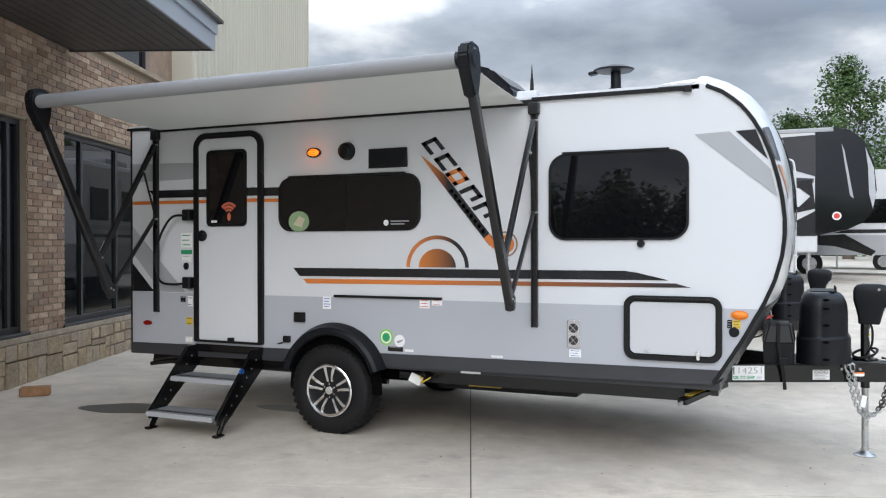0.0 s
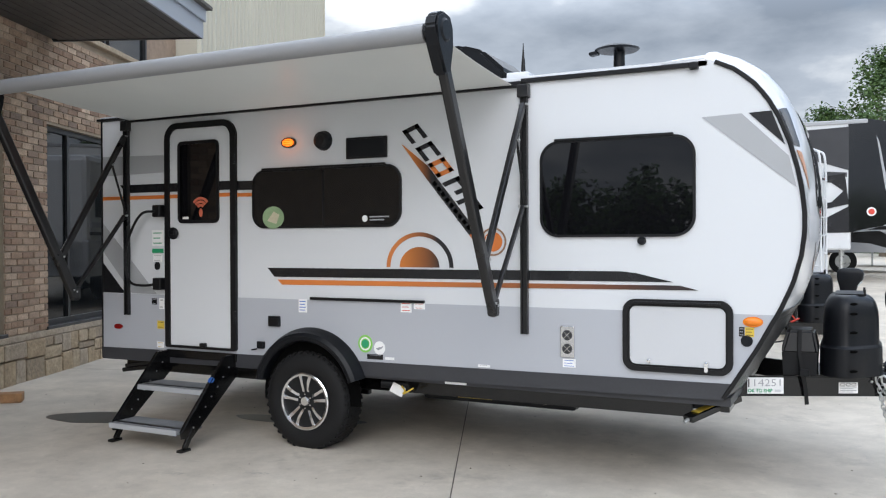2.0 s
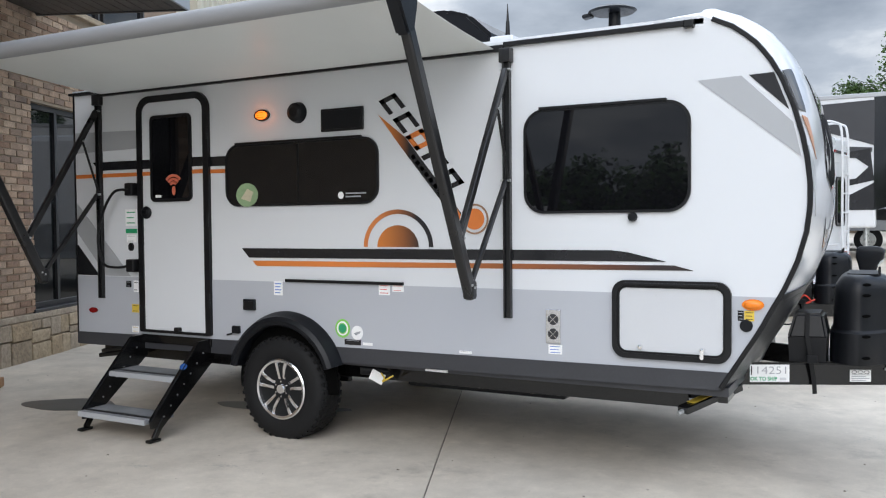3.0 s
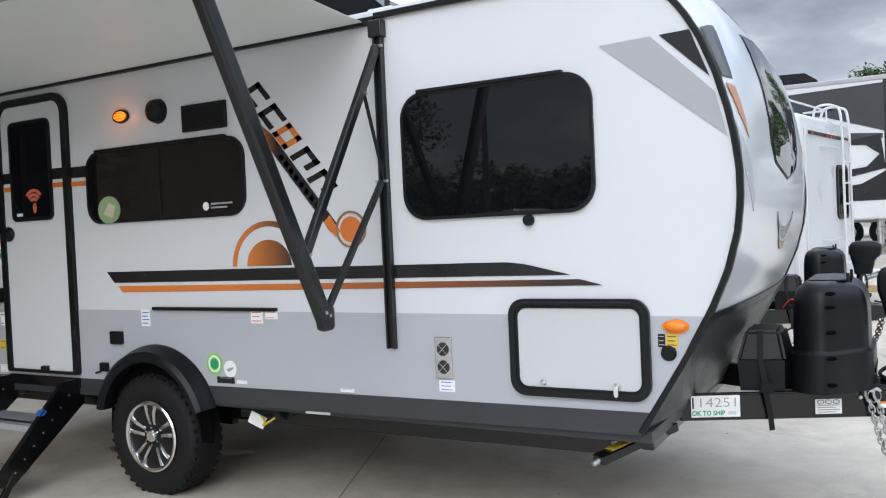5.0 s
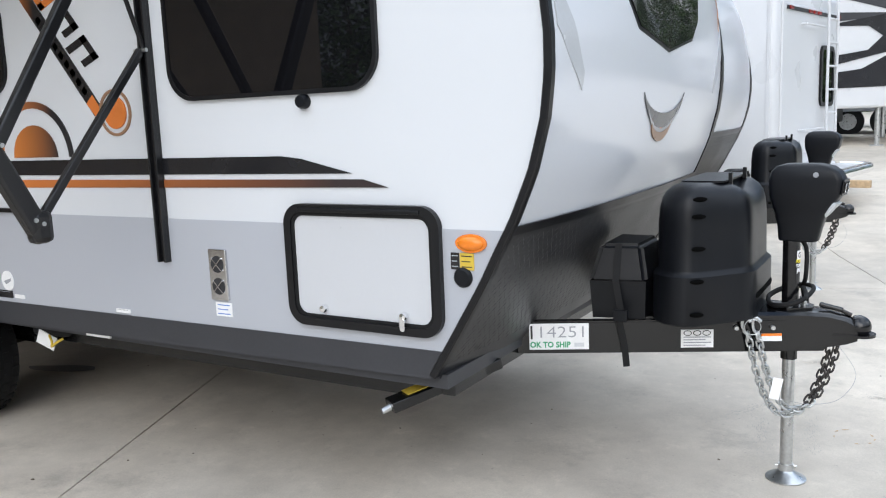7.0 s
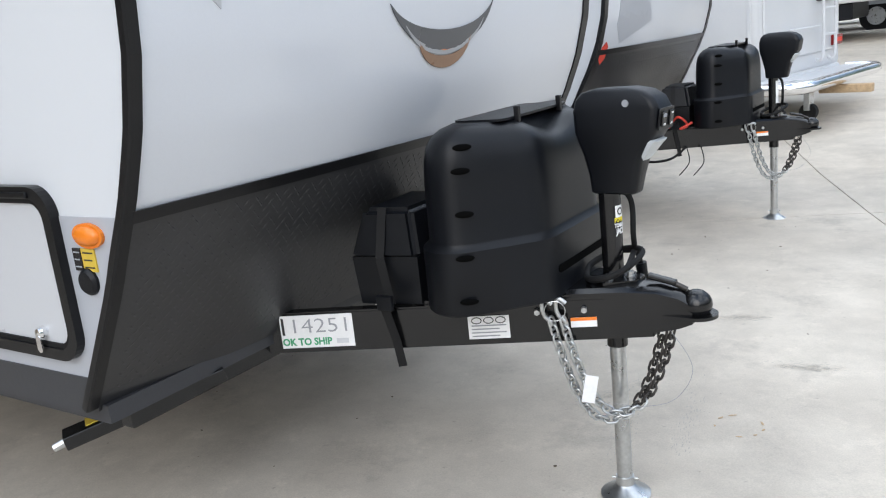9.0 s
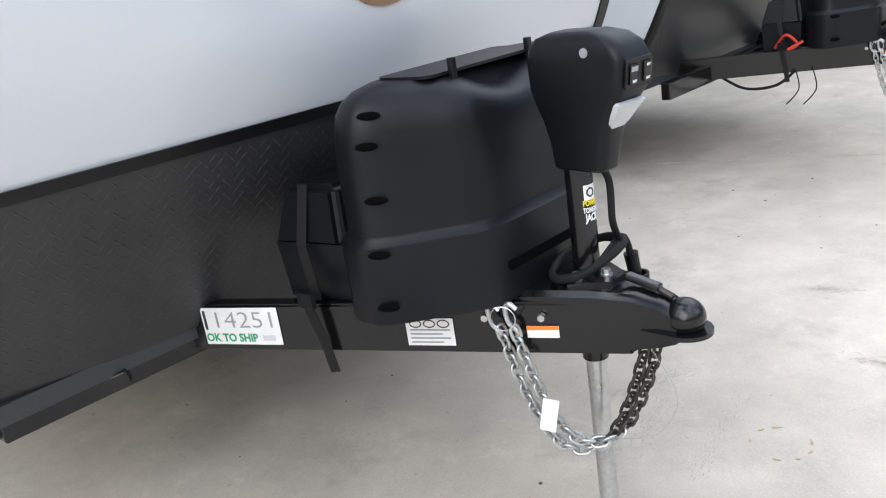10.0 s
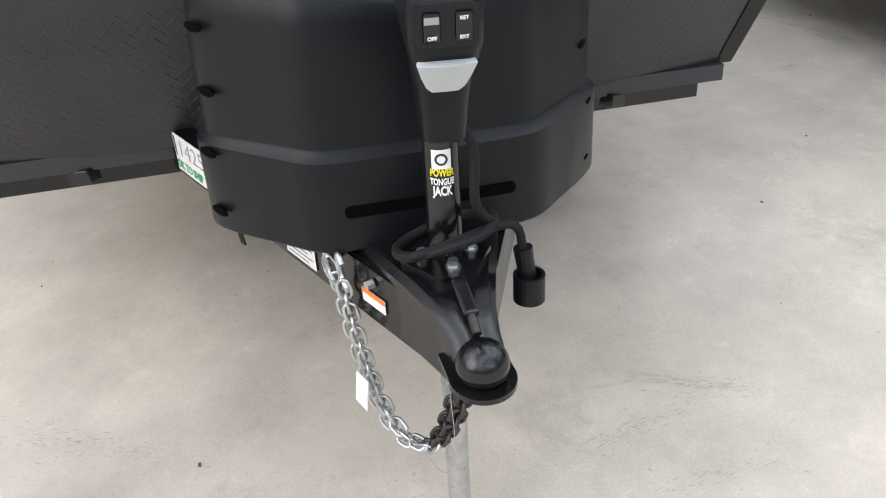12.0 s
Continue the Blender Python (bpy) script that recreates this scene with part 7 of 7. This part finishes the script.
def build_coach():
    """Grey motorhome behind the trailer that the shop windows mirror."""
    at = sn(10.2, 2.5)
    at = Vector((at.x, at.y, gz(at.x, at.y)))
    t = thing("motorhome", at, "grey and white motorhome parked near the shop front", "motorhome")
    M = Matrix.Translation(at) @ Matrix.Rotation(math.atan2(-ALONG.y, -ALONG.x), 4, "Z")

    def put(name, bm, mat, parent=t):
        bmesh.ops.transform(bm, matrix=M, verts=bm.verts)
        return part(name, bm, mat, parent)
    put("body", box(-1.8, 3.0, 0.0, 2.2, 0.5, 2.85, 0.12), CAMPERWHITE)
    put("lower_panel", box(-1.8, 3.0, -0.02, 2.22, 0.5, 1.2, 0.03), PALE)
    put("stripe", box(-1.7, 2.9, -0.03, 2.23, 1.45, 1.55), GREY)
    put("stripe", box(-1.7, 2.9, -0.03, 2.23, 1.3, 1.36), SKIRT)
    for x in (-1.2, 0.4, 1.9):
        put("window", box(x, x + 0.8, -0.03, 2.23, 1.65, 2.3, 0.01), TINT)
    for x in (-0.9, 2.1):
        for y in (-0.02, 1.97):
            wh = put("wheel", rod((x, y, 0.38), (x, y + 0.25, 0.38), 0.38, seg=28), RUBBER)
            put("rim", rod((x, y - 0.02, 0.38), (x, y + 0.27, 0.38), 0.2, seg=20), ZINC, wh)
    put("roof_pod", box(-0.6, 0.6, 0.6, 1.6, 2.85, 3.1, 0.06), PALE)


build_coach()


# ---------------------------------------------------------------- small things on the concrete
def timber_block():
    bm = box(-0.135, 0.135, -0.07, 0.07, 0, 0.085, 0.005, seg=1)
    bmesh.ops.transform(bm, matrix=Matrix.Translation((-3.42, 0.02, gz(-3.42))) @ Matrix.Rotation(0.75, 4, "Z"), verts=bm.verts)
    tagged(part("wood_block", bm, WOOD), "weathered brown timber block lying on concrete", "wood block")


timber_block()
floor_mark("wet_patch", blot(-2.17, -0.06, 0.36, 0.25, 0.3, seed=3), WET, "dark damp patch drying on the concrete")
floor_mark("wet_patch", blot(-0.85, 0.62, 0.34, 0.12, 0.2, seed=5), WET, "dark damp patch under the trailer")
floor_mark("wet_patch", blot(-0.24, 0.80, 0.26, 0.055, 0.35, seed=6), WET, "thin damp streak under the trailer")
def scuff(x, y, rx, ry, a, seed):
    """Many small flecks of tyre black, denser in the middle, drawn out one way."""
    rs = random.Random(seed)
    bm = bmesh.new()
    for _ in range(130):
        u, v = rs.gauss(0, 0.45) * rx, rs.gauss(0, 0.45) * ry
        l, w = rs.uniform(0.003, 0.016), rs.uniform(0.0008, 0.0026)
        t = a + rs.gauss(0, 0.12)
        cx, cy = x + u * math.cos(a) - v * math.sin(a), y + u * math.sin(a) + v * math.cos(a)
        P = [(cx + p * l * math.cos(t) - q * w * math.sin(t), cy + p * l * math.sin(t) + q * w * math.cos(t)) for p, q in ((-1, 0), (-0.3, -1), (0.6, -0.8), (1, 0.1), (0.2, 1))]
        bm.faces.new([bm.verts.new((px, py, gz(px, py) + 0.0012)) for px, py in P])
    tagged(part("scuff_mark", bm, SCUFF), "grey flecked tyre scuff on the concrete", "scuff mark", kind="stuff")


for k, (x, y, rx, ry, a) in enumerate(((3.86, 2.86, 0.16, 0.06, 0.3), (4.25, 2.36, 0.17, 0.05, 0.2), (4.6, 3.35, 0.18, 0.08, 0.4), (4.9, 2.75, 0.15, 0.06, 0.4), (-0.35, -1.0, 0.12, 0.04, 0.4), (0.1, -0.75, 0.12, 0.05, 0.2), (3.62, 1.85, 0.30, 0.06, 1.15), (3.40, 0.30, 0.32, 0.06, 1.05), (5.2, 2.2, 0.2, 0.08, 0.6), (3.75, 1.62, 0.34, 0.05, 1.75), (3.95, 1.70, 0.30, 0.05, 1.75), (3.90, 0.78, 0.22, 0.05, 1.1), (4.35, 0.62, 0.25, 0.10, 0.9))):
    scuff(x, y, rx, ry, a, 20 + k)
rnd = random.Random(9)
for k in range(9):
    a = 2 * math.pi * k / 9 + rnd.uniform(-0.15, 0.15)
    if k in (2, 6):
        continue
    floor_mark("rust_mark", blot(4.13 + 0.085 * math.cos(a), 1.735 + 0.085 * math.sin(a), rnd.uniform(0.006, 0.015), 0.0045, a + 1.57, 0.3, 12, seed=40 + k), RUST, "flake of a rusty ring mark on the concrete")


def grit():
    """Crumbs of dirt strewn over the slabs."""
    rg = random.Random(17)
    bm = bmesh.new()
    for _ in range(300):
        x, y = rg.uniform(-3.5, 6.0), rg.uniform(-3.0, 6.0)
        r = rg.choice((0.002, 0.003, 0.004, 0.006))
        own = bmesh.new()
        bmesh.ops.create_icosphere(own, subdivisions=1, radius=r)
        join(bm, own, Matrix.Translation((x, y, gz(x, y) + r * 0.3)) @ Matrix.Diagonal((rg.uniform(0.8, 1.8), rg.uniform(0.7, 1.3), 0.5, 1)))
    tagged(part("grit", bm, BARK), "scattered dark grit and leaf crumbs on concrete", "grit", kind="stuff")


grit()
masonry(shop)
